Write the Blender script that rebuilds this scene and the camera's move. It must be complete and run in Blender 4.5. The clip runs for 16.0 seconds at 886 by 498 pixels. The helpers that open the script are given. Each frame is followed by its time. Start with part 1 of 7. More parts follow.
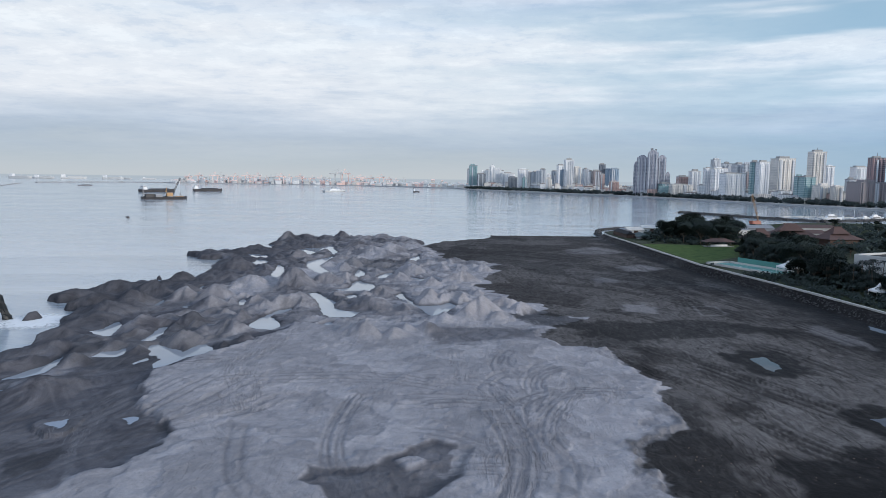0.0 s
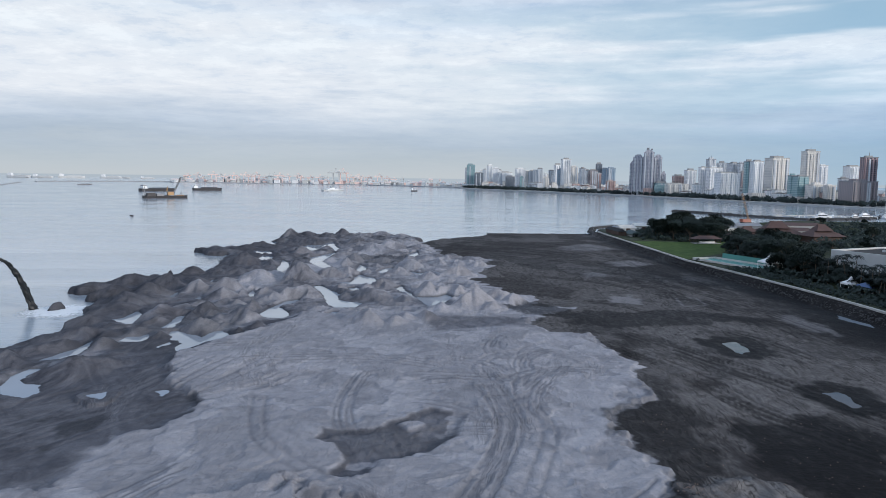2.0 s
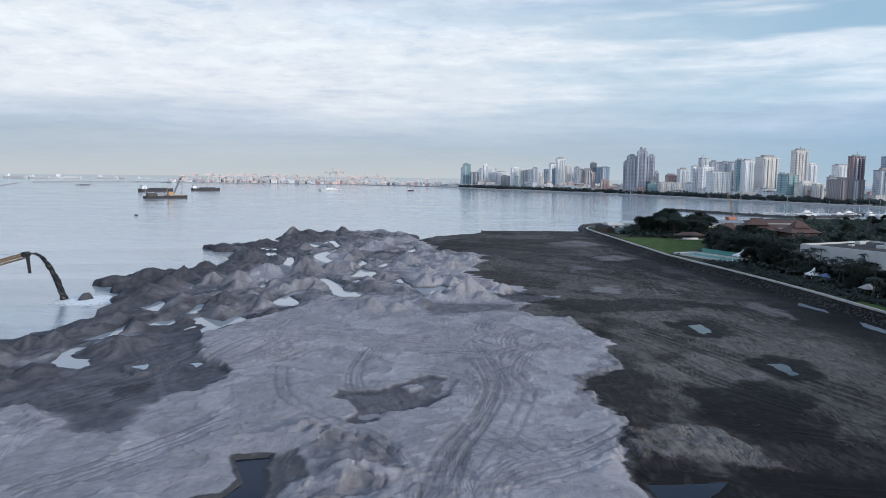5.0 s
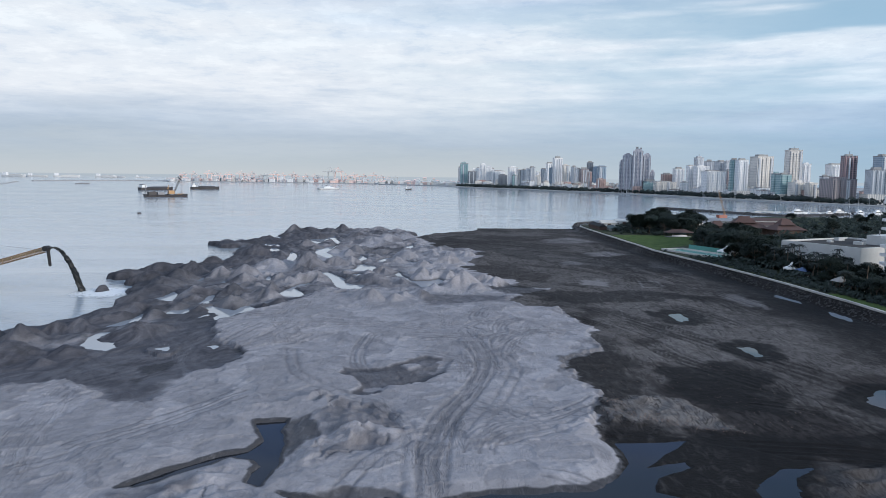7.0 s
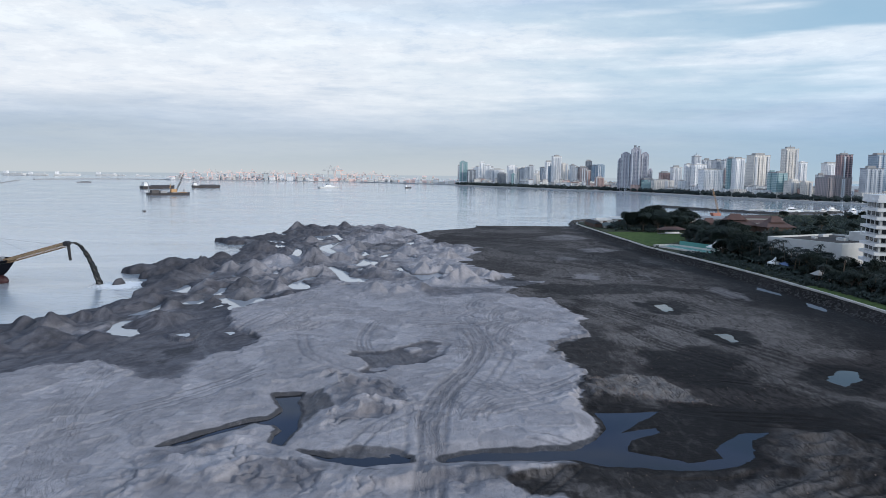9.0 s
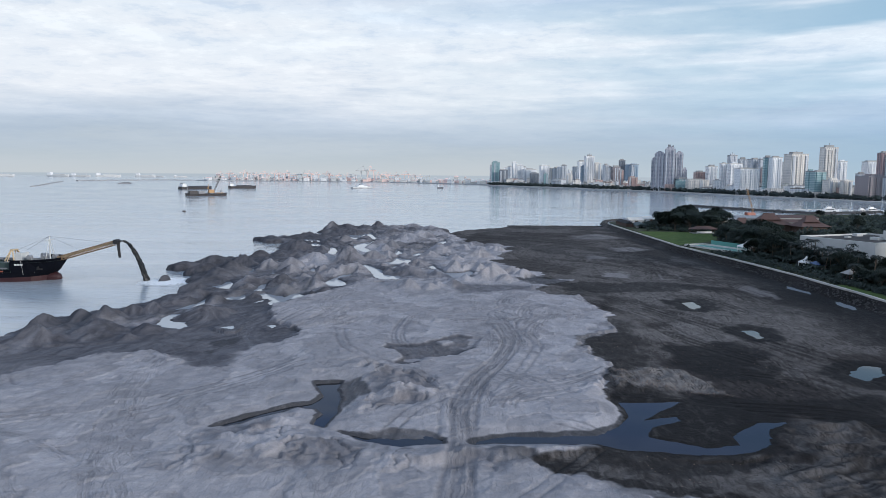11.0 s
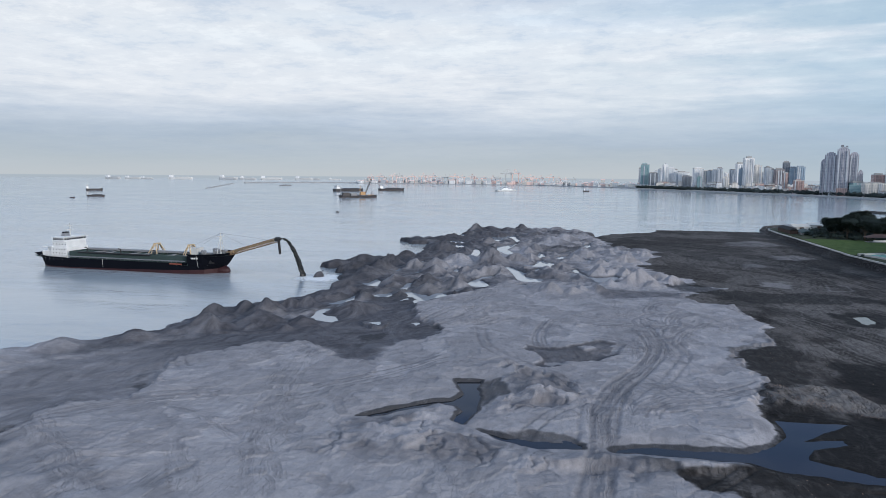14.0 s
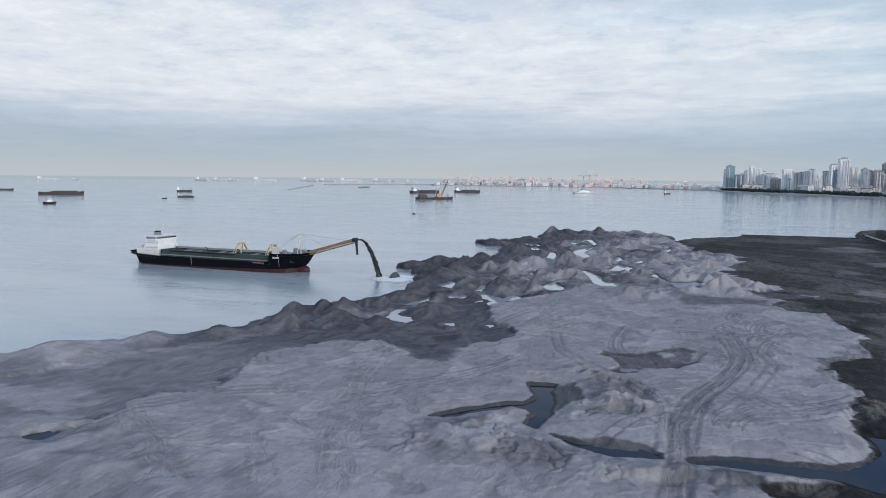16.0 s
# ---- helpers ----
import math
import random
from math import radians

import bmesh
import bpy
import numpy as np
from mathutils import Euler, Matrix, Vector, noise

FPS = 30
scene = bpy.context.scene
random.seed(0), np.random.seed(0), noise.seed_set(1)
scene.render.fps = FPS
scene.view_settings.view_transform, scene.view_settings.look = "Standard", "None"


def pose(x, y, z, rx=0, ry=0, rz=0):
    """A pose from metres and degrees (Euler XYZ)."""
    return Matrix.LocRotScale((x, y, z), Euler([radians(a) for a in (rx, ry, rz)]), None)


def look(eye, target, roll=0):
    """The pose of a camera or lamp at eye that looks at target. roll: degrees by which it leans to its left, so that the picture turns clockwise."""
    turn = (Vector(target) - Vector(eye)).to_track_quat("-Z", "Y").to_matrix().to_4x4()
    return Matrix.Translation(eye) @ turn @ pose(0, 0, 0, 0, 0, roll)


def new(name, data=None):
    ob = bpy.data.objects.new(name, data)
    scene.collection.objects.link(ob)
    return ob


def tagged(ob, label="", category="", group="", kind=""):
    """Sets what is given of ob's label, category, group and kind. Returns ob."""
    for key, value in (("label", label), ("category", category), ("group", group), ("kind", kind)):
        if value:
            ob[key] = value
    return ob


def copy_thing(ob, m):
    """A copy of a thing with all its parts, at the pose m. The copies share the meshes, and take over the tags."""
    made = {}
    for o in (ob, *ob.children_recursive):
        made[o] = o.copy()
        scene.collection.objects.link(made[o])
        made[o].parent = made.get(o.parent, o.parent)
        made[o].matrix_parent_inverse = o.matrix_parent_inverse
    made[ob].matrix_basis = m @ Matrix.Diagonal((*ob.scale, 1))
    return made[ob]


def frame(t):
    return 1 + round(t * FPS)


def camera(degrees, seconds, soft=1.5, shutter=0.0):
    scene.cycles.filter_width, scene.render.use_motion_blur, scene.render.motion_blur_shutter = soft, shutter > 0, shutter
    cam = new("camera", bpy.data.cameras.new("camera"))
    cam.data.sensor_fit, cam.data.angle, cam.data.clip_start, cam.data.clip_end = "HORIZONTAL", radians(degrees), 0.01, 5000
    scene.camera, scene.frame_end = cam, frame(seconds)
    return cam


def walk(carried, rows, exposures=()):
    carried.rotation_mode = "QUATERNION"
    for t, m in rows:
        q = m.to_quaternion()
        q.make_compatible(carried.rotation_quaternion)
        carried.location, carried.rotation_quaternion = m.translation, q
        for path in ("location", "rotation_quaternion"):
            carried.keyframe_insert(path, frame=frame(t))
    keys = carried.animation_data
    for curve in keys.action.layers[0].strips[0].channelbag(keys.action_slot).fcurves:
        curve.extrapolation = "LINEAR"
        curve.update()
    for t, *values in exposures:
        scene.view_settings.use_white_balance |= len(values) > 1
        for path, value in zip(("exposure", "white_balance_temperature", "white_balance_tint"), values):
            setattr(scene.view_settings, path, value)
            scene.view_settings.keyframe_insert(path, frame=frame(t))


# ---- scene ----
cam = camera(64.7, 16.0, soft=0.65)
PATH = [
    (0, (-1.829, -2.161, 40.058), (-1.898, -0.172, 39.853), 0.8),
    (0.5, (-1.755, -5.563, 40.088), (-1.821, -3.575, 39.882), 0.8),
    (1, (-1.623, -8.968, 40.127), (-1.688, -6.98, 39.92), 0.8),
    (1.5, (-1.425, -12.334, 40.126), (-1.489, -10.346, 39.92), 0.8),
    (2, (-1.187, -15.835, 40.114), (-1.25, -13.847, 39.907), 0.8),
    (2.5, (-0.953, -19.174, 40.218), (-1.014, -17.186, 40.011), 0.8),
    (3, (-0.798, -22.358, 40.269), (-0.857, -20.37, 40.062), 0.8),
    (3.5, (-0.692, -25.492, 40.339), (-0.75, -23.504, 40.13), 0.8),
    (4, (-0.578, -28.823, 40.431), (-0.634, -26.835, 40.223), 0.7),
    (6.5, (0.197, -45.787, 40.372), (0.149, -43.799, 40.162), 0.7),
    (7, (0.46, -49.13, 40.384), (0.414, -47.141, 40.173), 0.7),
    (7.5, (0.691, -52.615, 40.443), (0.647, -50.627, 40.232), 0.7),
    (8, (0.761, -55.821, 40.405), (0.718, -53.833, 40.192), 0.7),
    (10.3, (1.242, -67.795, 40.777), (1.18, -65.808, 40.561), 0.6),
    (10.5, (1.318, -68.325, 40.784), (1.24, -66.339, 40.568), 0.5),
    (11, (1.243, -68.78, 40.699), (1.107, -66.796, 40.483), 0.5),
    (11.5, (1.292, -68.936, 40.574), (1.068, -66.96, 40.357), 0.5),
    (12, (1.36, -69.045, 40.591), (1.052, -67.081, 40.375), 0.5),
    (12.5, (1.399, -68.992, 40.502), (1.022, -67.04, 40.287), 0.5),
    (13, (1.413, -69.001, 40.479), (0.981, -67.06, 40.266), 0.5),
    (13.5, (1.397, -69.109, 40.44), (0.913, -67.18, 40.227), 0.5),
    (14, (1.41, -69.303, 40.489), (0.873, -67.388, 40.278), 0.5),
    (14.5, (1.423, -69.279, 40.441), (0.827, -67.381, 40.232), 0.5),
    (15, (1.422, -69.314, 40.461), (0.766, -67.436, 40.253), 0.6),
    (15.5, (1.467, -69.24, 40.445), (0.754, -67.383, 40.237), 0.5),
    (16, (1.593, -69.292, 40.472), (0.852, -67.446, 40.265), 0.5),
]
walk(cam, [(t, look(eye, target, roll)) for t, eye, target, roll in PATH], [(0, -0.05), (8, 0.0), (10.5, 0.02), (13, -0.05), (16, -0.15)])

# ---- light ----
world = bpy.data.worlds.new("world")
scene.world = world
world.use_nodes = True
wn, wl = world.node_tree.nodes, world.node_tree.links
wn.clear()


def wnode(kind, **props):
    nd = wn.new(kind)
    for key, value in props.items():
        if key == "op":
            nd.operation = value
    return nd


def wmath(op, a, b=0.0, clamp=False):
    nd = wn.new("ShaderNodeMath")
    nd.operation, nd.use_clamp = op, clamp
    for n, v in enumerate((a, b)):
        if isinstance(v, (int, float)):
            nd.inputs[n].default_value = v
        else:
            wl.new(v, nd.inputs[n])
    return nd.outputs[0]


def wramp(fac, stops, ease="LINEAR"):
    nd = wn.new("ShaderNodeValToRGB")
    nd.color_ramp.interpolation = ease
    while len(nd.color_ramp.elements) < len(stops):
        nd.color_ramp.elements.new(0.5)
    for el, (at, col) in zip(nd.color_ramp.elements, stops):
        el.position, el.color = at, (*col, 1)
    wl.new(fac, nd.inputs[0])
    return nd.outputs[0]


def wmix(fac, a, b):
    nd = wn.new("ShaderNodeMix")
    nd.data_type = "RGBA"
    for n, v in ((0, fac), (6, a), (7, b)):
        if isinstance(v, float):
            nd.inputs[n].default_value = v
        elif isinstance(v, tuple):
            nd.inputs[n].default_value = (*v, 1)
        else:
            wl.new(v, nd.inputs[n])
    return nd.outputs[2]


def wnoise(vec, scale, detail, rough=0.55):
    nd = wn.new("ShaderNodeTexNoise")
    nd.inputs["Scale"].default_value, nd.inputs["Detail"].default_value = scale, detail
    nd.inputs["Roughness"].default_value = rough
    wl.new(vec, nd.inputs["Vector"])
    return nd.outputs["Fac"]


SUN_ELEV, SUN_AZ = 15.0, 124.0          # azimuth clockwise from +y
tc = wn.new("ShaderNodeTexCoord")
sep = wn.new("ShaderNodeSeparateXYZ")
wl.new(tc.outputs["Generated"], sep.inputs[0])
dx, dy, dz = sep.outputs
sky = wn.new("ShaderNodeTexSky")
sky.sky_type, sky.sun_disc = "NISHITA", False
sky.sun_elevation, sky.sun_rotation = radians(SUN_ELEV), radians(SUN_AZ)
sky_dim = wn.new("ShaderNodeVectorMath")
sky_dim.operation = "SCALE"
sky_dim.inputs["Scale"].default_value = 0.10
wl.new(sky.outputs[0], sky_dim.inputs[0])
# layered overcast: a height gradient, long stratus streaks, and broken altocumulus above
up = wmath("MAXIMUM", dz, 0.0)
stretch = wn.new("ShaderNodeCombineXYZ")
wl.new(wmath("MULTIPLY", dx, 1.6), stretch.inputs[0])
wl.new(wmath("MULTIPLY", dy, 1.6), stretch.inputs[1])
wl.new(wmath("MULTIPLY", dz, 15.0), stretch.inputs[2])
roll_up = wmath("MULTIPLY", wmath("SUBTRACT", wnoise(stretch.outputs[0], 2.1, 5.0, 0.55), 0.5), 0.16)
layer = wmath("ADD", up, wmath("MULTIPLY", roll_up, wmath("MULTIPLY", up, 9.0, True)))
grad = wramp(wmath("MULTIPLY", layer, 3.0, True), [
    (0.0, (0.55, 0.60, 0.64)), (0.06, (0.50, 0.57, 0.63)), (0.15, (0.46, 0.55, 0.66)), (0.25, (0.56, 0.65, 0.77)),
    (0.34, (0.82, 0.87, 0.94)), (0.60, (0.80, 0.87, 0.95)), (0.74, (0.68, 0.79, 0.93)), (0.86, (0.54, 0.69, 0.91)), (1.0, (0.42, 0.57, 0.85))])
streak = wnoise(stretch.outputs[0], 1.5, 4.0, 0.48)
deck = wn.new("ShaderNodeCombineXYZ")
over = wmath("ADD", up, 0.10)
wl.new(wmath("DIVIDE", dx, over), deck.inputs[0])
wl.new(wmath("DIVIDE", dy, over), deck.inputs[1])
puffs = wnoise(deck.outputs[0], 3.2, 8.0, 0.68)
lit = wramp(streak, [(0.38, (0.0, 0.0, 0.0)), (0.72, (0.85, 0.85, 0.85))], "EASE")
cloud = wmix(wmath("MULTIPLY", lit, wmath("MULTIPLY", up, 5.0, True), True), grad, (0.83, 0.87, 0.93))
shade = wramp(puffs, [(0.34, (0.82, 0.87, 0.93)), (0.50, (0.99, 0.995, 1.0)), (0.62, (1.10, 1.09, 1.07))], "EASE")
tint = wn.new("ShaderNodeMix")
tint.data_type, tint.blend_type = "RGBA", "MULTIPLY"
wl.new(wmath("MULTIPLY", up, 5.5, True), tint.inputs[0])
wl.new(cloud, tint.inputs[6])
wl.new(shade, tint.inputs[7])
# thin places where the blue sky shows
gap = wramp(wnoise(stretch.outputs[0], 1.3, 4.0), [(0.40, (0.0, 0.0, 0.0)), (0.57, (1.0, 1.0, 1.0))], "EASE")
east = wmath("ADD", wmath("MULTIPLY", dx, 1.5), 0.32, True)
blue = wmath("MULTIPLY", wmath("MULTIPLY", gap, east), wmath("MULTIPLY", up, 6.0, True), True)
open_sky = wmix(0.6, sky_dim.outputs[0], (0.44, 0.69, 0.92))
upper = wmix(wmath("MULTIPLY", blue, 0.95), tint.outputs[2], open_sky)
# a darker blue-grey gap high up ahead; the unseen zenith is brightened to light the ground
high = wramp(up, [(0.20, (1.0, 1.0, 1.0)), (0.31, (0.43, 0.52, 0.69)), (0.46, (0.56, 0.63, 0.75)), (0.75, (1.30, 1.28, 1.24))], "EASE")
ahead = wmath("ADD", wmath("MULTIPLY", dy, 1.5), 0.3, True)
gapped = wn.new("ShaderNodeMix")
gapped.data_type, gapped.blend_type = "RGBA", "MULTIPLY"
wl.new(ahead, gapped.inputs[0])
wl.new(upper, gapped.inputs[6])
wl.new(high, gapped.inputs[7])
upper = gapped.outputs[2]
# bluer haze low in the east
haze = wn.new("ShaderNodeMix")
haze.data_type, haze.blend_type = "RGBA", "MULTIPLY"
wl.new(wmath("MULTIPLY", wmath("ADD", wmath("MULTIPLY", dx, 1.8), -0.05, True), wmath("SUBTRACT", 1.0, wmath("MULTIPLY", up, 4.0), True)), haze.inputs[0])
wl.new(upper, haze.inputs[6])
haze.inputs[7].default_value = (0.66, 0.86, 1.02, 1)
upper = haze.outputs[2]
# far sea below the horizon
under = wmath("MULTIPLY", wmath("ADD", dz, 0.0030), -900.0, True)
final = wmix(under, upper, (0.44, 0.51, 0.58))
bg = wn.new("ShaderNodeBackground")
bg.inputs["Strength"].default_value = 1.0
wl.new(final, bg.inputs[0])
wout = wn.new("ShaderNodeOutputWorld")
wl.new(bg.outputs[0], wout.inputs[0])

sun = new("sun", bpy.data.lights.new("sun", "SUN"))
sun.data.energy, sun.data.angle, sun.data.color = 2.6, radians(13), (1.0, 0.94, 0.89)
sa, se = radians(SUN_AZ), radians(SUN_ELEV)
sun_from = Vector((math.sin(sa) * math.cos(se), math.cos(sa) * math.cos(se), math.sin(se)))
sun.matrix_world = look(sun_from * 100, (0, 0, 0))
tagged(sun, kind="structure")


# ---- materials ----
class Nodes:
    """A small builder for one node material."""

    def __init__(self, name, rough=0.8, metal=0.0, spec=None):
        self.mat = bpy.data.materials.new(name)
        self.mat.use_nodes = True
        self.n, self.l = self.mat.node_tree.nodes, self.mat.node_tree.links
        self.bsdf = self.n["Principled BSDF"]
        self.bsdf.inputs["Roughness"].default_value = rough
        self.bsdf.inputs["Metallic"].default_value = metal
        if spec is not None:
            self.bsdf.inputs["Specular IOR Level"].default_value = spec
        self.where = None

    def pos(self, kind="Object"):
        return self.n.new("ShaderNodeTexCoord").outputs[kind]

    def world_pos(self):
        if self.where is None:
            self.where = self.n.new("ShaderNodeNewGeometry").outputs["Position"]
        return self.where

    def scaled(self, vec, s):
        nd = self.n.new("ShaderNodeVectorMath")
        nd.operation = "MULTIPLY"
        self.l.new(vec, nd.inputs[0])
        nd.inputs[1].default_value = s
        return nd.outputs[0]

    def noise(self, vec, scale, detail=4.0, rough=0.55, warp=0.0):
        nd = self.n.new("ShaderNodeTexNoise")
        nd.inputs["Scale"].default_value, nd.inputs["Detail"].default_value = scale, detail
        nd.inputs["Roughness"].default_value, nd.inputs["Distortion"].default_value = rough, warp
        self.l.new(vec, nd.inputs["Vector"])
        return nd.outputs["Fac"]

    def math(self, op, a, b=0.0, clamp=False):
        nd = self.n.new("ShaderNodeMath")
        nd.operation, nd.use_clamp = op, clamp
        for n, v in enumerate((a, b)):
            if isinstance(v, (int, float)):
                nd.inputs[n].default_value = v
            else:
                self.l.new(v, nd.inputs[n])
        return nd.outputs[0]

    def ramp(self, fac, *stops):
        nd = self.n.new("ShaderNodeValToRGB")
        while len(nd.color_ramp.elements) < len(stops):
            nd.color_ramp.elements.new(0.5)
        for el, (at, col) in zip(nd.color_ramp.elements, stops):
            if isinstance(col, (int, float)):
                col = (col, col, col)
            el.position, el.color = at, (*col, 1)
        self.l.new(fac, nd.inputs[0])
        return nd.outputs[0]

    def mix(self, fac, a, b, blend="MIX"):
        nd = self.n.new("ShaderNodeMix")
        nd.data_type, nd.blend_type = "RGBA", blend
        for n, v in ((0, fac), (6, a), (7, b)):
            if isinstance(v, (int, float)):
                nd.inputs[n].default_value = v
            elif isinstance(v, tuple):
                nd.inputs[n].default_value = (*v, 1)
            else:
                self.l.new(v, nd.inputs[n])
        return nd.outputs[2]

    def bump(self, height, strength, distance):
        nd = self.n.new("ShaderNodeBump")
        nd.inputs["Strength"].default_value, nd.inputs["Distance"].default_value = strength, distance
        self.l.new(height, nd.inputs["Height"])
        self.l.new(nd.outputs[0], self.bsdf.inputs["Normal"])

    def out(self, color, rough=None):
        self.l.new(color, self.bsdf.inputs["Base Color"])
        if rough is not None:
            self.l.new(rough, self.bsdf.inputs["Roughness"])
        return self.mat


def plain(name, col, rough=0.7, metal=0.0, vary=0.18, size=1.0, relief=0.0, spec=None):
    """Paint, concrete, metal and so on: a colour with blotches, fine grain and a little relief."""
    m = Nodes(name, rough, metal, spec)
    p = m.pos()
    big, fine = m.noise(p, 0.35 / size, 5), m.noise(p, 6.0 / size, 3)
    lo = tuple(c * (1 - vary) for c in col)
    hi = tuple(min(1.0, c * (1 + vary * 0.7)) for c in col)
    c = m.mix(m.ramp(big, (0.3, 0.0), (0.7, 1.0)), lo, hi)
    c = m.mix(0.35, c, m.mix(fine, lo, hi))
    if relief:
        m.bump(fine, 0.5, relief)
    return m.out(c)


def attr(m, name):
    nd = m.n.new("ShaderNodeAttribute")
    nd.attribute_name = name
    return nd.outputs["Color"]


def ground_material():
    m = Nodes("sand_and_soil", 0.95, spec=0.06)
    p = m.world_pos()
    sp = m.n.new("ShaderNodeSeparateColor")
    m.l.new(attr(m, "cover"), sp.inputs[0])
    light, wet, grass = sp.outputs
    sp2 = m.n.new("ShaderNodeSeparateColor")
    m.l.new(attr(m, "wear"), sp2.inputs[0])
    mid, rut, pale = sp2.outputs
    big, medium = m.noise(p, 0.045, 5, 0.6), m.noise(p, 0.35, 5, 0.6, 0.6)
    fine, grain = m.noise(p, 2.2, 4, 0.6), m.noise(p, 9.0, 3)
    drag = m.noise(m.scaled(p, (0.62, 1.0, 1.0)), 0.70, 6, 0.60, 2.2)
    soil_drag = m.noise(m.scaled(p, (1.0, 0.42, 1.0)), 0.42, 7, 0.68, 1.9)
    # scratches of tyres, tracks and blades: thin winding lines in two directions
    def scratch(turn, size, width):
        mp = m.n.new("ShaderNodeMapping")
        mp.inputs["Rotation"].default_value = (0, 0, radians(turn))
        mp.inputs["Scale"].default_value = size
        m.l.new(p, mp.inputs["Vector"])
        n = m.noise(mp.outputs[0], 1.0, 3, 0.5, 0.9)
        return m.ramp(m.math("ABSOLUTE", m.math("SUBTRACT", n, 0.5)), (0.0, 1.0), (width, 0.0))
    zone = m.noise(p, 0.055, 3, 0.5)
    line_a = m.math("MULTIPLY", scratch(8, (0.75, 0.085, 1.0), 0.030), m.ramp(zone, (0.53, 0.0), (0.60, 1.0)))
    line_b = m.math("MULTIPLY", scratch(-58, (0.60, 0.075, 1.0), 0.026), m.ramp(zone, (0.38, 1.0), (0.46, 0.0)))
    line_c = m.math("MULTIPLY", scratch(47, (0.42, 0.06, 1.0), 0.020), m.ramp(big, (0.52, 0.0), (0.60, 1.0)))
    lines = m.math("MAXIMUM", m.math("MAXIMUM", line_a, line_b), line_c)
    swirl = m.noise(m.scaled(p, (1.0, 0.55, 1.0)), 0.16, 6, 0.62, 1.8)
    fleck = m.ramp(m.noise(m.scaled(p, (1.0, 0.6, 1.0)), 0.95, 5, 0.65, 1.4), (0.335, 1.0), (0.385, 0.0))
    crumb = m.ramp(m.noise(p, 3.4, 4, 0.7), (0.36, 1.0), (0.44, 0.0))
    sand = m.mix(m.ramp(medium, (0.32, 0.0), (0.68, 1.0)), (0.294, 0.286, 0.307), (0.382, 0.372, 0.396))
    sand = m.mix(m.math("MULTIPLY", m.ramp(swirl, (0.40, 1.0), (0.55, 0.0)), 0.38), sand, (0.195, 0.194, 0.214))
    sand = m.mix(m.math("MULTIPLY", m.ramp(drag, (0.38, 1.0), (0.46, 0.0)), 0.18), sand, (0.17, 0.17, 0.19))
    sand = m.mix(m.math("MULTIPLY", m.ramp(big, (0.42, 0.0), (0.66, 1.0)), 0.35), sand, (0.235, 0.230, 0.243))
    sand = m.mix(m.math("MULTIPLY", fleck, 0.5), sand, (0.17, 0.168, 0.182))
    sand = m.mix(m.math("MULTIPLY", crumb, 0.35), sand, (0.20, 0.198, 0.21))
    # colour of damp sand, which also carries painted shade of heap feet and creases
    damp_shade = m.mix(m.ramp(swirl, (0.35, 0.0), (0.62, 1.0)), (0.054, 0.0545, 0.065), (0.126, 0.126, 0.143))
    sand = m.mix(m.math("MULTIPLY", lines, 0.30), sand, (0.16, 0.16, 0.18))
    damp_shade = m.mix(m.math("MULTIPLY", m.ramp(drag, (0.40, 1.0), (0.52, 0.0)), 0.3), damp_shade, (0.08, 0.08, 0.09))
    soil = m.mix(m.ramp(soil_drag, (0.36, 0.0), (0.64, 1.0)), (0.0110, 0.0102, 0.0108), (0.047, 0.0432, 0.0440))
    soil = m.mix(m.math("MULTIPLY", m.ramp(big, (0.45, 0.0), (0.62, 1.0)), 0.3), soil, (0.070, 0.0645, 0.0648))
    soil = m.mix(pale, soil, m.mix(m.ramp(soil_drag, (0.36, 0.0), (0.6, 1.0)), (0.080, 0.0748, 0.0745), (0.168, 0.158, 0.157)))
    soil = m.mix(m.math("MULTIPLY", m.ramp(fine, (0.55, 0.0), (0.75, 1.0)), 0.22), soil, (0.080, 0.077, 0.079))
    soil = m.mix(m.math("MULTIPLY", lines, 0.8), soil, (0.016, 0.015, 0.0155))
    damp_shade = m.mix(m.math("MULTIPLY", m.math("MAXIMUM", fleck, crumb), 0.3), damp_shade, (0.085, 0.075, 0.083))
    soil = m.mix(m.math("MULTIPLY", fleck, 0.7), soil, (0.018, 0.0165, 0.0165))
    soil = m.mix(m.math("MULTIPLY", crumb, 0.45), soil, (0.020, 0.0185, 0.0185))
    c = m.mix(light, soil, sand)
    c = m.mix(mid, c, damp_shade)
    # wheel tracks run along their bundles
    sp3 = m.n.new("ShaderNodeSeparateColor")
    m.l.new(attr(m, "comb"), sp3.inputs[0])
    across, along, bundle = sp3.outputs
    wander = m.math("ADD", across, m.math("MULTIPLY", m.noise(p, 0.16, 3, 0.5), 3.2))
    bundle = m.math("MULTIPLY", bundle, m.ramp(m.noise(p, 0.30, 4, 0.6), (0.36, 0.15), (0.60, 1.0)))

    def rows(width, length):
        at = m.n.new("ShaderNodeCombineXYZ")
        m.l.new(m.math("MULTIPLY", wander, width), at.inputs[0])
        m.l.new(m.math("MULTIPLY", along, length), at.inputs[1])
        return m.noise(at.outputs[0], 1.0, 3, 0.6, 0.25)
    wide, thin = rows(1.1, 0.05), rows(3.2, 0.16)
    dents = m.math("MAXIMUM", m.ramp(wide, (0.40, 1.0), (0.50, 0.0)), m.ramp(thin, (0.36, 1.0), (0.46, 0.0)))
    crest = m.ramp(thin, (0.54, 0.0), (0.64, 1.0))
    c = m.mix(m.math("MULTIPLY", m.math("MULTIPLY", dents, bundle), 0.50), c, m.mix(light, (0.012, 0.011, 0.012), (0.135, 0.135, 0.150)))
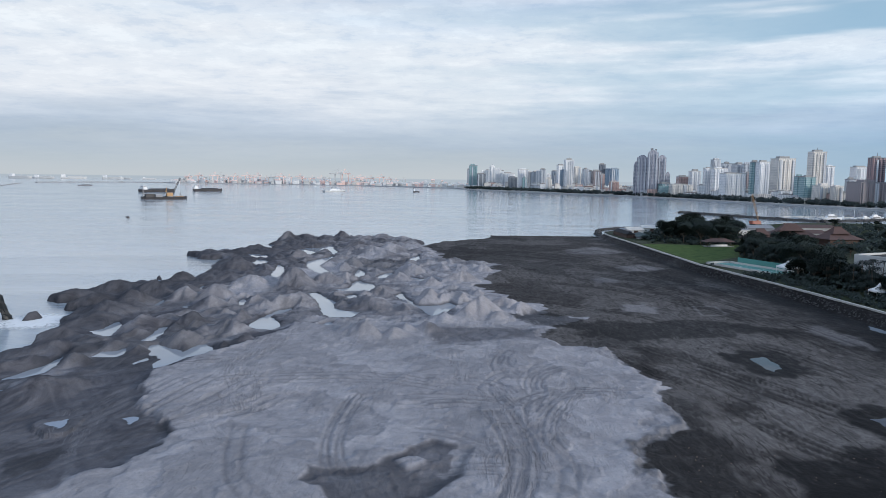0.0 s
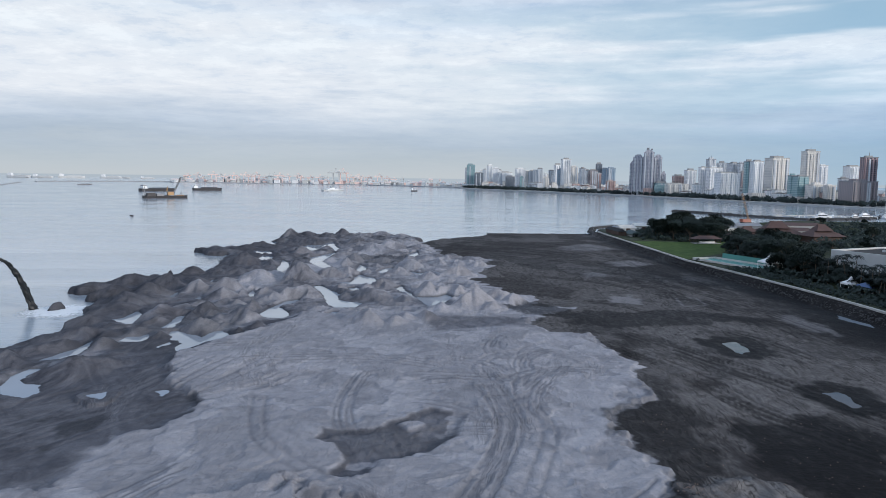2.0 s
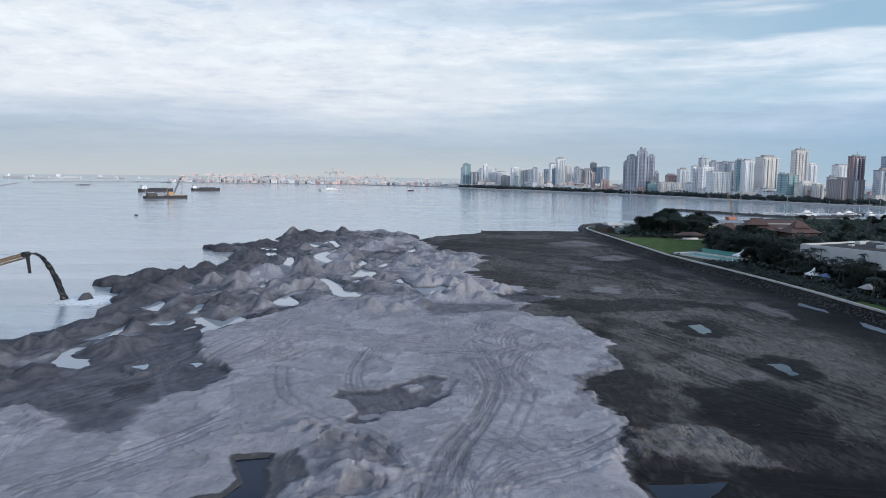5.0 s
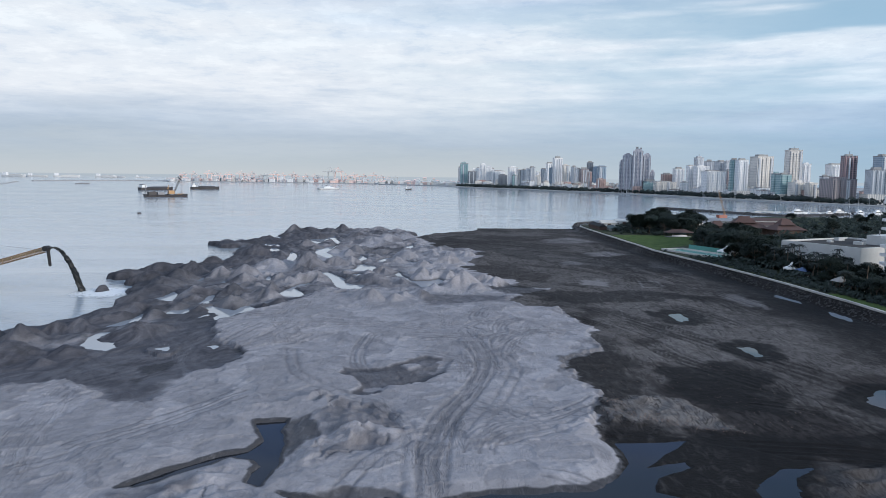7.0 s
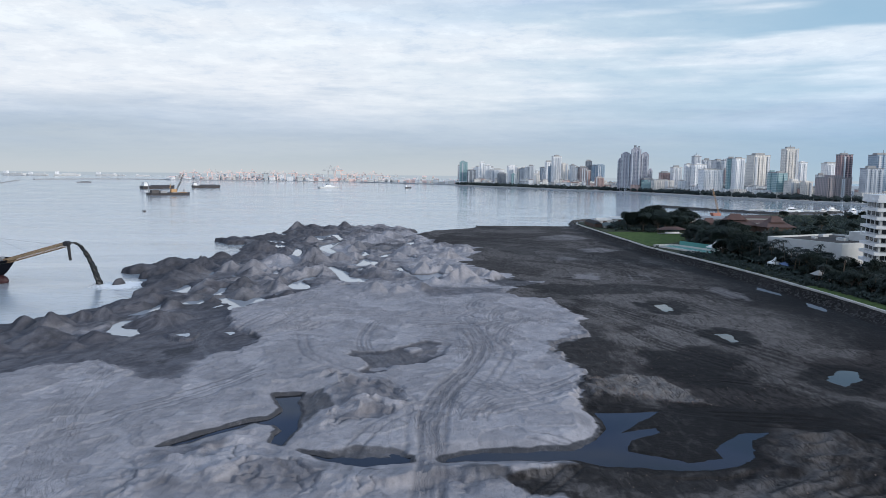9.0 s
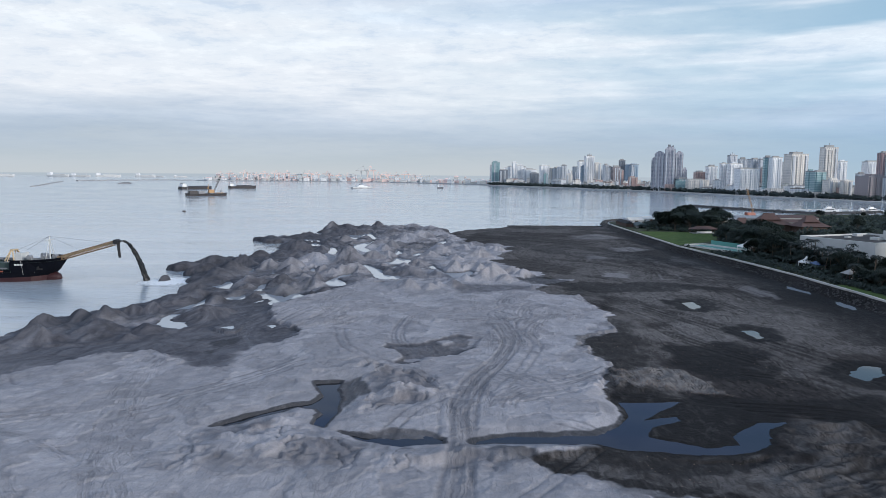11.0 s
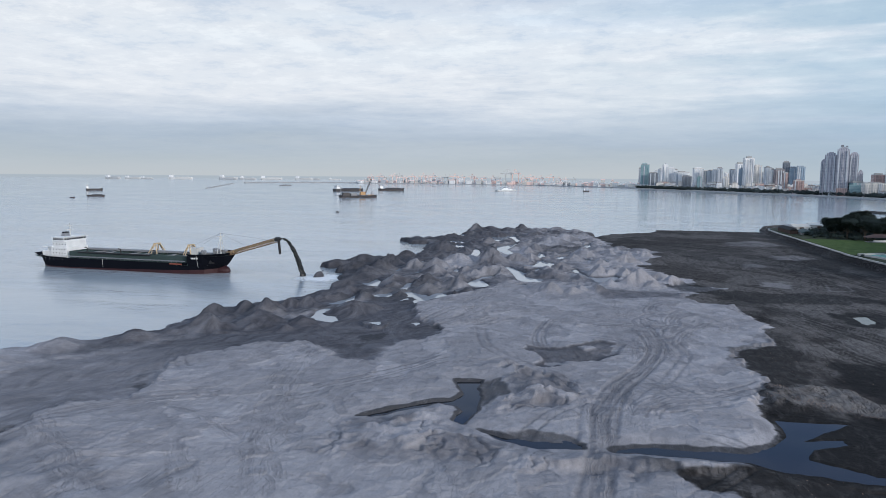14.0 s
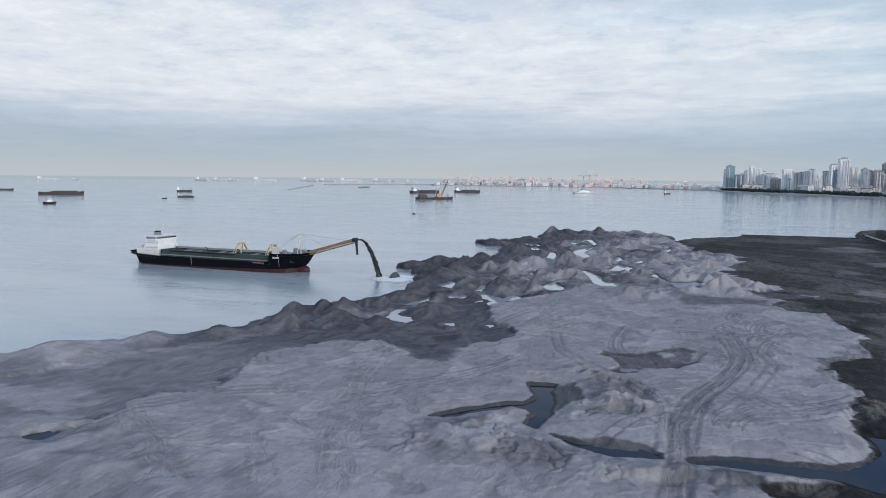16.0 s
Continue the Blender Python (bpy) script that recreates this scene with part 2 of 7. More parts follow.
    c = m.mix(m.math("MULTIPLY", m.math("MULTIPLY", crest, bundle), 0.30), c, m.mix(light, (0.09, 0.086, 0.086), (0.42, 0.41, 0.43)))
    c = m.mix(m.math("MULTIPLY", rut, 0.85), c, m.mix(light, (0.011, 0.0105, 0.011), (0.125, 0.124, 0.138)))
    patchy = m.math("MULTIPLY", wet, m.ramp(soil_drag, (0.52, 1.0), (0.72, 0.62)))
    c = m.mix(m.math("MULTIPLY", patchy, 0.93), c, m.mix(light, (0.0105, 0.0098, 0.0102), (0.034, 0.035, 0.040)))
    lawn = m.mix(m.ramp(medium, (0.35, 0.0), (0.65, 1.0)), (0.046, 0.078, 0.028), (0.090, 0.128, 0.046))
    c = m.mix(grass, c, m.mix(m.ramp(grass, (0.4, 0.0), (0.6, 1.0)), (0.018, 0.020, 0.012), lawn))
    c = m.mix(0.16, c, m.ramp(grain, (0.3, 0.0), (0.7, 1.0)), "OVERLAY")
    relief = m.math("ADD", m.math("MULTIPLY", fine, 0.40), m.math("MULTIPLY", drag, 0.45))
    relief = m.math("SUBTRACT", relief, m.math("MULTIPLY", m.math("MULTIPLY", dents, bundle), 0.5))
    m.bump(m.math("SUBTRACT", relief, m.math("MULTIPLY", lines, 0.15)), 0.7, 0.32)
    dry = m.ramp(wet, (0.0, 0.95), (1.0, 0.7))
    return m.out(c, dry)


def water_material(name, deep, rough, ripple, wave, stretch):
    m = Nodes(name, rough)
    m.bsdf.inputs["IOR"].default_value = 1.333
    p = m.world_pos()
    a = m.noise(m.scaled(p, stretch), 0.25, 4, 0.55, 0.4)
    b = m.noise(m.scaled(p, (0.010, 0.022, 1.0)), 1.0, 4, 0.6, 0.8)
    if ripple:
        calm = m.ramp(m.noise(m.scaled(p, (0.006, 0.020, 1.0)), 1.0, 5, 0.6, 1.2), (0.38, 0.25), (0.60, 1.25))
        chop = m.math("ADD", a, m.math("MULTIPLY", m.noise(m.scaled(p, stretch), 1.1, 4), 0.6))
        m.bump(m.math("MULTIPLY", chop, calm), ripple, wave)
    c = m.mix(m.ramp(b, (0.35, 0.0), (0.65, 1.0)), deep, tuple(v * 1.25 for v in deep))
    if ripple:
        return m.out(c, m.ramp(b, (0.38, rough), (0.62, rough * 2.2)))
    return m.out(c)


MAT_GROUND = ground_material()
MAT_SEA = water_material("sea_water", (0.30, 0.342, 0.382), 0.06, 0.26, 0.5, (0.30, 1.0, 1.0))
# murky pools; the pale base also stands in for the bright sky reflection
MAT_PALE_POND = water_material("murky_sky_pale_pond_water", (0.24, 0.27, 0.31), 0.03, 0.0, 0.0, (1.0, 1.0, 1.0))
MAT_POND = water_material("pond_water", (0.012, 0.014, 0.019), 0.02, 0.0, 0.0, (1.0, 1.0, 1.0))


def facade(name, wall, glass, floor=3.2, bay=3.0, gap=0.45):
    """Painted tower wall with rows of windows, by the object's own coordinates."""
    m = Nodes(name, 0.55)
    p = m.pos()
    sep3 = m.n.new("ShaderNodeSeparateXYZ")
    m.l.new(p, sep3.inputs[0])
    along = m.math("ADD", sep3.outputs[0], sep3.outputs[1])
    u = m.math("FRACT", m.math("DIVIDE", along, bay))
    v = m.math("FRACT", m.math("DIVIDE", sep3.outputs[2], floor))
    lit = m.math("ADD", m.math("MULTIPLY", m.math("GREATER_THAN", v, 0.40), 0.45), 0.42)
    win = m.math("MULTIPLY", m.math("GREATER_THAN", u, gap), lit)
    dirt = m.noise(m.scaled(p, (1.0, 1.0, 0.25)), 0.12, 4)
    w = m.mix(m.ramp(dirt, (0.3, 0.0), (0.7, 1.0)), tuple(c * 0.82 for c in wall), wall)
    info = m.n.new("ShaderNodeObjectInfo").outputs["Random"]
    w = m.mix(m.math("MULTIPLY", info, 0.15), w, tuple(c * 0.62 for c in wall))
    c = m.mix(win, w, glass)
    return m.out(c, m.ramp(win, (0.0, 0.7), (1.0, 0.18)))


# most walls and glass are lifted: haze and reflected sky put into the colours
FACADES = {
    "W": facade("white_tower_wall", (0.93, 0.93, 0.93), (0.46, 0.50, 0.55), gap=0.52),
    "G": facade("grey_tower_wall", (0.60, 0.63, 0.67), (0.26, 0.30, 0.35), bay=4.2, gap=0.55),
    "C": facade("cream_tower_wall", (0.84, 0.80, 0.74), (0.40, 0.40, 0.41), bay=3.6),
    "T": facade("teal_glass_wall", (0.40, 0.53, 0.55), (0.14, 0.27, 0.30), bay=2.0, gap=0.22),
    "B": facade("blue_glass_wall", (0.42, 0.50, 0.58), (0.22, 0.31, 0.40), bay=2.4, gap=0.25),
    "D": facade("dark_tower_wall", (0.24, 0.27, 0.31), (0.10, 0.12, 0.15), bay=2.6, gap=0.3),
    "P": facade("mauve_brown_wall", (0.36, 0.31, 0.32), (0.17, 0.17, 0.19), bay=4.0, gap=0.5),
    "R": facade("pink_red_wall", (0.60, 0.42, 0.38), (0.26, 0.22, 0.22), bay=3.4),
    "M": facade("mauve_grey_tower_wall", (0.55, 0.54, 0.59), (0.20, 0.22, 0.27), bay=3.4, gap=0.45),
    "S": facade("striped_dark_wall", (0.42, 0.30, 0.31), (0.05, 0.06, 0.09), bay=6.5, gap=0.35),
}
M = {
    "white": plain("white_paint", (0.74, 0.75, 0.76), 0.5),
    "offwhite": plain("weathered_white_wall", (0.55, 0.56, 0.56), 0.8, vary=0.22, size=3.0),
    "concrete": plain("weathered_concrete", (0.33, 0.33, 0.33), 0.9, vary=0.25, size=2.0, relief=0.02),
    "parapet": plain("stained_concrete_parapet", (0.50, 0.49, 0.47), 0.9, vary=0.25, size=2.0),
    "palecon": plain("pale_concrete", (0.55, 0.54, 0.52), 0.9, vary=0.2, size=2.0),
    "rock": plain("dark_wet_rock", (0.052, 0.051, 0.053), 0.95, vary=0.45, size=0.8, relief=0.05),
    "hull": plain("black_hull_paint", (0.0030, 0.0042, 0.0085), 0.9, vary=0.35, size=4.0, spec=0.12),
    "boot": plain("dark_red_boot_paint", (0.034, 0.0075, 0.0105), 0.6, vary=0.3, size=3.0),
    "deck": plain("green_deck_paint", (0.035, 0.060, 0.058), 0.7, vary=0.3, size=3.0),
    "yellow": plain("faded_yellow_steel", (0.50, 0.38, 0.24), 0.6, vary=0.3),
    "boom": plain("rusty_tan_steel", (0.30, 0.19, 0.11), 0.7, vary=0.35),
    "black": plain("black_rubber", (0.014, 0.014, 0.016), 0.6, vary=0.3),
    "slurry": plain("black_sand_slurry", (0.007, 0.0085, 0.010), 0.5, vary=0.5, relief=0.1),
    "glass": plain("dark_window_glass", (0.030, 0.036, 0.045), 0.12, vary=0.3),
    "orange": plain("orange_red_paint", (0.30, 0.085, 0.055), 0.5),
    "amber": plain("amber_crane_paint", (0.42, 0.24, 0.10), 0.55),
    # red of the far port, lightened to pink to hold the haze
    "pinkred": plain("hazed_red_crane_paint", (0.84, 0.63, 0.58), 0.6),
    "grey": plain("grey_steel", (0.22, 0.23, 0.25), 0.55, vary=0.25),
    "barge": plain("rust_black_barge", (0.045, 0.042, 0.045), 0.6, vary=0.4, size=4.0),
    "roof": plain("dark_flat_roof", (0.026, 0.026, 0.028), 1.0, vary=0.35, size=3.0),
    "tile": plain("terracotta_roof_tile", (0.085, 0.048, 0.043), 0.8, vary=0.35, size=1.5, relief=0.04),
    "wood": plain("dark_timber", (0.075, 0.045, 0.035), 0.8, vary=0.35),
    "court": plain("green_court_surface", (0.085, 0.26, 0.235), 0.75, vary=0.2, size=4.0),
    "blue": plain("blue_tarpaulin", (0.05, 0.10, 0.22), 0.6),
    "trunk": plain("grey_brown_bark", (0.11, 0.085, 0.065), 0.9, vary=0.35),
    "foam": plain("white_foam", (0.62, 0.65, 0.68), 0.7, vary=0.2),
    # lifted well above bare ground: haze over the far shore as colour
    "cityland": plain("city_ground", (0.36, 0.37, 0.38), 0.9, vary=0.3, size=20.0),
    "debris": plain("pale_rubble", (0.155, 0.115, 0.10), 0.9, vary=0.3),
}


def leaf_material(name, lo, hi):
    m = Nodes(name, 0.6, spec=0.25)
    r = m.n.new("ShaderNodeNewGeometry").outputs["Random Per Island"]
    o = m.n.new("ShaderNodeObjectInfo").outputs["Random"]
    c = m.mix(m.math("ADD", m.math("MULTIPLY", r, 0.7), m.math("MULTIPLY", o, 0.3)), lo, hi)
    return m.out(c)


MAT_LEAF = leaf_material("broadleaf_green", (0.0065, 0.0135, 0.0125), (0.022, 0.036, 0.029))
MAT_PALM = leaf_material("palm_green", (0.0055, 0.0100, 0.0095), (0.016, 0.024, 0.020))
# paler and bluer than the near leaves: distance haze mixed into the green
MAT_FARLEAF = leaf_material("hazed_tree_green", (0.024, 0.036, 0.037), (0.052, 0.068, 0.064))


# ---- building blocks ----
class Geo:
    """Collects faces for one mesh."""

    def __init__(self):
        self.v, self.f = [], []

    def add(self, verts, faces):
        k = len(self.v)
        self.v += [tuple(p) for p in verts]
        self.f += [tuple(i + k for i in face) for face in faces]
        return self

    def box(self, x0, y0, z0, x1, y1, z1, taper=0.0):
        t = taper
        self.add([(x0, y0, z0), (x1, y0, z0), (x1, y1, z0), (x0, y1, z0),
                  (x0 + t, y0 + t, z1), (x1 - t, y0 + t, z1), (x1 - t, y1 - t, z1), (x0 + t, y1 - t, z1)],
                 [(3, 2, 1, 0), (4, 5, 6, 7), (0, 1, 5, 4), (1, 2, 6, 5), (2, 3, 7, 6), (3, 0, 4, 7)])
        return self

    def prism(self, pts, z0, z1, grow=1.0):
        n = len(pts)
        cx, cy = sum(p[0] for p in pts) / n, sum(p[1] for p in pts) / n
        top = [(cx + (x - cx) * grow, cy + (y - cy) * grow, z1) for x, y in pts]
        self.add([(x, y, z0) for x, y in pts] + top,
                 [tuple(range(n - 1, -1, -1)), tuple(range(n, 2 * n))] + [(i, (i + 1) % n, n + (i + 1) % n, n + i) for i in range(n)])
        return self

    def rod(self, a, b, r0, r1=None, n=6):
        a, b = Vector(a), Vector(b)
        r1 = r0 if r1 is None else r1
        d = (b - a).normalized()
        s = d.orthogonal().normalized()
        t = d.cross(s)
        ring = [(math.cos(2 * math.pi * i / n), math.sin(2 * math.pi * i / n)) for i in range(n)]
        self.add([a + (s * c + t * q) * r0 for c, q in ring] + [b + (s * c + t * q) * r1 for c, q in ring],
                 [tuple(range(n - 1, -1, -1)), tuple(range(n, 2 * n))] + [(i, (i + 1) % n, n + (i + 1) % n, n + i) for i in range(n)])
        return self

    def hip(self, x0, y0, x1, y1, z0, z1, ridge=0.35):
        """A hipped roof over a rectangle."""
        w, d = x1 - x0, y1 - y0
        if w >= d:
            a, b = (x0 + ridge * w, (y0 + y1) / 2, z1), (x1 - ridge * w, (y0 + y1) / 2, z1)
            f = [(0, 1, 5, 4), (1, 2, 5), (2, 3, 4, 5), (3, 0, 4), (3, 2, 1, 0)]
        else:
            a, b = ((x0 + x1) / 2, y0 + ridge * d, z1), ((x0 + x1) / 2, y1 - ridge * d, z1)
            f = [(0, 1, 4), (1, 2, 5, 4), (2, 3, 5), (3, 0, 4, 5), (3, 2, 1, 0)]
        self.add([(x0, y0, z0), (x1, y0, z0), (x1, y1, z0), (x0, y1, z0), a, b], f)
        return self

    def truss(self, a, b, w, h, bays, r):
        """A lattice girder from a to b."""
        a, b = Vector(a), Vector(b)
        d = (b - a).normalized()
        s = d.cross(Vector((0, 0, 1))).normalized()
        u = s.cross(d)
        cs = [s * (i * w / 2) + u * (j * h / 2) for i, j in ((-1, -1), (1, -1), (1, 1), (-1, 1))]
        for c in cs:
            self.rod(a + c, b + c, r, n=4)
        for k in range(bays):
            p, q = a.lerp(b, k / bays), a.lerp(b, (k + 1) / bays)
            for i in range(4):
                self.rod(p + cs[i], q + cs[(i + 1) % 4], r * 0.6, n=3)
                self.rod(p + cs[i], p + cs[(i + 1) % 4], r * 0.6, n=3)
        return self


def part(name, geo, material, parent=None, label=""):
    me = bpy.data.meshes.new(name)
    me.from_pydata(geo.v, [], geo.f)
    me.materials.append(material)
    ob = new(name, me)
    ob.parent = parent
    if label:
        ob["label"] = label
    return ob


def root(name, m, label, category, group="", kind=""):
    ob = new(name)
    ob.empty_display_size = 0.5
    ob.matrix_basis = m
    return tagged(ob, label, category, group, kind)


def soften(ob, width=0.05):
    md = ob.modifiers.new("bevel", "BEVEL")
    md.width, md.segments, md.limit_method = width, 1, "ANGLE"
    return ob


# ---- ground: fields ----


def vnoise(x, y, seed):
    """Smooth value noise on a unit lattice."""
    xi, yi = np.floor(x), np.floor(y)
    fx, fy = x - xi, y - yi
    fx, fy = fx * fx * (3 - 2 * fx), fy * fy * (3 - 2 * fy)

    def h(i, j):
        s = np.sin(i * 127.1 + j * 311.7 + seed * 74.7) * 43758.5453
        return s - np.floor(s)

    a, b, c, d = h(xi, yi), h(xi + 1, yi), h(xi, yi + 1), h(xi + 1, yi + 1)
    return (a + (b - a) * fx) * (1 - fy) + (c + (d - c) * fx) * fy


def fbm(x, y, size, seed, octaves=4, gain=0.5):
    out, amp, total = np.zeros_like(x), 1.0, 0.0
    for k in range(octaves):
        out += amp * (vnoise(x / size * 2**k + 17.3 * k, y / size * 2**k - 9.1 * k, seed + k) - 0.5)
        total += amp
        amp *= gain
    return out / total * 2


def inside(pts, x, y):
    """Signed distance to a closed outline, positive inside."""
    best, odd = np.full(x.shape, 1e9), np.zeros(x.shape, bool)
    n = len(pts)
    for i in range(n):
        (ax, ay), (bx, by) = pts[i], pts[(i + 1) % n]
        ex, ey = bx - ax, by - ay
        t = np.clip(((x - ax) * ex + (y - ay) * ey) / (ex * ex + ey * ey + 1e-9), 0, 1)
        best = np.minimum(best, (x - ax - t * ex) ** 2 + (y - ay - t * ey) ** 2)
        if ay != by:
            odd ^= ((ay > y) != (by > y)) & (x < ax + (y - ay) * ex / ey)
    return np.where(odd, 1, -1) * np.sqrt(best)


def step(a, b, v):
    t = np.clip((v - a) / (b - a), 0, 1)
    return t * t * (3 - 2 * t)


def spaced(*runs):
    """Grid lines from runs of (start, end, spacing)."""
    out = []
    for a, b, s in runs:
        out += list(np.arange(a, b, s))
    return np.array(out + [runs[-1][1]])


GX = spaced((-330, -150, 6), (-150, -100, 0.62), (-100, -74, 0.40), (-74, 36, 0.23), (36, 126, 0.55), (126, 640, 5))
GY = spaced((-160, -6, 3), (-6, 5, 1.0), (5, 72, 0.21), (72, 135, 0.42), (135, 260, 0.75), (260, 480, 1.2), (480, 640, 4))
X, Y = np.meshgrid(GX, GY)
# wandering of all natural outlines
WX = X + 2.4 * fbm(X, Y, 8, 1) + 1.9 * fbm(X, Y, 2.6, 2, 3)
WY = Y + 2.4 * fbm(X, Y, 8, 5) + 1.9 * fbm(X, Y, 2.6, 6, 3)

SHORE = [(-190, -160), (-166, -60), (-154, 0), (-147, 23), (-141, 40), (-132.5, 53), (-124, 62), (-119.5, 71), (-117.5, 80), (-117, 91), (-115.5, 99),
         (-119, 109), (-113, 118), (-107, 125), (-104, 133), (-102.4, 142), (-102, 148), (-104, 157), (-106, 166), (-108, 174), (-112, 184),
         (-115.5, 196), (-121, 207), (-126, 211), (-131, 209), (-135, 214), (-130, 223), (-123, 233), (-112, 252), (-106, 262), (-106, 281), (-104, 287),
         (-112, 294), (-116, 315), (-120, 325), (-138, 332), (-133, 343), (-121, 352), (-119, 372), (-107, 376), (-117, 418), (-114, 430),
         (-99, 432), (-69, 440), (-38, 440), (-32, 421), (-27, 397), (-18, 424), (8, 446), (14, 466), (88, 474)]
SEAWALL = [(90, 470), (91, 440), (96, 360), (99.5, 303), (106, 266), (112.5, 226), (116.5, 192), (119, 160), (120, 130), (121, 0), (122, -160)]
HEADLAND = [(640, -160), (640, 720), (470, 715), (300, 640), (215, 575), (150, 520), (120, 505), (96, 495)]
SAND = [(-110, -160), (-110, 3), (-101, 3), (-88, 8), (-88, 21), (-81, 27), (-84, 42), (-89, 52), (-82, 66), (-72, 75), (-58, 64), (-50, 62), (-51, 79),
        (-45, 84), (-45, 96), (-57, 110), (-61, 127), (-60, 131), (-40, 180), (-25, 350), (-14, 308), (8, 301), (8, 284), (3, 258), (-2, 241), (8, 221),
        (17, 203), (16, 193), (31, 189.5), (24, 181), (17, 174), (15, 164), (19, 156)]
SAND_EAST = [(30, 152), (30, 139), (34, 129), (32, 118), (34, 106), (26, 97), (21.5, 91), (23, 84), (24.5, 72), (23.7, 65), (22, 57), (21.8, 47),
             (23.5, 41), (19.7, 35.8), (12, 33), (17, 29), (12, 26.5), (6.5, 24), (8, 20), (14.5, 18), (18, 15.5), (27, 13), (34, 6), (36, -20), (30, -160)]
HEAPS = [(-27, 396), (-15, 322), (8, 312), (3, 268), (-2, 250), (11, 223), (19, 208), (20, 195), (8, 181), (-8, 174), (-22, 172), (-32, 171), (-42, 178), (-51, 163),
         (-56, 152), (-68, 147), (-77, 141), (-76, 122), (-82, 110), (-90, 100), (-100, 92), (-101, 76), (-106, 58), (-116, 42), (-128, 20)]
heap_zone = HEAPS + [p for p in reversed(SHORE) if p[1] > 30 and p[0] < -20]

s_land = inside(SHORE + SEAWALL, WX, WY)
s_sand = inside(SAND + SAND_EAST, WX, WY) + 0.7 * fbm(X, Y, 1.6, 3, 3)
s_heap = inside(heap_zone, WX, WY) + 4.5 * fbm(X, Y, 22, 9, 3)
s_head = inside(SEAWALL + HEADLAND, X, Y)

light = step(-0.25, 0.55, s_sand)
soil_h = 1.05 + 0.85 * step(-20, 0.5, s_sand) - 0.5 * step(70, 112, X) + 0.28 * fbm(X, Y, 26, 11) + 0.10 * fbm(X, Y, 5, 12) + 0.05 * fbm(X, Y, 1.4, 13, 3)
sand_h = 2.45 + 0.45 * fbm(X, Y, 30, 21) + 0.22 * fbm(X, Y, 6, 22) + 0.10 * fbm(X, Y, 1.8, 23, 3)
sand_h += 0.15 * np.exp(-((s_sand - 1.2) / 1.3) ** 2) * (0.5 + fbm(X, Y, 5, 24))
# flow lobes of the pumped sand: low terraces with ragged edges
flow = 5.0 * fbm(WX, WY, 26, 25, 4, 0.55)
lobe = np.floor(flow) + step(0.86, 1.0, flow - np.floor(flow))
sand_h += 0.20 * lobe + 0.10 * (flow - np.floor(flow) - 0.5)
lobe_tone = 0.5 + 0.5 * np.sin(lobe * 2.3 + 0.7)
H = soil_h + (sand_h - soil_h) * light

# heaps dumped side by side
heap_h = np.full(X.shape, -5.0)
heap_tone = np.full(X.shape, 0.4)
zone_h = 1.62 + 0.45 * fbm(X, Y, 16, 31) + 0.25 * fbm(X, Y, 5, 32)


def heap(cx, cy, r, h, base=1.3, long=1.0, turn=0.0):
    """One dumped pile: a steep cone with a blunt crest, gullied sides and a spreading foot."""
    r, h = max(r, h / 0.95), min(h, 1.1 * r if base < 2 or r > 5 else 0.62 * r)
    reach = 1.55 * r * long + 1
    i0, i1 = np.searchsorted(GX, (cx - reach, cx + reach))
    j0, j1 = np.searchsorted(GY, (cy - reach, cy + reach))
    gx, gy = X[j0:j1, i0:i1], Y[j0:j1, i0:i1]
    k = min(0.55, r / 11)
    x, y = gx + k * (WX[j0:j1, i0:i1] - gx) - cx, gy + k * (WY[j0:j1, i0:i1] - gy) - cy
    c, s = math.cos(turn), math.sin(turn)
    u, v = (x * c + y * s) / long, -x * s + y * c
    ang = np.arctan2(v, u)
    edge = 1 + 0.15 * np.sin(2 * ang + cx * 5) + 0.11 * np.sin(3 * ang + cx) + 0.07 * np.sin(5 * ang + cy)
    d = np.sqrt(u * u + v * v + 0.022 * r * r) / (r * edge)
    cone = np.log1p(np.exp(9 * (1 - d))) / 9
    side = np.clip(4 * d * (1 - d), 0, 1)
    fold = np.abs(vnoise(ang * 2.4 + cx, d * 1.1 + cy, 51) - 0.5) * 2
    cone = 1.10 * cone + side * (0.08 * fold + 0.02 * np.sin(7 * ang + cx * 3) - 0.02)
    new_h = np.where(d < 1.5, base + h * cone, -5)
    top = heap_h[j0:j1, i0:i1]
    heap_tone[j0:j1, i0:i1] = np.where(new_h > top, 0.5 + 0.5 * math.sin(cx * 7.3 + cy * 3.1), heap_tone[j0:j1, i0:i1])
    heap_h[j0:j1, i0:i1] = np.maximum(top, new_h)


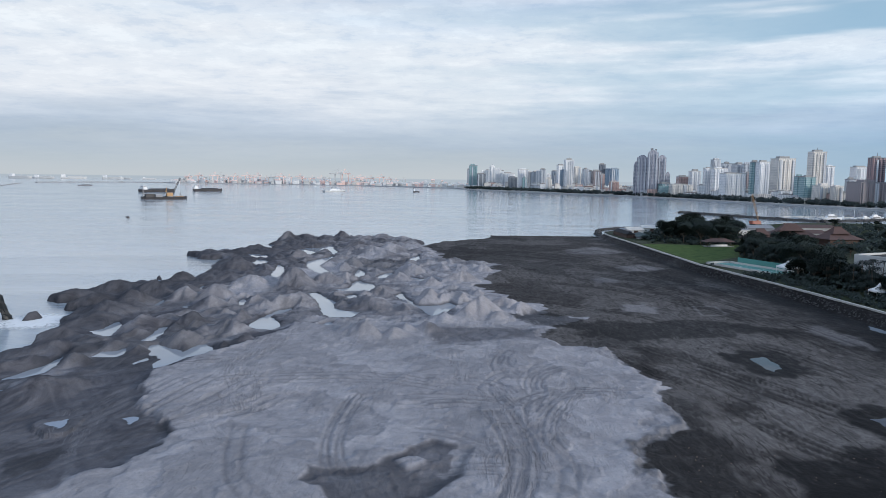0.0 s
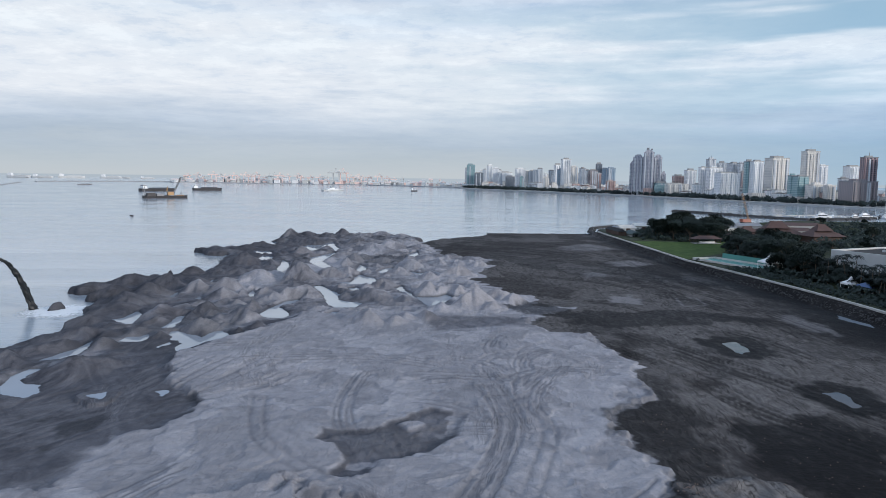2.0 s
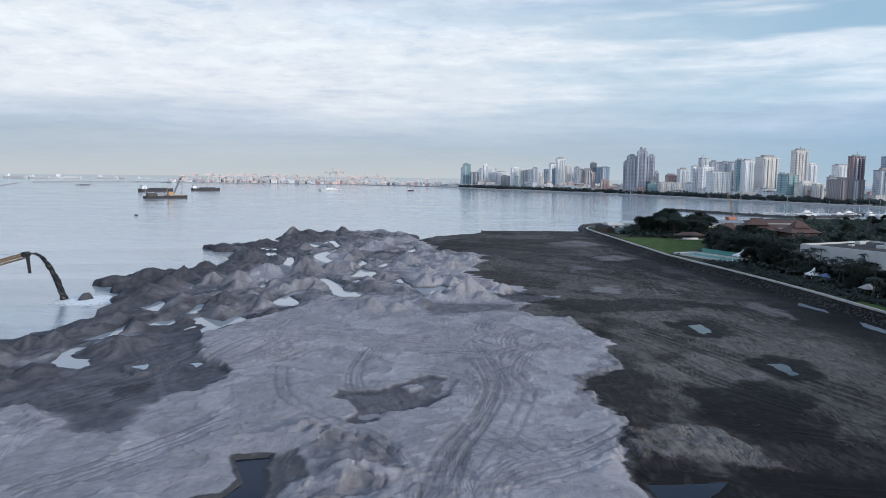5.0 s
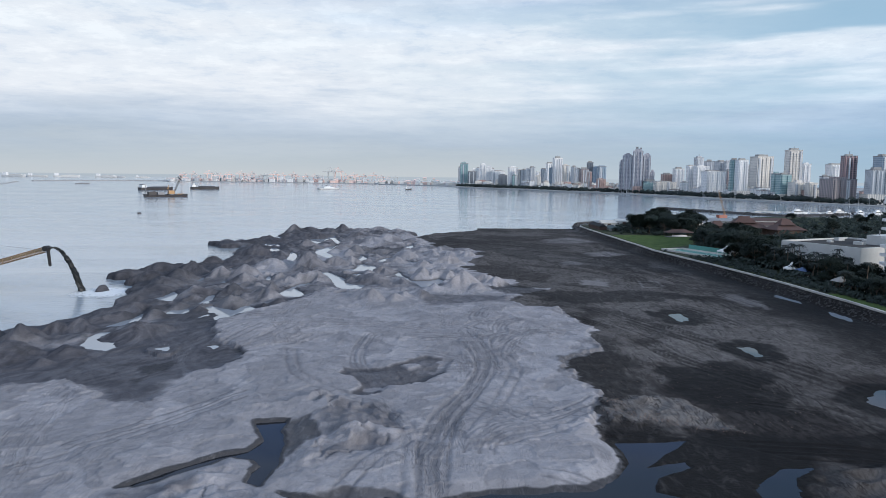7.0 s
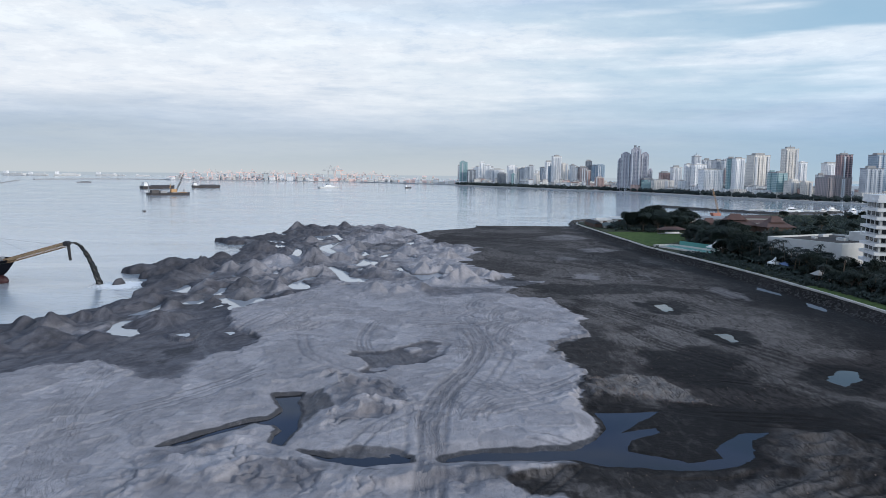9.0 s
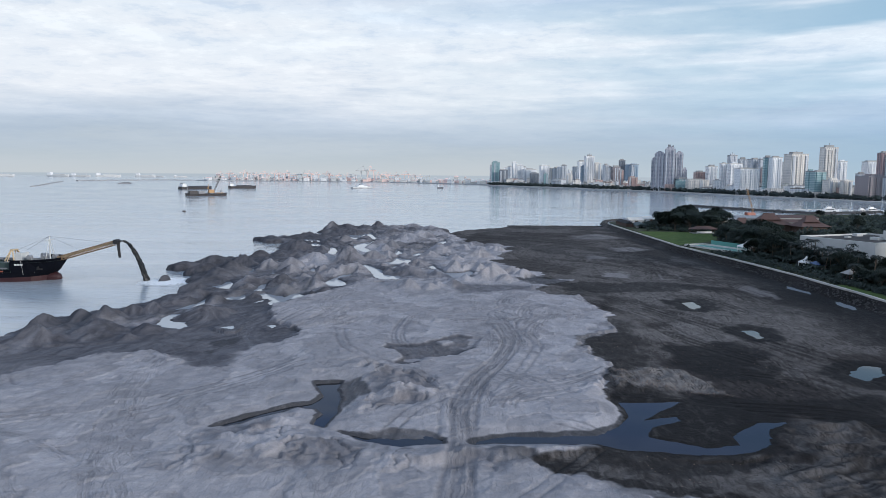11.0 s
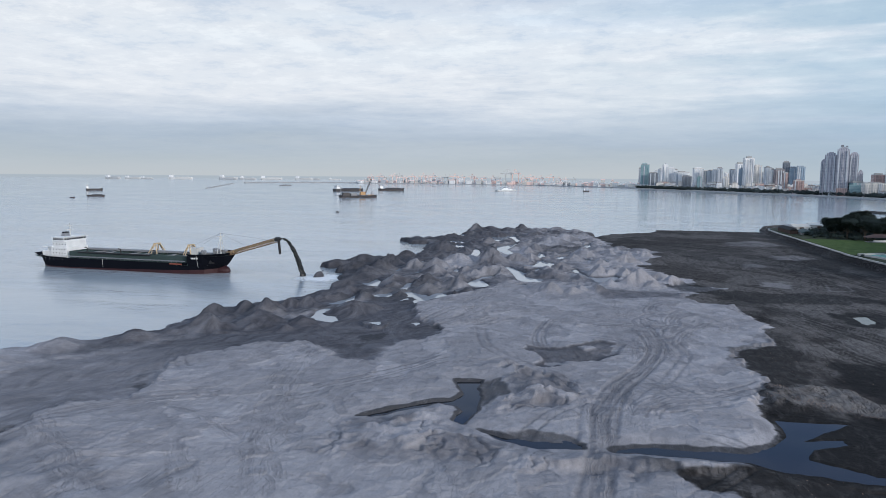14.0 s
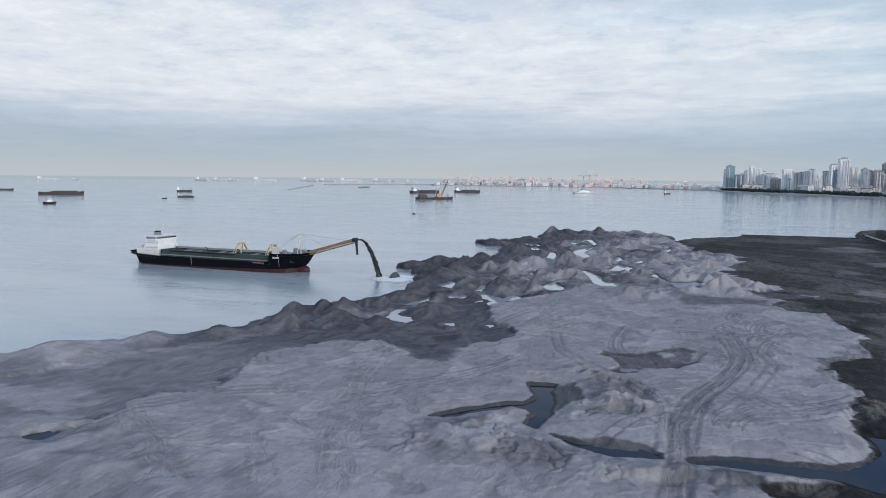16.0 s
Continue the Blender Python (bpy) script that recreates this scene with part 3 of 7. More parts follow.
# piles as x, y, radius, height and, on the fill, the height of the foot
SPIT_HEAPS = [
    (-111, 419.8, 6.2, 5), (-100.4, 421.9, 6.2, 3.3), (-79.5, 426.7, 7, 5), (-88.1, 417.3, 6.9, 3.2), (-55.1, 431.8, 7.4, 3.3),
    (-63, 422.1, 6.9, 2.9), (-95, 378.4, 10.3, 3.1), (-83.7, 373.5, 9.3, 2.8), (-62.7, 377.1, 9.3, 3.8), (-40.4, 350.5, 12.2, 5.1),
    (-47.1, 338.5, 13.5, 4.5), (-86.7, 333, 9.1, 2.4), (-50.7, 295.1, 5.4, 4.8), (-68.7, 316.4, 5.3, 2.1), (-38.6, 297.3, 5.8, 2.3),
    (-33.4, 306.9, 2.8, 2.5), (-24.3, 278.1, 7.4, 4.1), (-55.1, 282.5, 4.1, 5.4), (-80.7, 319.7, 6, 4.7), (-38.4, 275.8, 3.4, 2.1),
    (-13.1, 289.3, 5.1, 2.5), (-3.2, 286.8, 4.7, 2.7), (5.2, 282.5, 4.3, 3.7)]
SPIT_HEAPS_B = [
    (-112.9, 364.9, 5.4, 2.2), (-125.1, 327.1, 9.5, 2), (-115.2, 339.6, 8, 2), (-96.6, 280.2, 8.1, 5.6), (-83.4, 278.6, 4.1, 3.7),
    (-89.6, 318.3, 6, 2.5)]
MIDDLE_HEAPS = [
    (-62, 239.3, 8.5, 7.2), (-52.6, 247.8, 6.9, 4), (-46.4, 254.5, 2.9, 4.7), (-40, 257.2, 3.4, 1.9), (-26.9, 256.8, 5.8, 3.5),
    (-27.1, 224, 4.6, 5.3), (-15, 212.6, 6.1, 5.2), (-6.2, 212.8, 5.2, 5.4), (-14.2, 244.6, 5.2, 3.3), (-3.7, 253.6, 6.5, 4.8), (2.1, 227, 3, 2),
    (9.2, 208, 3.2, 5), (0.2, 187.9, 6.5, 7, 2.4), (-7, 179.5, 3.7, 4.6, 2.4), (13.9, 196.6, 4.3, 3.8), (-18.9, 199, 4.3, 3.6),
    (-30.8, 202.6, 8.8, 3.6), (-35.4, 220.6, 4.3, 2.3), (-41.1, 214.6, 6.2, 4.4), (-52.6, 202.4, 7.5, 4.4), (-16.7, 167.4, 3.1, 3.3, 2.4),
    (-26.8, 162.4, 5.4, 3.4, 2.4), (-18.8, 160.5, 3.6, 2.6, 2.4)]
MIDDLE_HEAPS_B = [
    (-10.8, 167.6, 4.1, 4.1, 2.4), (6.2, 183.4, 3.4, 2.9, 2.4), (-30.1, 165.7, 4.1, 4.1, 2.4), (-60, 195.9, 5, 2.8), (-57.1, 200.5, 5.9, 3.7),
    (-61.9, 180.3, 3.5, 3.2), (-59.6, 165.5, 7.2, 3.5), (-57.4, 148.9, 2.9, 2.8), (-52.6, 154.9, 3.3, 2.2)]
WEST_HEAPS = [
    (-79.3, 210.3, 6.4, 4.9), (-69, 204.6, 4, 5.4), (-88.8, 207.6, 4.6, 4.6), (-76.6, 197.2, 4.7, 3.9), (-72.5, 173.2, 4.6, 3.6),
    (-68.4, 186.9, 3.2, 1.8), (-66.3, 152, 5.2, 4.8), (-125.5, 209.9, 6.7, 2.4), (-116.9, 222.7, 8.2, 3.6), (-110.4, 198.2, 7.4, 3.9),
    (-105.1, 245.8, 4.9, 3.5), (-117.9, 255.3, 1.4, 0.9), (-119.5, 181, 3.8, 0.9), (-103.7, 218.7, 7.9, 4.8), (-100.1, 200.5, 8.6, 4.6),
    (-101.3, 187.2, 7.8, 3.5), (-98.7, 174.7, 9.8, 2.7), (-98.1, 159, 5.7, 2.4), (-81.6, 168, 7.2, 4.1), (-81.1, 158.6, 6.5, 2.8),
    (-88.7, 155.1, 6.5, 1.4), (-91.6, 142, 8.9, 2.4), (-90.4, 129.8, 9, 1.9)]
WEST_HEAPS_B = [
    (-81.1, 134.5, 3.8, 3), (-72.9, 144.4, 3.9, 2.3), (-74.8, 139.4, 6.4, 0.4), (-77.4, 170.7, 3.8, 2.5), (-96.2, 248.4, 6.5, 2.3),
    (-90.8, 251.1, 8.7, 3.1), (-77.4, 238.5, 7.1, 4), (-74.7, 250.2, 5.3, 2.4), (-93.6, 223.7, 5.9, 3.5)]
SHORE_HEAPS = [
    (-76.7, 115.5, 8.2, 3), (-75.8, 127.2, 4.8, 0.7), (-112.4, 99.8, 4.5, 3.2), (-107.3, 107.2, 3.8, 3.1), (-98.2, 104, 4.4, 5),
    (-96.9, 115.4, 2.5, 3.8), (-92.4, 119.1, 5.1, 3.4), (-103.9, 84.5, 4.9, 3.9), (-93.5, 93.5, 7.6, 3.4), (-99, 84.6, 3.3, 1.5),
    (-92.4, 86.2, 2.9, 1.6), (-83, 86.3, 2.1, 1.4), (-82.3, 95.4, 2.2, 4.1), (-77.7, 117.6, 5.3, 2.4), (-113.2, 68.2, 5.4, 2.3),
    (-123.5, 56, 6.5, 2.1), (-132, 39, 11, 2.7)]
heap_rng = np.random.default_rng(23)
for pile in SPIT_HEAPS + SPIT_HEAPS_B + MIDDLE_HEAPS + MIDDLE_HEAPS_B + WEST_HEAPS + WEST_HEAPS_B + SHORE_HEAPS:
    heap(*pile)
for gy in np.arange(70, 455, 6.4):          # low tips between the large piles
    for gx in np.arange(-150, 30, 6.8):
        px, py = gx + heap_rng.uniform(-3.4, 3.4), gy + heap_rng.uniform(-3.2, 3.2)
        r, steep = heap_rng.uniform(1.9, 3.8) * (1.45 if py > 300 else 1.0), heap_rng.uniform(0.30, 0.52)
        long, turn = heap_rng.uniform(1.0, 1.7), heap_rng.uniform(-0.6, 1.6)
        if inside(heap_zone, np.array([px]), np.array([py]))[0] > 1.5:
            heap(px, py, r, r * steep, 1.2, long, turn)
in_heaps = step(0.0, 9.0, s_heap)
H = np.where(s_heap > 0, H + (zone_h - H) * in_heaps, H)
H = np.maximum(H, heap_h + 0.12 * fbm(X, Y, 3, 33))
H += (0.15 * fbm(X, Y, 4.0, 34) + 0.7 * (0.22 - np.abs(fbm(WX, WY, 9.0, 35, 4, 0.6))) + 0.9 * (0.18 - np.abs(fbm(WX, WY, 4.2, 40, 4, 0.65)))) * step(-4, 5, s_heap)

# churned lumps where the sand was pushed about
churn = step(-2, 5, inside([(-46, 14), (6, 19), (6, 29), (-20, 28.5), (-27, 33), (-31, 39), (-40, 32)], WX, WY))
churn = np.maximum(churn, step(-2, 4, inside([(-33, 60), (-24, 66), (-8, 66), (-4, 54), (-12, 42), (-21, 37), (-21, 52), (-24, 60)], WX, WY)))
churn = np.maximum(churn, 0.6 * step(-3, 6, inside([(-110, -20), (-56, -20), (-58, 4), (-78, 14), (-100, 6)], WX, WY)))
ridge = 0.42 - np.abs(fbm(X + 0.5 * (WX - X), Y + 0.5 * (WY - Y), 11, 38, 3, 0.45))
H += churn * (1.7 * ridge - 0.40 + 0.45 * step(-0.05, 0.12, fbm(WX, WY, 5.5, 39, 3)))
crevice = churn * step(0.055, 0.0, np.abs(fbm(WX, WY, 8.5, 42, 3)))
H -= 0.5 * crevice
# creases and low spots, darkened further down to paint their shade
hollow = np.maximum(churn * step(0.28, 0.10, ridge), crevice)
flat_humps = step(8, 20, s_land) * (1 - in_heaps) * step(-70, -84, X) * step(140, 100, Y)
H += flat_humps * (0.5 * (0.4 - np.abs(fbm(X, Y, 12, 36, 3))) + 0.15 * fbm(X, Y, 4, 37))
# the beach behind the shore mounds lies low
beach = step(19, 7, s_land) * step(128, 112, Y) * step(-72, -88, X)
H += (np.maximum(1.15 + 0.35 * fbm(X, Y, 9, 37, 4), heap_h) - H) * beach
# banks, pits and lumps by the pools
def bank(pts, rise, soft, seed):
    d = inside(pts, WX, WY)
    return rise * step(-soft, soft, d) * (0.7 + 0.6 * fbm(X, Y, 6, seed) + 2.0 * (0.3 - np.abs(fbm(X, Y, 4.5, seed + 50, 3))))


H += bank([(25, 69), (32, 73), (39, 72), (44, 63), (46, 56), (40, 57.5), (25, 58.5)], 0.7, 2.0, 41)
H += bank([(44.5, 39), (51, 43), (60, 45), (78, 40), (85, 10), (60, -10), (36, 8), (39, 20), (43, 32)], 0.7, 2.5, 42)
H += bank([(-32, 60), (-25, 64), (-19, 66), (-15, 58), (-12, 52), (-16, 47), (-20, 52), (-22, 58)], 0.75, 1.4, 43)
H += bank([(-38, 27), (-34, 33), (-31, 38), (-27, 36), (-26, 30), (-22, 25), (-12, 26), (2, 27), (18, 29), (10, 24), (-10, 21), (-30, 19)], 0.7, 1.3, 44)
H -= bank([(-94, -4), (-94, 3), (-89, 6), (-86, 4), (-89, 0)], 1.0, 1.0, 45)
H -= bank([(-41, 18), (-40.5, 21), (-38, 20.5), (-38, 17.5)], 0.7, 0.8, 46)
H -= bank([(-16, 48), (-12, 49), (-11, 46), (-15, 45)], 0.6, 0.8, 47)

# tyre tracks
rut = np.zeros(X.shape)
sink = np.zeros(X.shape)


def track(pts, width=2.1, tyre=0.5, deep=0.12, dark=0.8, fill=0.0):
    """Two ruts along a path of close points."""
    pts = np.asarray(pts, float)
    for k in range(len(pts) - 1):
        (ax, ay), (bx, by) = pts[k], pts[k + 1]
        m = width + 2
        i0, i1 = np.searchsorted(GX, (min(ax, bx) - m, max(ax, bx) + m))
        j0, j1 = np.searchsorted(GY, (min(ay, by) - m, max(ay, by) + m))
        if i1 <= i0 or j1 <= j0:
            continue
        x, y = X[j0:j1, i0:i1], Y[j0:j1, i0:i1]
        ex, ey = bx - ax, by - ay
        ln = math.hypot(ex, ey) + 1e-6
        t = ((x - ax) * ex + (y - ay) * ey) / ln
        side = ((x - ax) * ey - (y - ay) * ex) / ln
        on = (t > -0.2) & (t < ln + 0.2)
        prof = np.exp(-((np.abs(side) - width / 2) / tyre) ** 2) + fill * (np.abs(side) < width / 2)
        prof = np.where(on, np.clip(prof, 0, 1), 0)
        rut[j0:j1, i0:i1] = np.maximum(rut[j0:j1, i0:i1], prof * dark)
        sink[j0:j1, i0:i1] = np.maximum(sink[j0:j1, i0:i1], prof * deep)


def bend(ctrl, n=14):
    """A smooth path through a few points."""
    c = [Vector((*p, 0)) for p in ctrl]
    out = []
    for i in range(len(c) - 1):
        p0, p1, p2, p3 = c[max(i - 1, 0)], c[i], c[i + 1], c[min(i + 2, len(c) - 1)]
        for k in range(n):
            t = k / n
            q = 0.5 * (2 * p1 + (p2 - p0) * t + (2 * p0 - 5 * p1 + 4 * p2 - p3) * t * t + (3 * p1 - p0 - 3 * p2 + p3) * t**3)
            out.append((q.x, q.y))
    return out + [(c[-1].x, c[-1].y)]


HAUL = [(-3.5, -40), (-2.4, 5), (-2.2, 20), (-2.3, 30), (-2.8, 38), (-2.6, 48), (-0.7, 59), (3, 72), (6, 87), (5.5, 98), (4, 108)]
for off, dk in ((0.0, 0.95), (0.9, 0.75), (-1.0, 0.75), (0.4, 0.6)):
    track([(x + off + 0.35 * math.sin(y * 0.13 + off * 9), y) for x, y in bend(HAUL)], 2.3, 0.34, 0.18, dk * 0.9, 0.45)
rut, haul_rut = np.zeros(X.shape), rut
track(bend([(-5, 30), (-6, 47), (-8, 56), (-12, 62), (-19, 68), (-30, 80), (-36, 100)]), 2.1, 0.4, 0.12, 0.6)
track(bend([(1, 45), (5, 58), (9, 72), (12, 88), (9, 104), (12, 124)]), 2.1, 0.4, 0.10, 0.5)
trk = np.random.default_rng(91)
for k in range(30):
    fan = 2 + k % 2
    if fan == 2:      # across the eastern lobe
        x0, y0, a = trk.uniform(4, 14), trk.uniform(36, 135), trk.uniform(-0.6, 2.6)
        bendy = trk.uniform(-0.06, 0.06)
        pts = [(x0 + math.cos(a + bendy * i) * i, y0 + math.sin(a + bendy * i) * i) for i in range(20)]
    else:             # anywhere on the fill
        x0, y0, a = trk.uniform(-90, 5), trk.uniform(-4, 130), trk.uniform(0, 3.14)
        bendy = trk.uniform(-0.03, 0.03)
        pts = [(x0 + math.cos(a + bendy * i) * i * 1.6, y0 + math.sin(a + bendy * i) * i * 1.6) for i in range(26)]
    for q in range(int(trk.integers(1, 6))):
        ox, oy, tw = trk.normal(0, 1.6), trk.normal(0, 1.6), trk.uniform(-0.03, 0.03)
        x0, y0 = pts[0]
        moved = [(x0 + ox + (x - x0) - tw * (y - y0), y0 + oy + (y - y0) + tw * (x - x0)) for x, y in pts]
        track(moved[int(trk.integers(0, 6)):], 2.0, 0.27, trk.uniform(0.08, 0.16), trk.uniform(0.35, 0.9))
for k in range(26):   # on the dark soil, along the seawall and the spit
    y0 = trk.uniform(120, 320)
    pts = [(x + trk.uniform(-0.4, 0.4), y) for x, y in bend([(100 - k * 1.4, y0), (94 - k * 1.2, y0 + 30), (86 - k * 2.5, y0 + 80), (60 - k * 4, y0 + 110)])]
    track(pts, 2.2, 0.5, 0.12, 0.95)
for path in ([(45.6, 52), (53, 51.5), (60, 50.7), (65, 47.6), (72, 36)], [(55.8, 73.5), (64.8, 70), (68, 60), (71, 47), (76, 30)],
             [(56, 48), (60, 47), (61, 42.6), (58.7, 35.6), (51.6, 26.4)], [(66, 36), (60.7, 29.7), (52.5, 23.8), (42.6, 19.5)],
             [(40.6, 160), (52.7, 134.4), (65, 105), (73, 87), (79, 70)], [(30, 150), (44, 120), (50, 100), (64, 74)]):
    for q in range(5):
        ox, oy = trk.normal(0, 1.8), trk.normal(0, 1.8)
        track(bend([(x + ox + trk.normal(0, 0.4), y + oy) for x, y in path]), 2.2, 0.38, 0.14, 1.0)
for k in range(5):    # damp sand near the pond
    x0 = -82 + k * 5.2 + trk.normal(0, 1.2)
    track(bend([(x0, 66 + k * 2), (x0 + 6, 82 + k), (x0 + 15, 104), (x0 + 20, 122)]), 2.1, 0.4, 0.12, 0.55)
rut *= step(-0.5, 1.0, s_land) * (1 - 0.8 * in_heaps) * (0.40 + 0.60 * step(-0.25, 0.2, fbm(X, Y, 5, 61)))
rut = np.maximum(rut, haul_rut * (0.7 + 0.3 * step(-0.2, 0.2, fbm(X, Y, 2.5, 63))))
H -= sink * (1 - in_heaps)
H += 0.07 * fbm(X, Y, 0.9, 62, 2) * light

# bundles of wheel tracks: across, along, strength
comb_u, comb_s, comb_m = np.zeros(X.shape), np.zeros(X.shape), np.zeros(X.shape)


def comb(ctrl, width, strength=1.0):
    pts = bend(ctrl, 10)
    far = 0.0
    full = sum(math.dist(a, b) for a, b in zip(pts, pts[1:]))
    for (ax, ay), (bx, by) in zip(pts, pts[1:]):
        ln = math.hypot(bx - ax, by - ay) + 1e-6
        m = width + 1
        i0, i1 = np.searchsorted(GX, (min(ax, bx) - m, max(ax, bx) + m))
        j0, j1 = np.searchsorted(GY, (min(ay, by) - m, max(ay, by) + m))
        sl = (slice(j0, j1), slice(i0, i1))
        ex, ey = (bx - ax) / ln, (by - ay) / ln
        t = (X[sl] - ax) * ex + (Y[sl] - ay) * ey
        side = (X[sl] - ax) * ey - (Y[sl] - ay) * ex
        gain = strength * step(width / 2, width * 0.30, np.abs(side)) * ((t > -0.6) & (t < ln + 0.6)) * step(0, 7, far + t) * step(full, full - 7, far + t)
        better = gain > comb_m[sl]
        comb_u[sl] = np.where(better, side + 37.0 * width, comb_u[sl])
        comb_s[sl] = np.where(better, far + t, comb_s[sl])
        comb_m[sl] = np.where(better, gain, comb_m[sl])
        far += ln


comb(HAUL, 5.2)
comb([(-39.2, -0.1), (-46.7, 11.9), (-52.4, 24.3), (-58.4, 37.7), (-64.6, 55.9), (-68.6, 73.1)], 8, 0.9)
comb([(-57.7, -6.8), (-69.5, 2.2), (-82.8, 11.2), (-89.8, 20.5), (-91, 29.2)], 6, 0.8)
comb([(-81.8, 27.5), (-71, 26), (-59.5, 20.7), (-52, 15.4)], 2.6, 1)
comb([(-63.9, 15.3), (-57.3, 7.4), (-49, -2.3)], 2.2, 1)
comb([(-62, 16.1), (-55.3, 8.3), (-48.6, -0.4)], 2.2, 0.9)
comb([(-41.7, 18.6), (-47.6, 21), (-56.9, 28.3), (-66.2, 34.3)], 4, 0.7)
comb([(-112.4, 34.9), (-98.9, 36.2), (-89.4, 45), (-84.2, 57.5)], 5, 0.6)
comb([(-4.6, 36.3), (-6.5, 48.7), (-9.8, 58.5), (-13.3, 65.9), (-17.7, 69.6)], 3, 0.8)
comb([(0.1, 36.8), (0.6, 49.4), (1.2, 60.3), (4.3, 71.9)], 2.6, 0.9)
comb([(-35.3, 102.1), (-42.3, 119.4), (-45.2, 130.5), (-46, 148.1), (-46.5, 166.7), (-44.2, 181.2)], 9, 0.9)
comb([(4, 79.1), (3.4, 91.3), (5.6, 105.2), (3.9, 116.5), (1.1, 130.5)], 8, 0.9)
comb([(7.8, 79.4), (7.5, 93.7), (13.5, 111.3), (17.4, 120.9), (20.1, 132.1)], 8, 0.9)
comb([(15, 90.2), (9.9, 99.3), (5.2, 105.7), (-5.6, 107.5)], 5, 0.7)
comb([(-4, 115.9), (-2.7, 134.2), (-6, 148.7)], 5, 0.7)
comb([(-26, 93.4), (-21.4, 103.1), (-18.1, 118), (-22.3, 132.5)], 6, 0.6)
comb([(18.6, 106.2), (23.7, 118.1), (24.4, 132.4), (19.5, 145.1)], 5, 0.6)
comb([(-34.2, 88.7), (-42.2, 101.6), (-43.7, 115.9)], 6, 0.6)
comb([(-55.5, 84.8), (-58.9, 94.8), (-61.3, 107.2), (-61.1, 116.5)], 5, 0.8)
comb([(-61.9, 90.2), (-64.8, 99), (-65.5, 109.8)], 4, 0.7)
comb_m *= (1 - in_heaps) * step(-0.5, 1.0, s_land)

# ponds: a hollow with water in it
PONDS = []


def pond(pts, level, slope=0.3, depth=0.5, ring=0.0, wander=0.6):
    gentle = 1.0 if ring else 0.16
    if not ring:   # pools among the heaps lie wide and open
        cx, cy = sum(p[0] for p in pts) / len(pts), sum(p[1] for p in pts) / len(pts)
        pts = [(cx + (x - cx) * 1.10, cy + (y - cy) * 1.12) for x, y in pts]
    level += 0.004 * len(PONDS) % 0.05
    PONDS.append((pts, level, slope if ring else 0.8, depth, ring, wander if ring else 0.75, gentle))


pond([(-30.4, 55), (-28, 55.6), (-25.9, 56), (-25.8, 51.8), (-24, 45.7), (-23.4, 40.6), (-23.3, 36), (-23.6, 32.9), (-25.6, 34), (-26, 37), (-25.3, 39.3),
      (-27, 40.8), (-30, 41.7), (-33, 38.4), (-36, 34.6), (-38.5, 32), (-40.2, 31.6), (-37.2, 36), (-34, 39.8), (-31, 42.2), (-28.6, 43.7), (-27.4, 47.6), (-28.8, 51.2)], 1.8, 1.5, 0.6, 0.8, 0.45)
pond([(-20.6, 31.2), (-17.2, 29.4), (-14.6, 29.0), (-12.0, 28.6), (-8, 29.6), (-5.4, 30), (-5, 28.2), (-8.7, 27.2), (-11, 26.4), (-13.5, 26.8), (-17, 28.2)], 1.75, 0.75, 0.6, 0.9, 0.4)
pond([(23.9, 51.4), (34.8, 52.2), (28.8, 45.3), (26.4, 42.4), (32.4, 44.8), (32.3, 43), (27.1, 39.4), (25.7, 35), (29.4, 33.2), (32.8, 30.9), (38.2, 32.9), (38.8, 36.2),
      (41.5, 40), (45.3, 43.1), (48.4, 43.2), (45.8, 41.2), (44.6, 39.1), (43.4, 35.5), (41, 32.7), (36.2, 29.4), (28.4, 29.3), (21.3, 29.7), (17.6, 31.4),
      (9.3, 31.5), (-0.6, 30), (-0.2, 31.4), (4.4, 33.5), (18, 34.9), (22.3, 39.5), (24.2, 44)], 1.25, 0.30, 0.4, 1.4, 0.5)
pond([(61, 152), (65, 155), (65.5, 144.5), (62.2, 141.5)], 0.75, 0.10, 0.3, 6.0, 0.9)
pond([(65.8, 114.2), (69.2, 114.6), (69, 106), (66.5, 105.5)], 0.75, 0.10, 0.3, 6.0, 0.9)
pond([(73.5, 75), (80.5, 82), (83.3, 81), (81, 75), (75, 71)], 0.7, 0.10, 0.3, 6.0, 0.9)
pond([(109.6, 193), (112.4, 180), (110.8, 175), (107.6, 188)], 0.5, 0.04, 0.3, 2.5, 0.4)
pond([(97.1, 317.4), (101.1, 323.4), (101.4, 304.9), (97, 297)], 0.55, 0.04, 0.3, 2.5, 0.3)
pond([(112.6, 161), (113.6, 152), (111.6, 148), (110.3, 156)], 0.5, 0.04, 0.3, 2.5, 0.4)
pond([(-98, 166.4), (-94, 163.6), (-92.6, 165.7), (-92.9, 172.4), (-91.9, 173.9), (-90.1, 170.6), (-88.3, 164.8), (-86.6, 158.8), (-88.6, 159.2), (-92.7, 162.5)], 1.2)
pond([(-87.7, 123.3), (-87.6, 129.1), (-86.1, 132.2), (-86.9, 137.4), (-87.7, 141), (-85.8, 135.7), (-83.6, 131.5), (-83.8, 126.7), (-85.1, 124.3)], 1.2)
pond([(-80, 139.8), (-80, 143.7), (-77.9, 144.4), (-77.3, 147.4), (-75.5, 142.6), (-76.3, 140.2)], 1.2)
pond([(-77.5, 155.6), (-77.8, 161.4), (-78.7, 167.1), (-77.1, 169.2), (-75.5, 161.7), (-74.8, 157), (-75.7, 155.2)], 1.2)
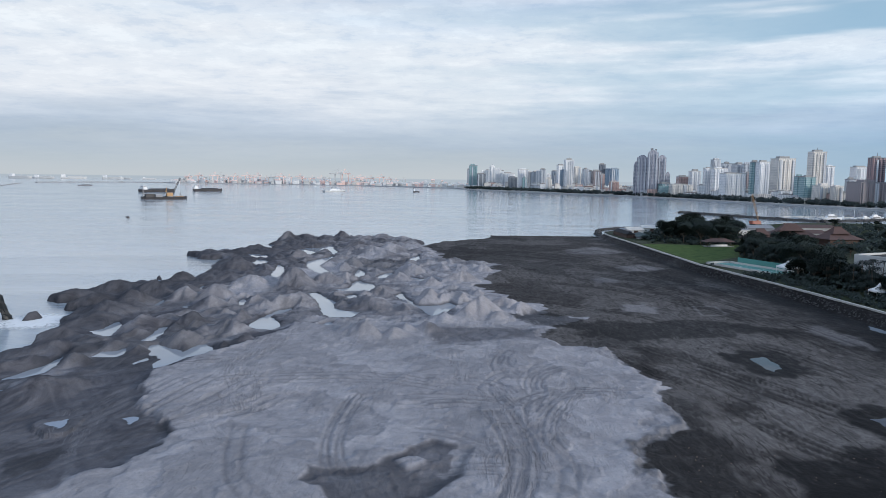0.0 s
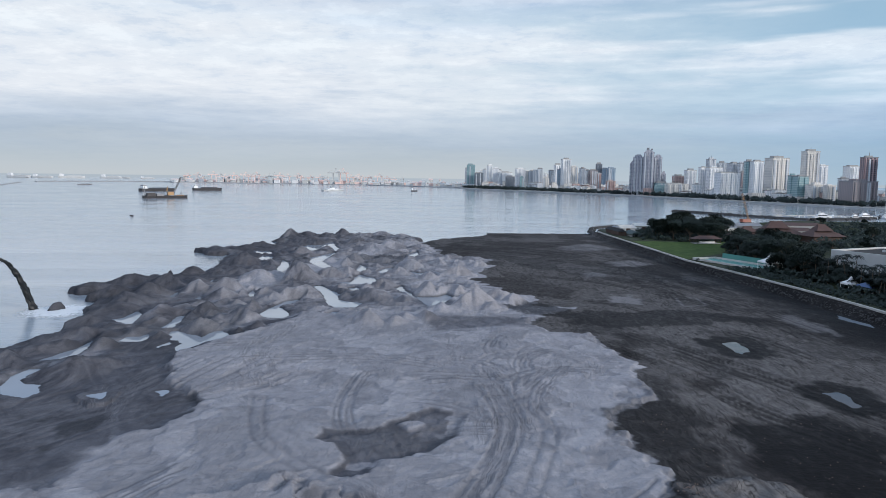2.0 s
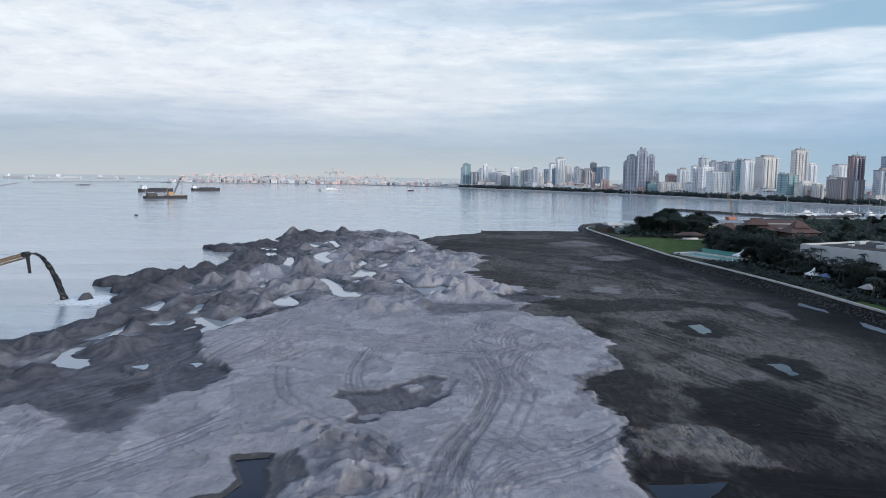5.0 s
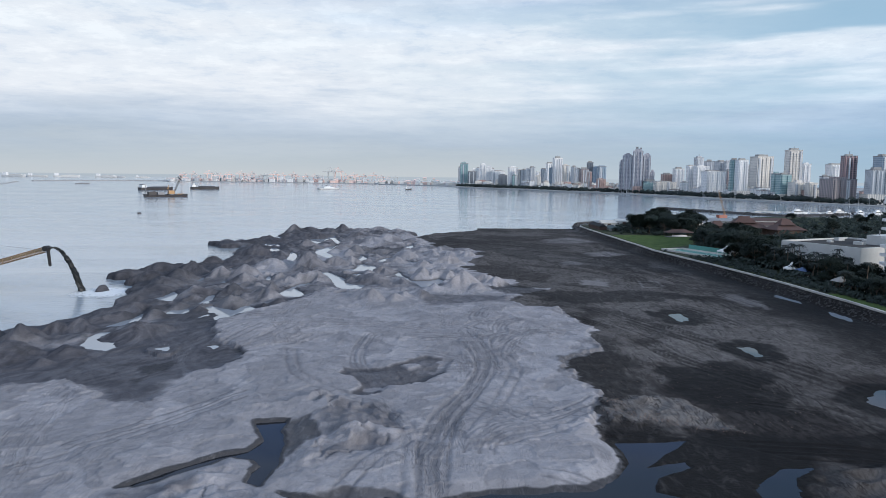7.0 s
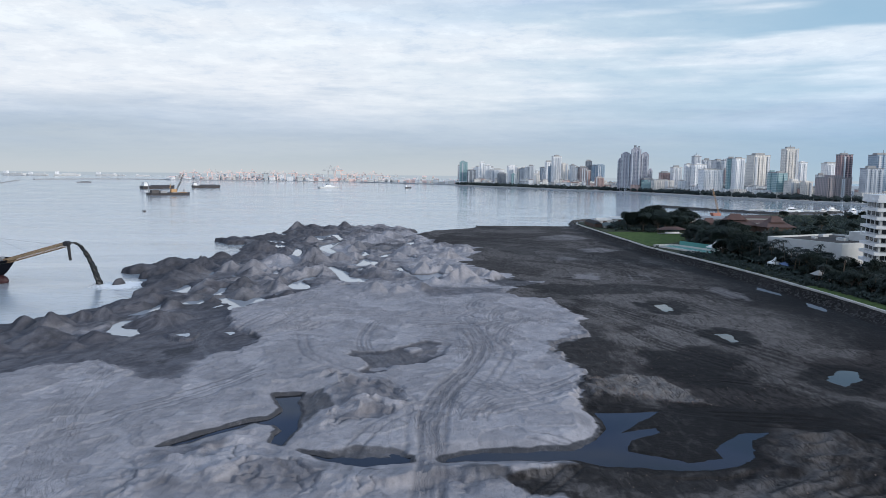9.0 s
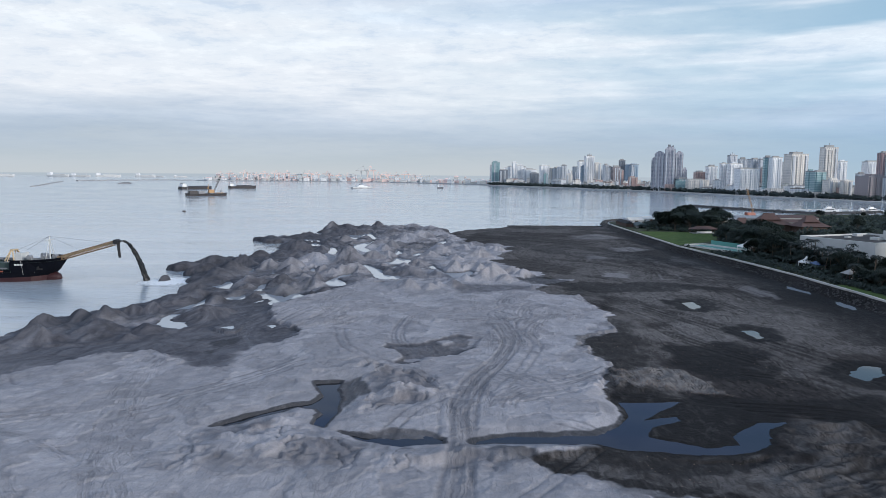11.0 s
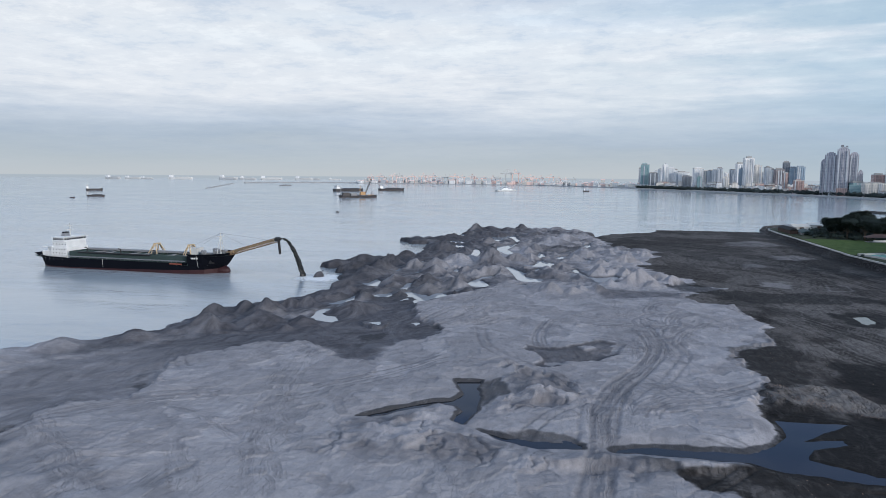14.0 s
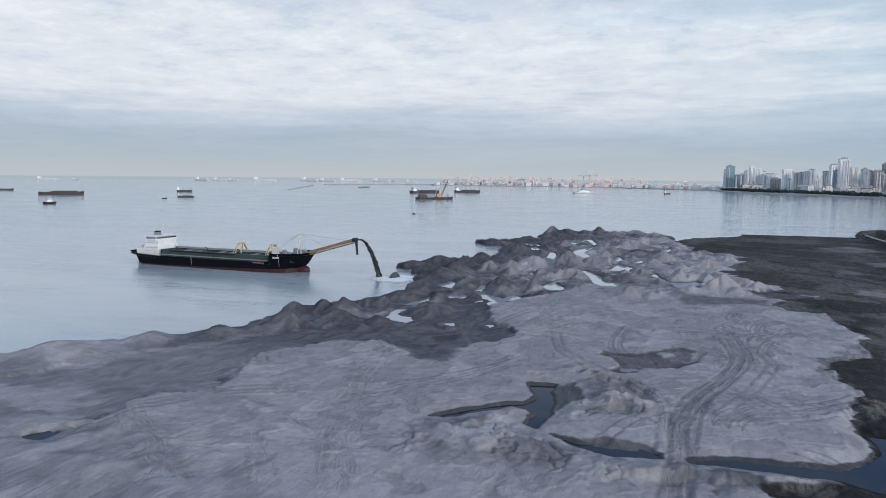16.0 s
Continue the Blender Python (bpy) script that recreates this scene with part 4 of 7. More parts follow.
pond([(-67.1, 138.7), (-71.3, 146.5), (-71.9, 150), (-70.9, 151.2), (-67.7, 148.3), (-63.6, 146.1), (-63.2, 151.4), (-61.2, 152.1), (-58.7, 148.6), (-56.8, 144.8), (-59.1, 142.6), (-62, 137.8), (-63.3, 134.1), (-64.1, 133.2)], 1.2)
pond([(-70.3, 135.3), (-69.1, 139.9), (-67.9, 138.1), (-67.9, 136.4), (-69.3, 134.5)], 1.2)
pond([(-57.7, 173.2), (-57.5, 179.6), (-56.7, 187.4), (-55.9, 193.3), (-52.6, 196.2), (-52.9, 191.1), (-55.1, 184.4), (-51.9, 178.7), (-49.9, 174), (-50.8, 170.5), (-55, 171.4)], 1.2)
pond([(-53, 222.8), (-50.1, 223.2), (-45.5, 214.1), (-42.4, 209.4), (-41, 200.2), (-37.9, 197), (-33.1, 194.9), (-34.1, 189), (-39.4, 187.7), (-42.2, 191.4), (-44.6, 199.8), (-46.3, 207), (-49.8, 213.6)], 1.2)
pond([(-45.6, 234.2), (-42.6, 237.1), (-42.9, 247.4), (-41.7, 253.1), (-37.8, 248.1), (-35.6, 247), (-33.2, 232.1), (-35.7, 233), (-41.2, 231.1)], 1.2)
pond([(-40.2, 219.9), (-38.9, 223.4), (-36.6, 220.4), (-37, 215), (-39.3, 216.9)], 1.2)
pond([(-73.2, 305.4), (-70.1, 316.7), (-65.8, 328.9), (-64.9, 304.6), (-65.7, 296.5), (-56.8, 275.9), (-55.9, 269.4), (-63.1, 278.5), (-69.7, 292)], 1.2)
pond([(-89.6, 353.4), (-86.5, 365.5), (-80.7, 366.5), (-77.8, 382.6), (-68.2, 348.8), (-68.2, 340.9), (-75.7, 361.5), (-78.6, 349.8), (-78.5, 336.7), (-84.8, 351.5)], 1.2)
pond([(-75.7, 257.4), (-79.8, 276.1), (-83.1, 293.9), (-79.7, 288.7), (-75.2, 273.4), (-74.4, 260.6), (-74.7, 256.1)], 1.2)
pond([(-95.8, 296), (-97.8, 312.4), (-94.7, 310.7), (-91, 307), (-89.9, 298.8), (-92.9, 296.4), (-93.9, 292.3)], 1.2)
pond([(-108.6, 334.3), (-99.2, 330.9), (-96, 321.8), (-101, 318.7)], 1.2)
pond([(-112.2, 370.1), (-109.5, 376.9), (-104, 359.6), (-106, 359.2)], 1.2)
pond([(-45.8, 267.6), (-47.3, 284.2), (-43, 276.1), (-41, 265.1), (-43.1, 261.8)], 1.2)
pond([(-36.4, 265.7), (-34.8, 273.9), (-31.6, 276), (-31.7, 266.3), (-35, 261.3)], 1.2)
pond([(-32.2, 318.1), (-25.9, 340.1), (-24.4, 326), (-26.7, 314.5), (-31.1, 311.8)], 1.2)
pond([(-22.8, 266), (-19.2, 261.9), (-17.6, 263.6), (-17.5, 257.7), (-20.4, 257.3)], 1.2)
pond([(-24.5, 221.8), (-22.5, 226.4), (-20.7, 216.9), (-16.4, 206.6), (-11.3, 207.1), (-7.1, 211.4), (-5.2, 206.9), (-7.6, 201.1), (-9.6, 189.2), (-11.3, 190.6), (-15.1, 200.3), (-18.3, 209.2), (-22.5, 216.7)], 1.2)
pond([(-93.4, 233.3), (-92.6, 234.6), (-91.1, 228.6), (-92.3, 229.7)], 1.2)
pond([(-71.9, 208), (-71.8, 212.1), (-69.3, 206.3), (-68.2, 199.9), (-69.8, 201.5)], 1.2)
pond([(-84.8, 196.2), (-84.1, 198.1), (-82.6, 194.7), (-83.8, 194.6)], 1.2)
pond([(-93.7, 198.9), (-95, 208.4), (-92.9, 202.7), (-92.5, 198.1)], 1.2)
pond([(-39.8, 176.4), (-38.5, 179.4), (-37, 179.5), (-37.9, 175.2)], 1.2)
pond([(-83.9, 103.1), (-86.1, 110.7), (-85.9, 115.1), (-83.6, 115.8), (-81.4, 113.8), (-83.8, 110.5), (-83.5, 108.1), (-80.6, 105.7), (-78.4, 106.3), (-76.2, 102.3), (-77.1, 99.8), (-80.9, 100.9)], 1.2)
pond([(-55.3, 102), (-53, 102.8), (-52.8, 99.4)], 1.7, 0.4, 0.3, 0, 0.3)
pond([(-65.3, 99.4), (-63.3, 100.9), (-63, 97.6)], 1.7, 0.4, 0.3, 0, 0.3)
pond([(-93, -1.5), (-93, 2), (-90, 3.6), (-90, 1)], 1.5, 0.6, 0.3, 0.5, 0.3)

wet = np.zeros(X.shape)
windows = []
for pts, level, slope, depth, ring, wander, gentle in PONDS:
    m = 14
    px, py = [p[0] for p in pts], [p[1] for p in pts]
    i0, i1 = np.searchsorted(GX, (min(px) - m, max(px) + m))
    j0, j1 = np.searchsorted(GY, (min(py) - m, max(py) + m))
    sl = (slice(j0, j1), slice(i0, i1))
    k = wander / 2.2
    d = inside(pts, X[sl] + (WX[sl] - X[sl]) * k, Y[sl] + (WY[sl] - Y[sl]) * k)
    # the southern side of a heap pool is trampled flat
    fall = slope * (1 - (1 - gentle) * step(0.5, -3, Y[sl] - min(py) - 0.35 * (max(py) - min(py))))
    bank_h = np.minimum(fall * -d, 0.30 + 0.30 * fbm(X[sl], Y[sl], 3.5, 72) - 0.20 * d) if level > 1.7 and ring else np.where(d < -3, slope * (-d - 3) + fall * 3, fall * -d)
    rim = level + np.where(d > 0, -depth * step(0, 0.8, d), bank_h)
    H[sl] = np.minimum(H[sl], np.maximum(rim, level - depth))
    H[sl] = np.where((d < -0.25) & (d > -2.5), np.maximum(H[sl], level + 0.03), H[sl])
    if ring:
        wet[sl] = np.maximum(wet[sl], 0.95 * step(-ring, -0.72 * ring, d + 0.45 * ring * fbm(X[sl], Y[sl], 5, 71)))
    else:
        wet[sl] = np.maximum(wet[sl], 0.5 * step(-1.0, 0.1, d))
    # pools below the seawall also take the pale water, reflected sky as colour
    windows.append((sl, d, level, MAT_POND if ring and ring != 2.5 else MAT_PALE_POND))
# the shallow dark pan inside the fill, and dark stains on the soil
s_pan = inside([(-21.8, 80.4), (-21.5, 84.4), (-13.2, 86.4), (-12.4, 89), (-10, 92), (-6.3, 96), (-0.2, 93.4), (-2.1, 84.5), (-4.6, 80), (-8.6, 75), (-11.9, 73.5), (-12.4, 69.5), (-15.2, 68),
                (-18, 69), (-16.8, 73.5), (-19.4, 79)], X + 0.35 * (WX - X), Y + 0.35 * (WY - Y))
H -= 0.55 * step(-0.4, 1.2, s_pan)
stain = (0.8 - 0.35 * step(100, 130, Y)) * step(0.12, 0.28, fbm(X * 0.8, Y * 0.6, 30, 81) + 0.5 * fbm(X, Y * 0.7, 6, 82, 5, 0.6)) * (1 - light)
stain *= 1 - 0.35 * step(-3, 3, inside([(44, 39), (51, 43), (60, 45), (78, 40), (85, 10), (60, -10), (36, 8), (39, 20), (43, 32)], WX, WY))
for soak, outline in ((0.95, [(43.3, 94), (59.8, 99.6), (63.2, 89.3), (57.2, 75.1), (47.7, 70.1), (40.9, 77.7)]), (0.9, [(44.3, 53.5), (57.3, 57), (73.4, 60.1), (64.9, 44.3), (54.7, 46.5), (48.5, 44.6), (43.5, 48.2)]),
                      (0.95, [(42.9, 88.6), (51.5, 95.9), (59.2, 94.6), (59.7, 82), (60.4, 74.1), (55.3, 64.4), (51, 68.6), (45.6, 70.2), (41.4, 79.5)]), (0.8, [(23.2, 90), (26.5, 86.1), (27.1, 74.1), (30, 70.1), (30.8, 61.2), (24, 62.4), (24, 71.8), (22.3, 83.1)]), (0.9, [(10.1, 191.9), (20.4, 199.6), (32.2, 182.7), (39, 173.2), (43, 161.6), (34.5, 165.4), (23.3, 173), (15.3, 178.9)]),
                      (0.95, [(42, 94), (53, 98), (61, 92), (60.6, 82), (52, 77.5), (45, 83)]), (0.75, [(23, 97), (35.7, 107), (38, 90), (34.7, 75), (26, 72), (22, 82)]),
                      (0.85, [(23, 59), (34, 57.4), (47.5, 55), (60.6, 52.4), (70, 42), (66, 38), (57, 47), (49, 47), (46, 53), (25, 53)]),
                      (0.8, [(19, 176), (36, 187), (67, 194), (86, 182), (62, 173), (37, 163)]), (1.0, [(20, 28), (25, 40), (23, 55), (50, 55), (49, 40), (42, 28)]),
                      (0.8, [(10, 29.5), (22, 30), (34, 29), (43, 30), (51, 36), (46, 26), (30, 21), (21, 21), (13, 26)]),
                      (0.5, [(24, 62), (26, 100), (36, 118), (40, 110), (30, 92), (36, 76)])):
    stain = np.maximum(stain, soak * step(-1.0, 1.4, inside(outline, WX, WY) + 3.5 * fbm(X, Y, 7, 83) + 1.8 * fbm(X, Y * 0.6, 1.8, 85, 3)))
s_shelf = np.maximum(inside([(-26, 55.4), (-22.7, 57.2), (-20.4, 52.9), (-19.2, 48.1), (-21.4, 46.4), (-22.3, 41.3), (-23.8, 44), (-25.3, 50.1)], X + 0.3 * (WX - X), Y + 0.3 * (WY - Y)), inside([(-16.1, 30.4), (-13.4, 32), (-10.1, 32.8), (-6.2, 32.2), (-4.9, 29.2), (-11.9, 27.1), (-16.3, 28.6)], X + 0.3 * (WX - X), Y + 0.3 * (WY - Y)))
H -= 0.45 * step(-0.3, 1.6, s_shelf)
s_mud = inside([(20, 28), (25, 40), (23, 55), (50, 55), (49, 40), (42, 28)], WX, WY)
H = np.where(H > 1.42, H - np.minimum(0.35, H - 1.42) * step(-3, 3, s_mud), H)
# streaked mud bar inside the largest pool
s_bar = inside([(29.5, 46), (36, 52), (43, 50), (48, 46), (44.5, 42.5), (40.5, 39.2), (38, 36), (37, 33.8), (33, 32.2), (30, 34), (26.8, 35.6), (28, 39.2), (33.2, 42.8), (33.2, 45)], X + 0.25 * (WX - X), Y + 0.25 * (WY - Y))
bar_h = 1.34 + 0.06 * fbm(X * 0.5, Y * 1.5, 6, 86, 4) + 0.03 * fbm(X, Y, 2, 87, 3)
H = np.where(s_bar > -0.5, H + (bar_h - H) * step(-0.5, 0.6, s_bar), H)
stain = np.maximum(stain, 0.2 * step(34, 44, X) * step(62, 48, Y) * (1 - light))
s_lip = inside([(25, 69), (32, 74), (39, 72.5), (44, 64), (50, 55.5), (40, 57.5), (25, 59)], WX, WY)
stain *= 1 - 0.9 * step(-0.6, 0.9, s_lip)
pan_wet = 0.6 * step(0.10, -0.08, fbm(WX, WY, 6, 101, 4)) * step(0.1, 0.9, s_pan) + 0.5 * step(-0.2, 0.3, s_pan) * step(1.1, 0.5, s_pan)
pan_isle = step(-0.4, 0.5, inside([(-11, 87.8), (-9.4, 90.6), (-6.8, 89.5), (-7, 87.8), (-9.5, 86.2)], X + 0.3 * (WX - X), Y + 0.3 * (WY - Y)))
H += 0.35 * pan_isle
wet = np.maximum(wet, 0.42 * pan_wet * (1 - pan_isle))
smear = step(-2, 3, inside([(4, 28), (20, 29), (36, 28), (44, 26), (40, 14), (30, 10), (20, 13), (10, 19), (2, 24)], WX, WY))
smear *= step(0.02, 0.14, fbm(WX * 0.35 + 0.3 * Y, WY * 1.3, 7, 76, 5, 0.6))
wet = np.maximum(wet, 0.8 * smear)
wet = np.maximum(wet, np.maximum(stain, 0.8 * step(-0.3, 0.5, s_shelf + 0.5 * fbm(X, Y, 2.5, 73, 3))))
wet = np.maximum(wet, 0.92 * step(34, 10, 114 - X + 9 * fbm(X * 1.4, Y * 0.5, 16, 84) + 4 * fbm(X, Y, 5, 88, 3)) * (Y > 100) * (s_head < 0))

# sea bed and headland
inland = np.maximum(step(-3.0, 2.5, s_land), step(1.36, 2.1, heap_h) * (Y > 150))
H = -2.2 + (H + 2.2) * inland
wall_top = step(-0.8, 0.8, s_head)
slope_up = step(-4.5, 0.3, s_head)
H = H + (3.55 + 0.12 * fbm(X, Y, 18, 91) - H) * slope_up
wet = np.maximum(wet, (0.15 + 0.3 * step(90, 130, Y)) * step(3.0, 0.5, s_land) * (X < 40) * (1 - step(1.6, 2.6, H)))
wet = np.maximum(wet, 0.42 * step(-84, -108, X + 8 * fbm(X, Y, 18, 75, 4)) * step(-3, 3, s_land) * step(86, 104, Y))
offshore = step(1.3, 1.5, heap_h) * step(6, 0, s_land) * (Y > 90)
wet = np.maximum(wet, 0.4 * offshore)
wet *= 1 - wall_top
edge_soft = 1.3 + 2.4 * step(85, 55, Y)
damp_zone = step(-1, 1, (-s_sand + 0.8 * edge_soft * fbm(X, Y, 9, 96)) / edge_soft) * step(-20, -36, X) * step(230, 190, Y) * step(-1, 3, s_land) * (1 - step(0, 6, s_heap))
shore_damp = step(34, 8, s_land + 6 * fbm(X, Y, 12, 99, 3)) * step(-4, 3, s_heap) * (X < -20) * (Y < 300) * (1 - step(78, 48, Y) * (1 - 0.9 * step(24, 8, s_land + 5 * fbm(X, Y, 12, 99, 3))))
far_damp = 0.45 * step(230, 150, Y) * in_heaps * (X < -60)
damp_zone *= 1 - (0.42 + 0.50 * step(-0.1, 0.3, fbm(WX, WY, 13, 95, 4))) * step(70, 46, Y)
mid = np.clip(np.maximum(np.maximum(damp_zone, shore_damp), np.maximum(far_damp, (0.95 * step(2.6, 1.2, s_pan) + 0.8 * step(1.2, 2.6, s_pan) - 0.75 * step(0.05, 0.15, fbm(WX, WY, 9, 93))) * step(-0.2, 0.6, s_pan))), 0, 1)
# heap feet darken for damp and for the shade low between the piles
foot_damp_shade = in_heaps * (1 - step(1.25, 1.9, H + 0.4 * fbm(X, Y, 5, 98)))
mid = np.maximum(mid, in_heaps * np.clip(0.34 + 0.42 * heap_tone + 0.75 * step(-66, -98, X) - 0.50 * step(-40, -8, X) + 0.5 * fbm(WX, WY, 14, 94, 4), 0, 1))
mid = np.maximum(mid, 0.75 * foot_damp_shade)
mid = np.maximum(mid, 0.75 * step(-2, 3, inside([(-14, 168), (-2, 174), (17, 175), (16, 160), (-8, 153)], WX, WY)))
mid = np.maximum(mid, 0.30 * lobe_tone * light * (1 - in_heaps))
# shade of the churned creases goes into the sand tone
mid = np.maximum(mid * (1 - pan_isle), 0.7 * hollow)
mid = np.maximum(mid, offshore) * (1 - wall_top)
light_c = np.clip(np.maximum(step(-1.1, -0.35, s_sand), np.maximum(step(-0.5, 1.5, s_heap), np.maximum(step(-22, -34, X), step(0.7, 1.1, heap_h)))), 0, 1)
s_lawn = np.maximum(inside([(98, 398), (101, 310), (128, 338), (154, 400)], X, Y), np.where(Y < 178, 3.0 - np.abs(s_head - 3.5), -9))
grass = wall_top * (0.5 + 0.5 * step(-2.0, 2.0, s_lawn))
pale = np.clip(step(-0.02, 0.10, fbm(WX * 1.1, WY * 0.8, 26, 97, 5, 0.58)), 0, 1)
pale = np.maximum(pale * 0.45, step(-0.6, 0.9, inside([(25, 69), (32, 74), (39, 72.5), (44, 64), (47, 56), (40, 57.5), (25, 59)], WX, WY)))
drift = 3.5 * fbm(X, Y * 0.7, 9, 74, 4, 0.6)
for tone, outline in ((0.6, [(42.8, 174.2), (64.8, 185.6), (89.2, 170.6), (95.4, 146.3), (107.6, 123.8), (90.6, 92.2), (76.6, 93.3), (67.8, 103.3), (65.6, 121.3), (49.4, 122.4), (37.1, 106.1), (36.6, 127.1)]), (0.85, [(38.8, 107.6), (52.2, 121.3), (65.7, 117.1), (61.6, 102.7), (50.5, 94.8), (39.3, 96.9)]),
                      (0.7, [(56, 75), (64.3, 78.8), (66.8, 74), (68, 63), (63.1, 70.5), (55.2, 69.7)]), (0.8, [(47.7, 38.5), (53.8, 44.5), (60, 46.4), (64.1, 44.2), (50, 16.6), (38.3, 15.6), (33.1, 20.2), (35, 23.5), (41.8, 26), (46.5, 30.7)]),
                      (0.28, [(-0.9, 339.2), (65.9, 391.9), (73.7, 316.9), (81.1, 239.9), (74, 199.6), (55.5, 215.5), (31.7, 234), (24.5, 258.8), (10.2, 271.9)])):
    pale = np.maximum(pale, tone * step(-2.5, 2.5, inside(outline, WX, WY) + drift))
pale = np.maximum(pale, step(-2, 2, inside([(47, 221), (60, 222), (55, 207), (46, 207)], WX, WY)))


pale = np.clip(pale + 0.25 * step(95, 135, Y) * step(108, 98, X), 0, 1)
pale *= 1 - 0.25 * step(40, 50, X) * step(60, 46, Y)
# dry patches, a wet film's sheen painted pale by the wall and a marked-out square on the dark soil
dry_and_sheen = np.zeros_like(pale)
for tone, edge, outline in ((1.0, 1.2, [(46.5, 214.9), (55.7, 218.5), (58, 210.3), (55.5, 203.6), (49.5, 202.2), (45.8, 206.5)]), (0.9, 2.0, [(46.2, 271.2), (53.1, 277.6), (56.9, 267.3), (47.2, 260.9)]),
                            (0.9, 2.5, [(64.9, 311.7), (78.3, 322.7), (85.2, 310.3), (74.9, 295.6), (65, 297.4)]), (0.8, 4.0, [(53.6, 386.1), (72.7, 403.5), (83.6, 374.4), (65.2, 361.6), (50.5, 364)]),
                            # the sheen of the wet film, as a pale ground tone
                            (0.75, 1.5, [(90.9, 190.5), (96.6, 189.4), (98, 177.2), (95.9, 163.7), (90.4, 169.6), (89.7, 181.7)])):
    spot = tone * step(-edge, edge, inside(outline, WX, WY) + 1.6 * fbm(X, Y * 0.6, 5, 78, 4, 0.6))
    pale, wet, dry_and_sheen = np.maximum(pale, spot), wet * (1 - 0.9 * spot), np.maximum(dry_and_sheen, 0.32 * spot)
chalk = 0.8 * step(0.7, 0.2, np.abs(inside([(68.9, 215.7), (75.7, 216.4), (74.6, 202.2), (66.7, 200.2)], X, Y)))
pale, wet, dry_and_sheen = np.maximum(pale, chalk), wet * (1 - chalk), np.maximum(dry_and_sheen, 0.3 * chalk)


def sheet(name, x, y, z, material, keep=None):
    """A mesh from a grid of heights; keep: which cells."""
    ny, nx = x.shape
    idx = np.arange(nx * ny).reshape(ny, nx)
    quads = np.stack([idx[:-1, :-1], idx[:-1, 1:], idx[1:, 1:], idx[1:, :-1]], -1).reshape(-1, 4)
    co = np.stack([x, y, z], -1).reshape(-1, 3)
    if keep is not None:
        quads = quads[keep.reshape(-1)]
        used, inv = np.unique(quads, return_inverse=True)
        quads, co = inv.reshape(-1, 4), co[used]
    me = bpy.data.meshes.new(name)
    me.vertices.add(len(co))
    me.vertices.foreach_set("co", co.astype(np.float32).ravel())
    me.loops.add(quads.size)
    me.loops.foreach_set("vertex_index", quads.astype(np.int32).ravel())
    me.polygons.add(len(quads))
    me.polygons.foreach_set("loop_start", np.arange(0, quads.size, 4, dtype=np.int32))
    me.polygons.foreach_set("use_smooth", np.ones(len(quads), bool))
    me.update(calc_edges=True)
    me.materials.append(material)
    return new(name, me)


ground = sheet("ground", X, Y, H, MAT_GROUND)
tagged(ground, "pale grey dredged sand fill over dark wet soil, with heaps and tyre ruts", "ground", kind="structure")
for nm, (r, g, b) in (("cover", (np.maximum(light_c, dry_and_sheen), wet, grass)), ("wear", (mid, rut * (0.85 + 0.15 * light_c), pale)), ("comb", (comb_u, comb_s, comb_m))):
    at = ground.data.attributes.new(nm, "FLOAT_COLOR", "POINT")
    at.data.foreach_set("color", np.stack([r, g, b, np.ones_like(r)], -1).astype(np.float32).ravel())

for sl, d, level, fluid in windows:
    low = (H[sl] < level + 0.02) & ((d > -2.0) if fluid is MAT_PALE_POND or level > 1.4 else (d > -0.9))
    cell = low[:-1, :-1] | low[1:, :-1] | low[:-1, 1:] | low[1:, 1:]
    if cell.sum() < 2:
        continue
    pool = sheet("puddle", X[sl], Y[sl], np.full(X[sl].shape, level), fluid, cell)
    tagged(pool, "still shallow puddle of dark water in a sand hollow", "puddle", "puddles on the fill", "structure")

sea_geo = Geo().add([(-9000, -2000, 0), (9000, -2000, 0), (9000, 9000, 0), (-9000, 9000, 0)], [(0, 1, 2, 3)])
sea = tagged(part("water", sea_geo, MAT_SEA), "calm pale grey-blue bay water with faint ripples", "sea", kind="structure")


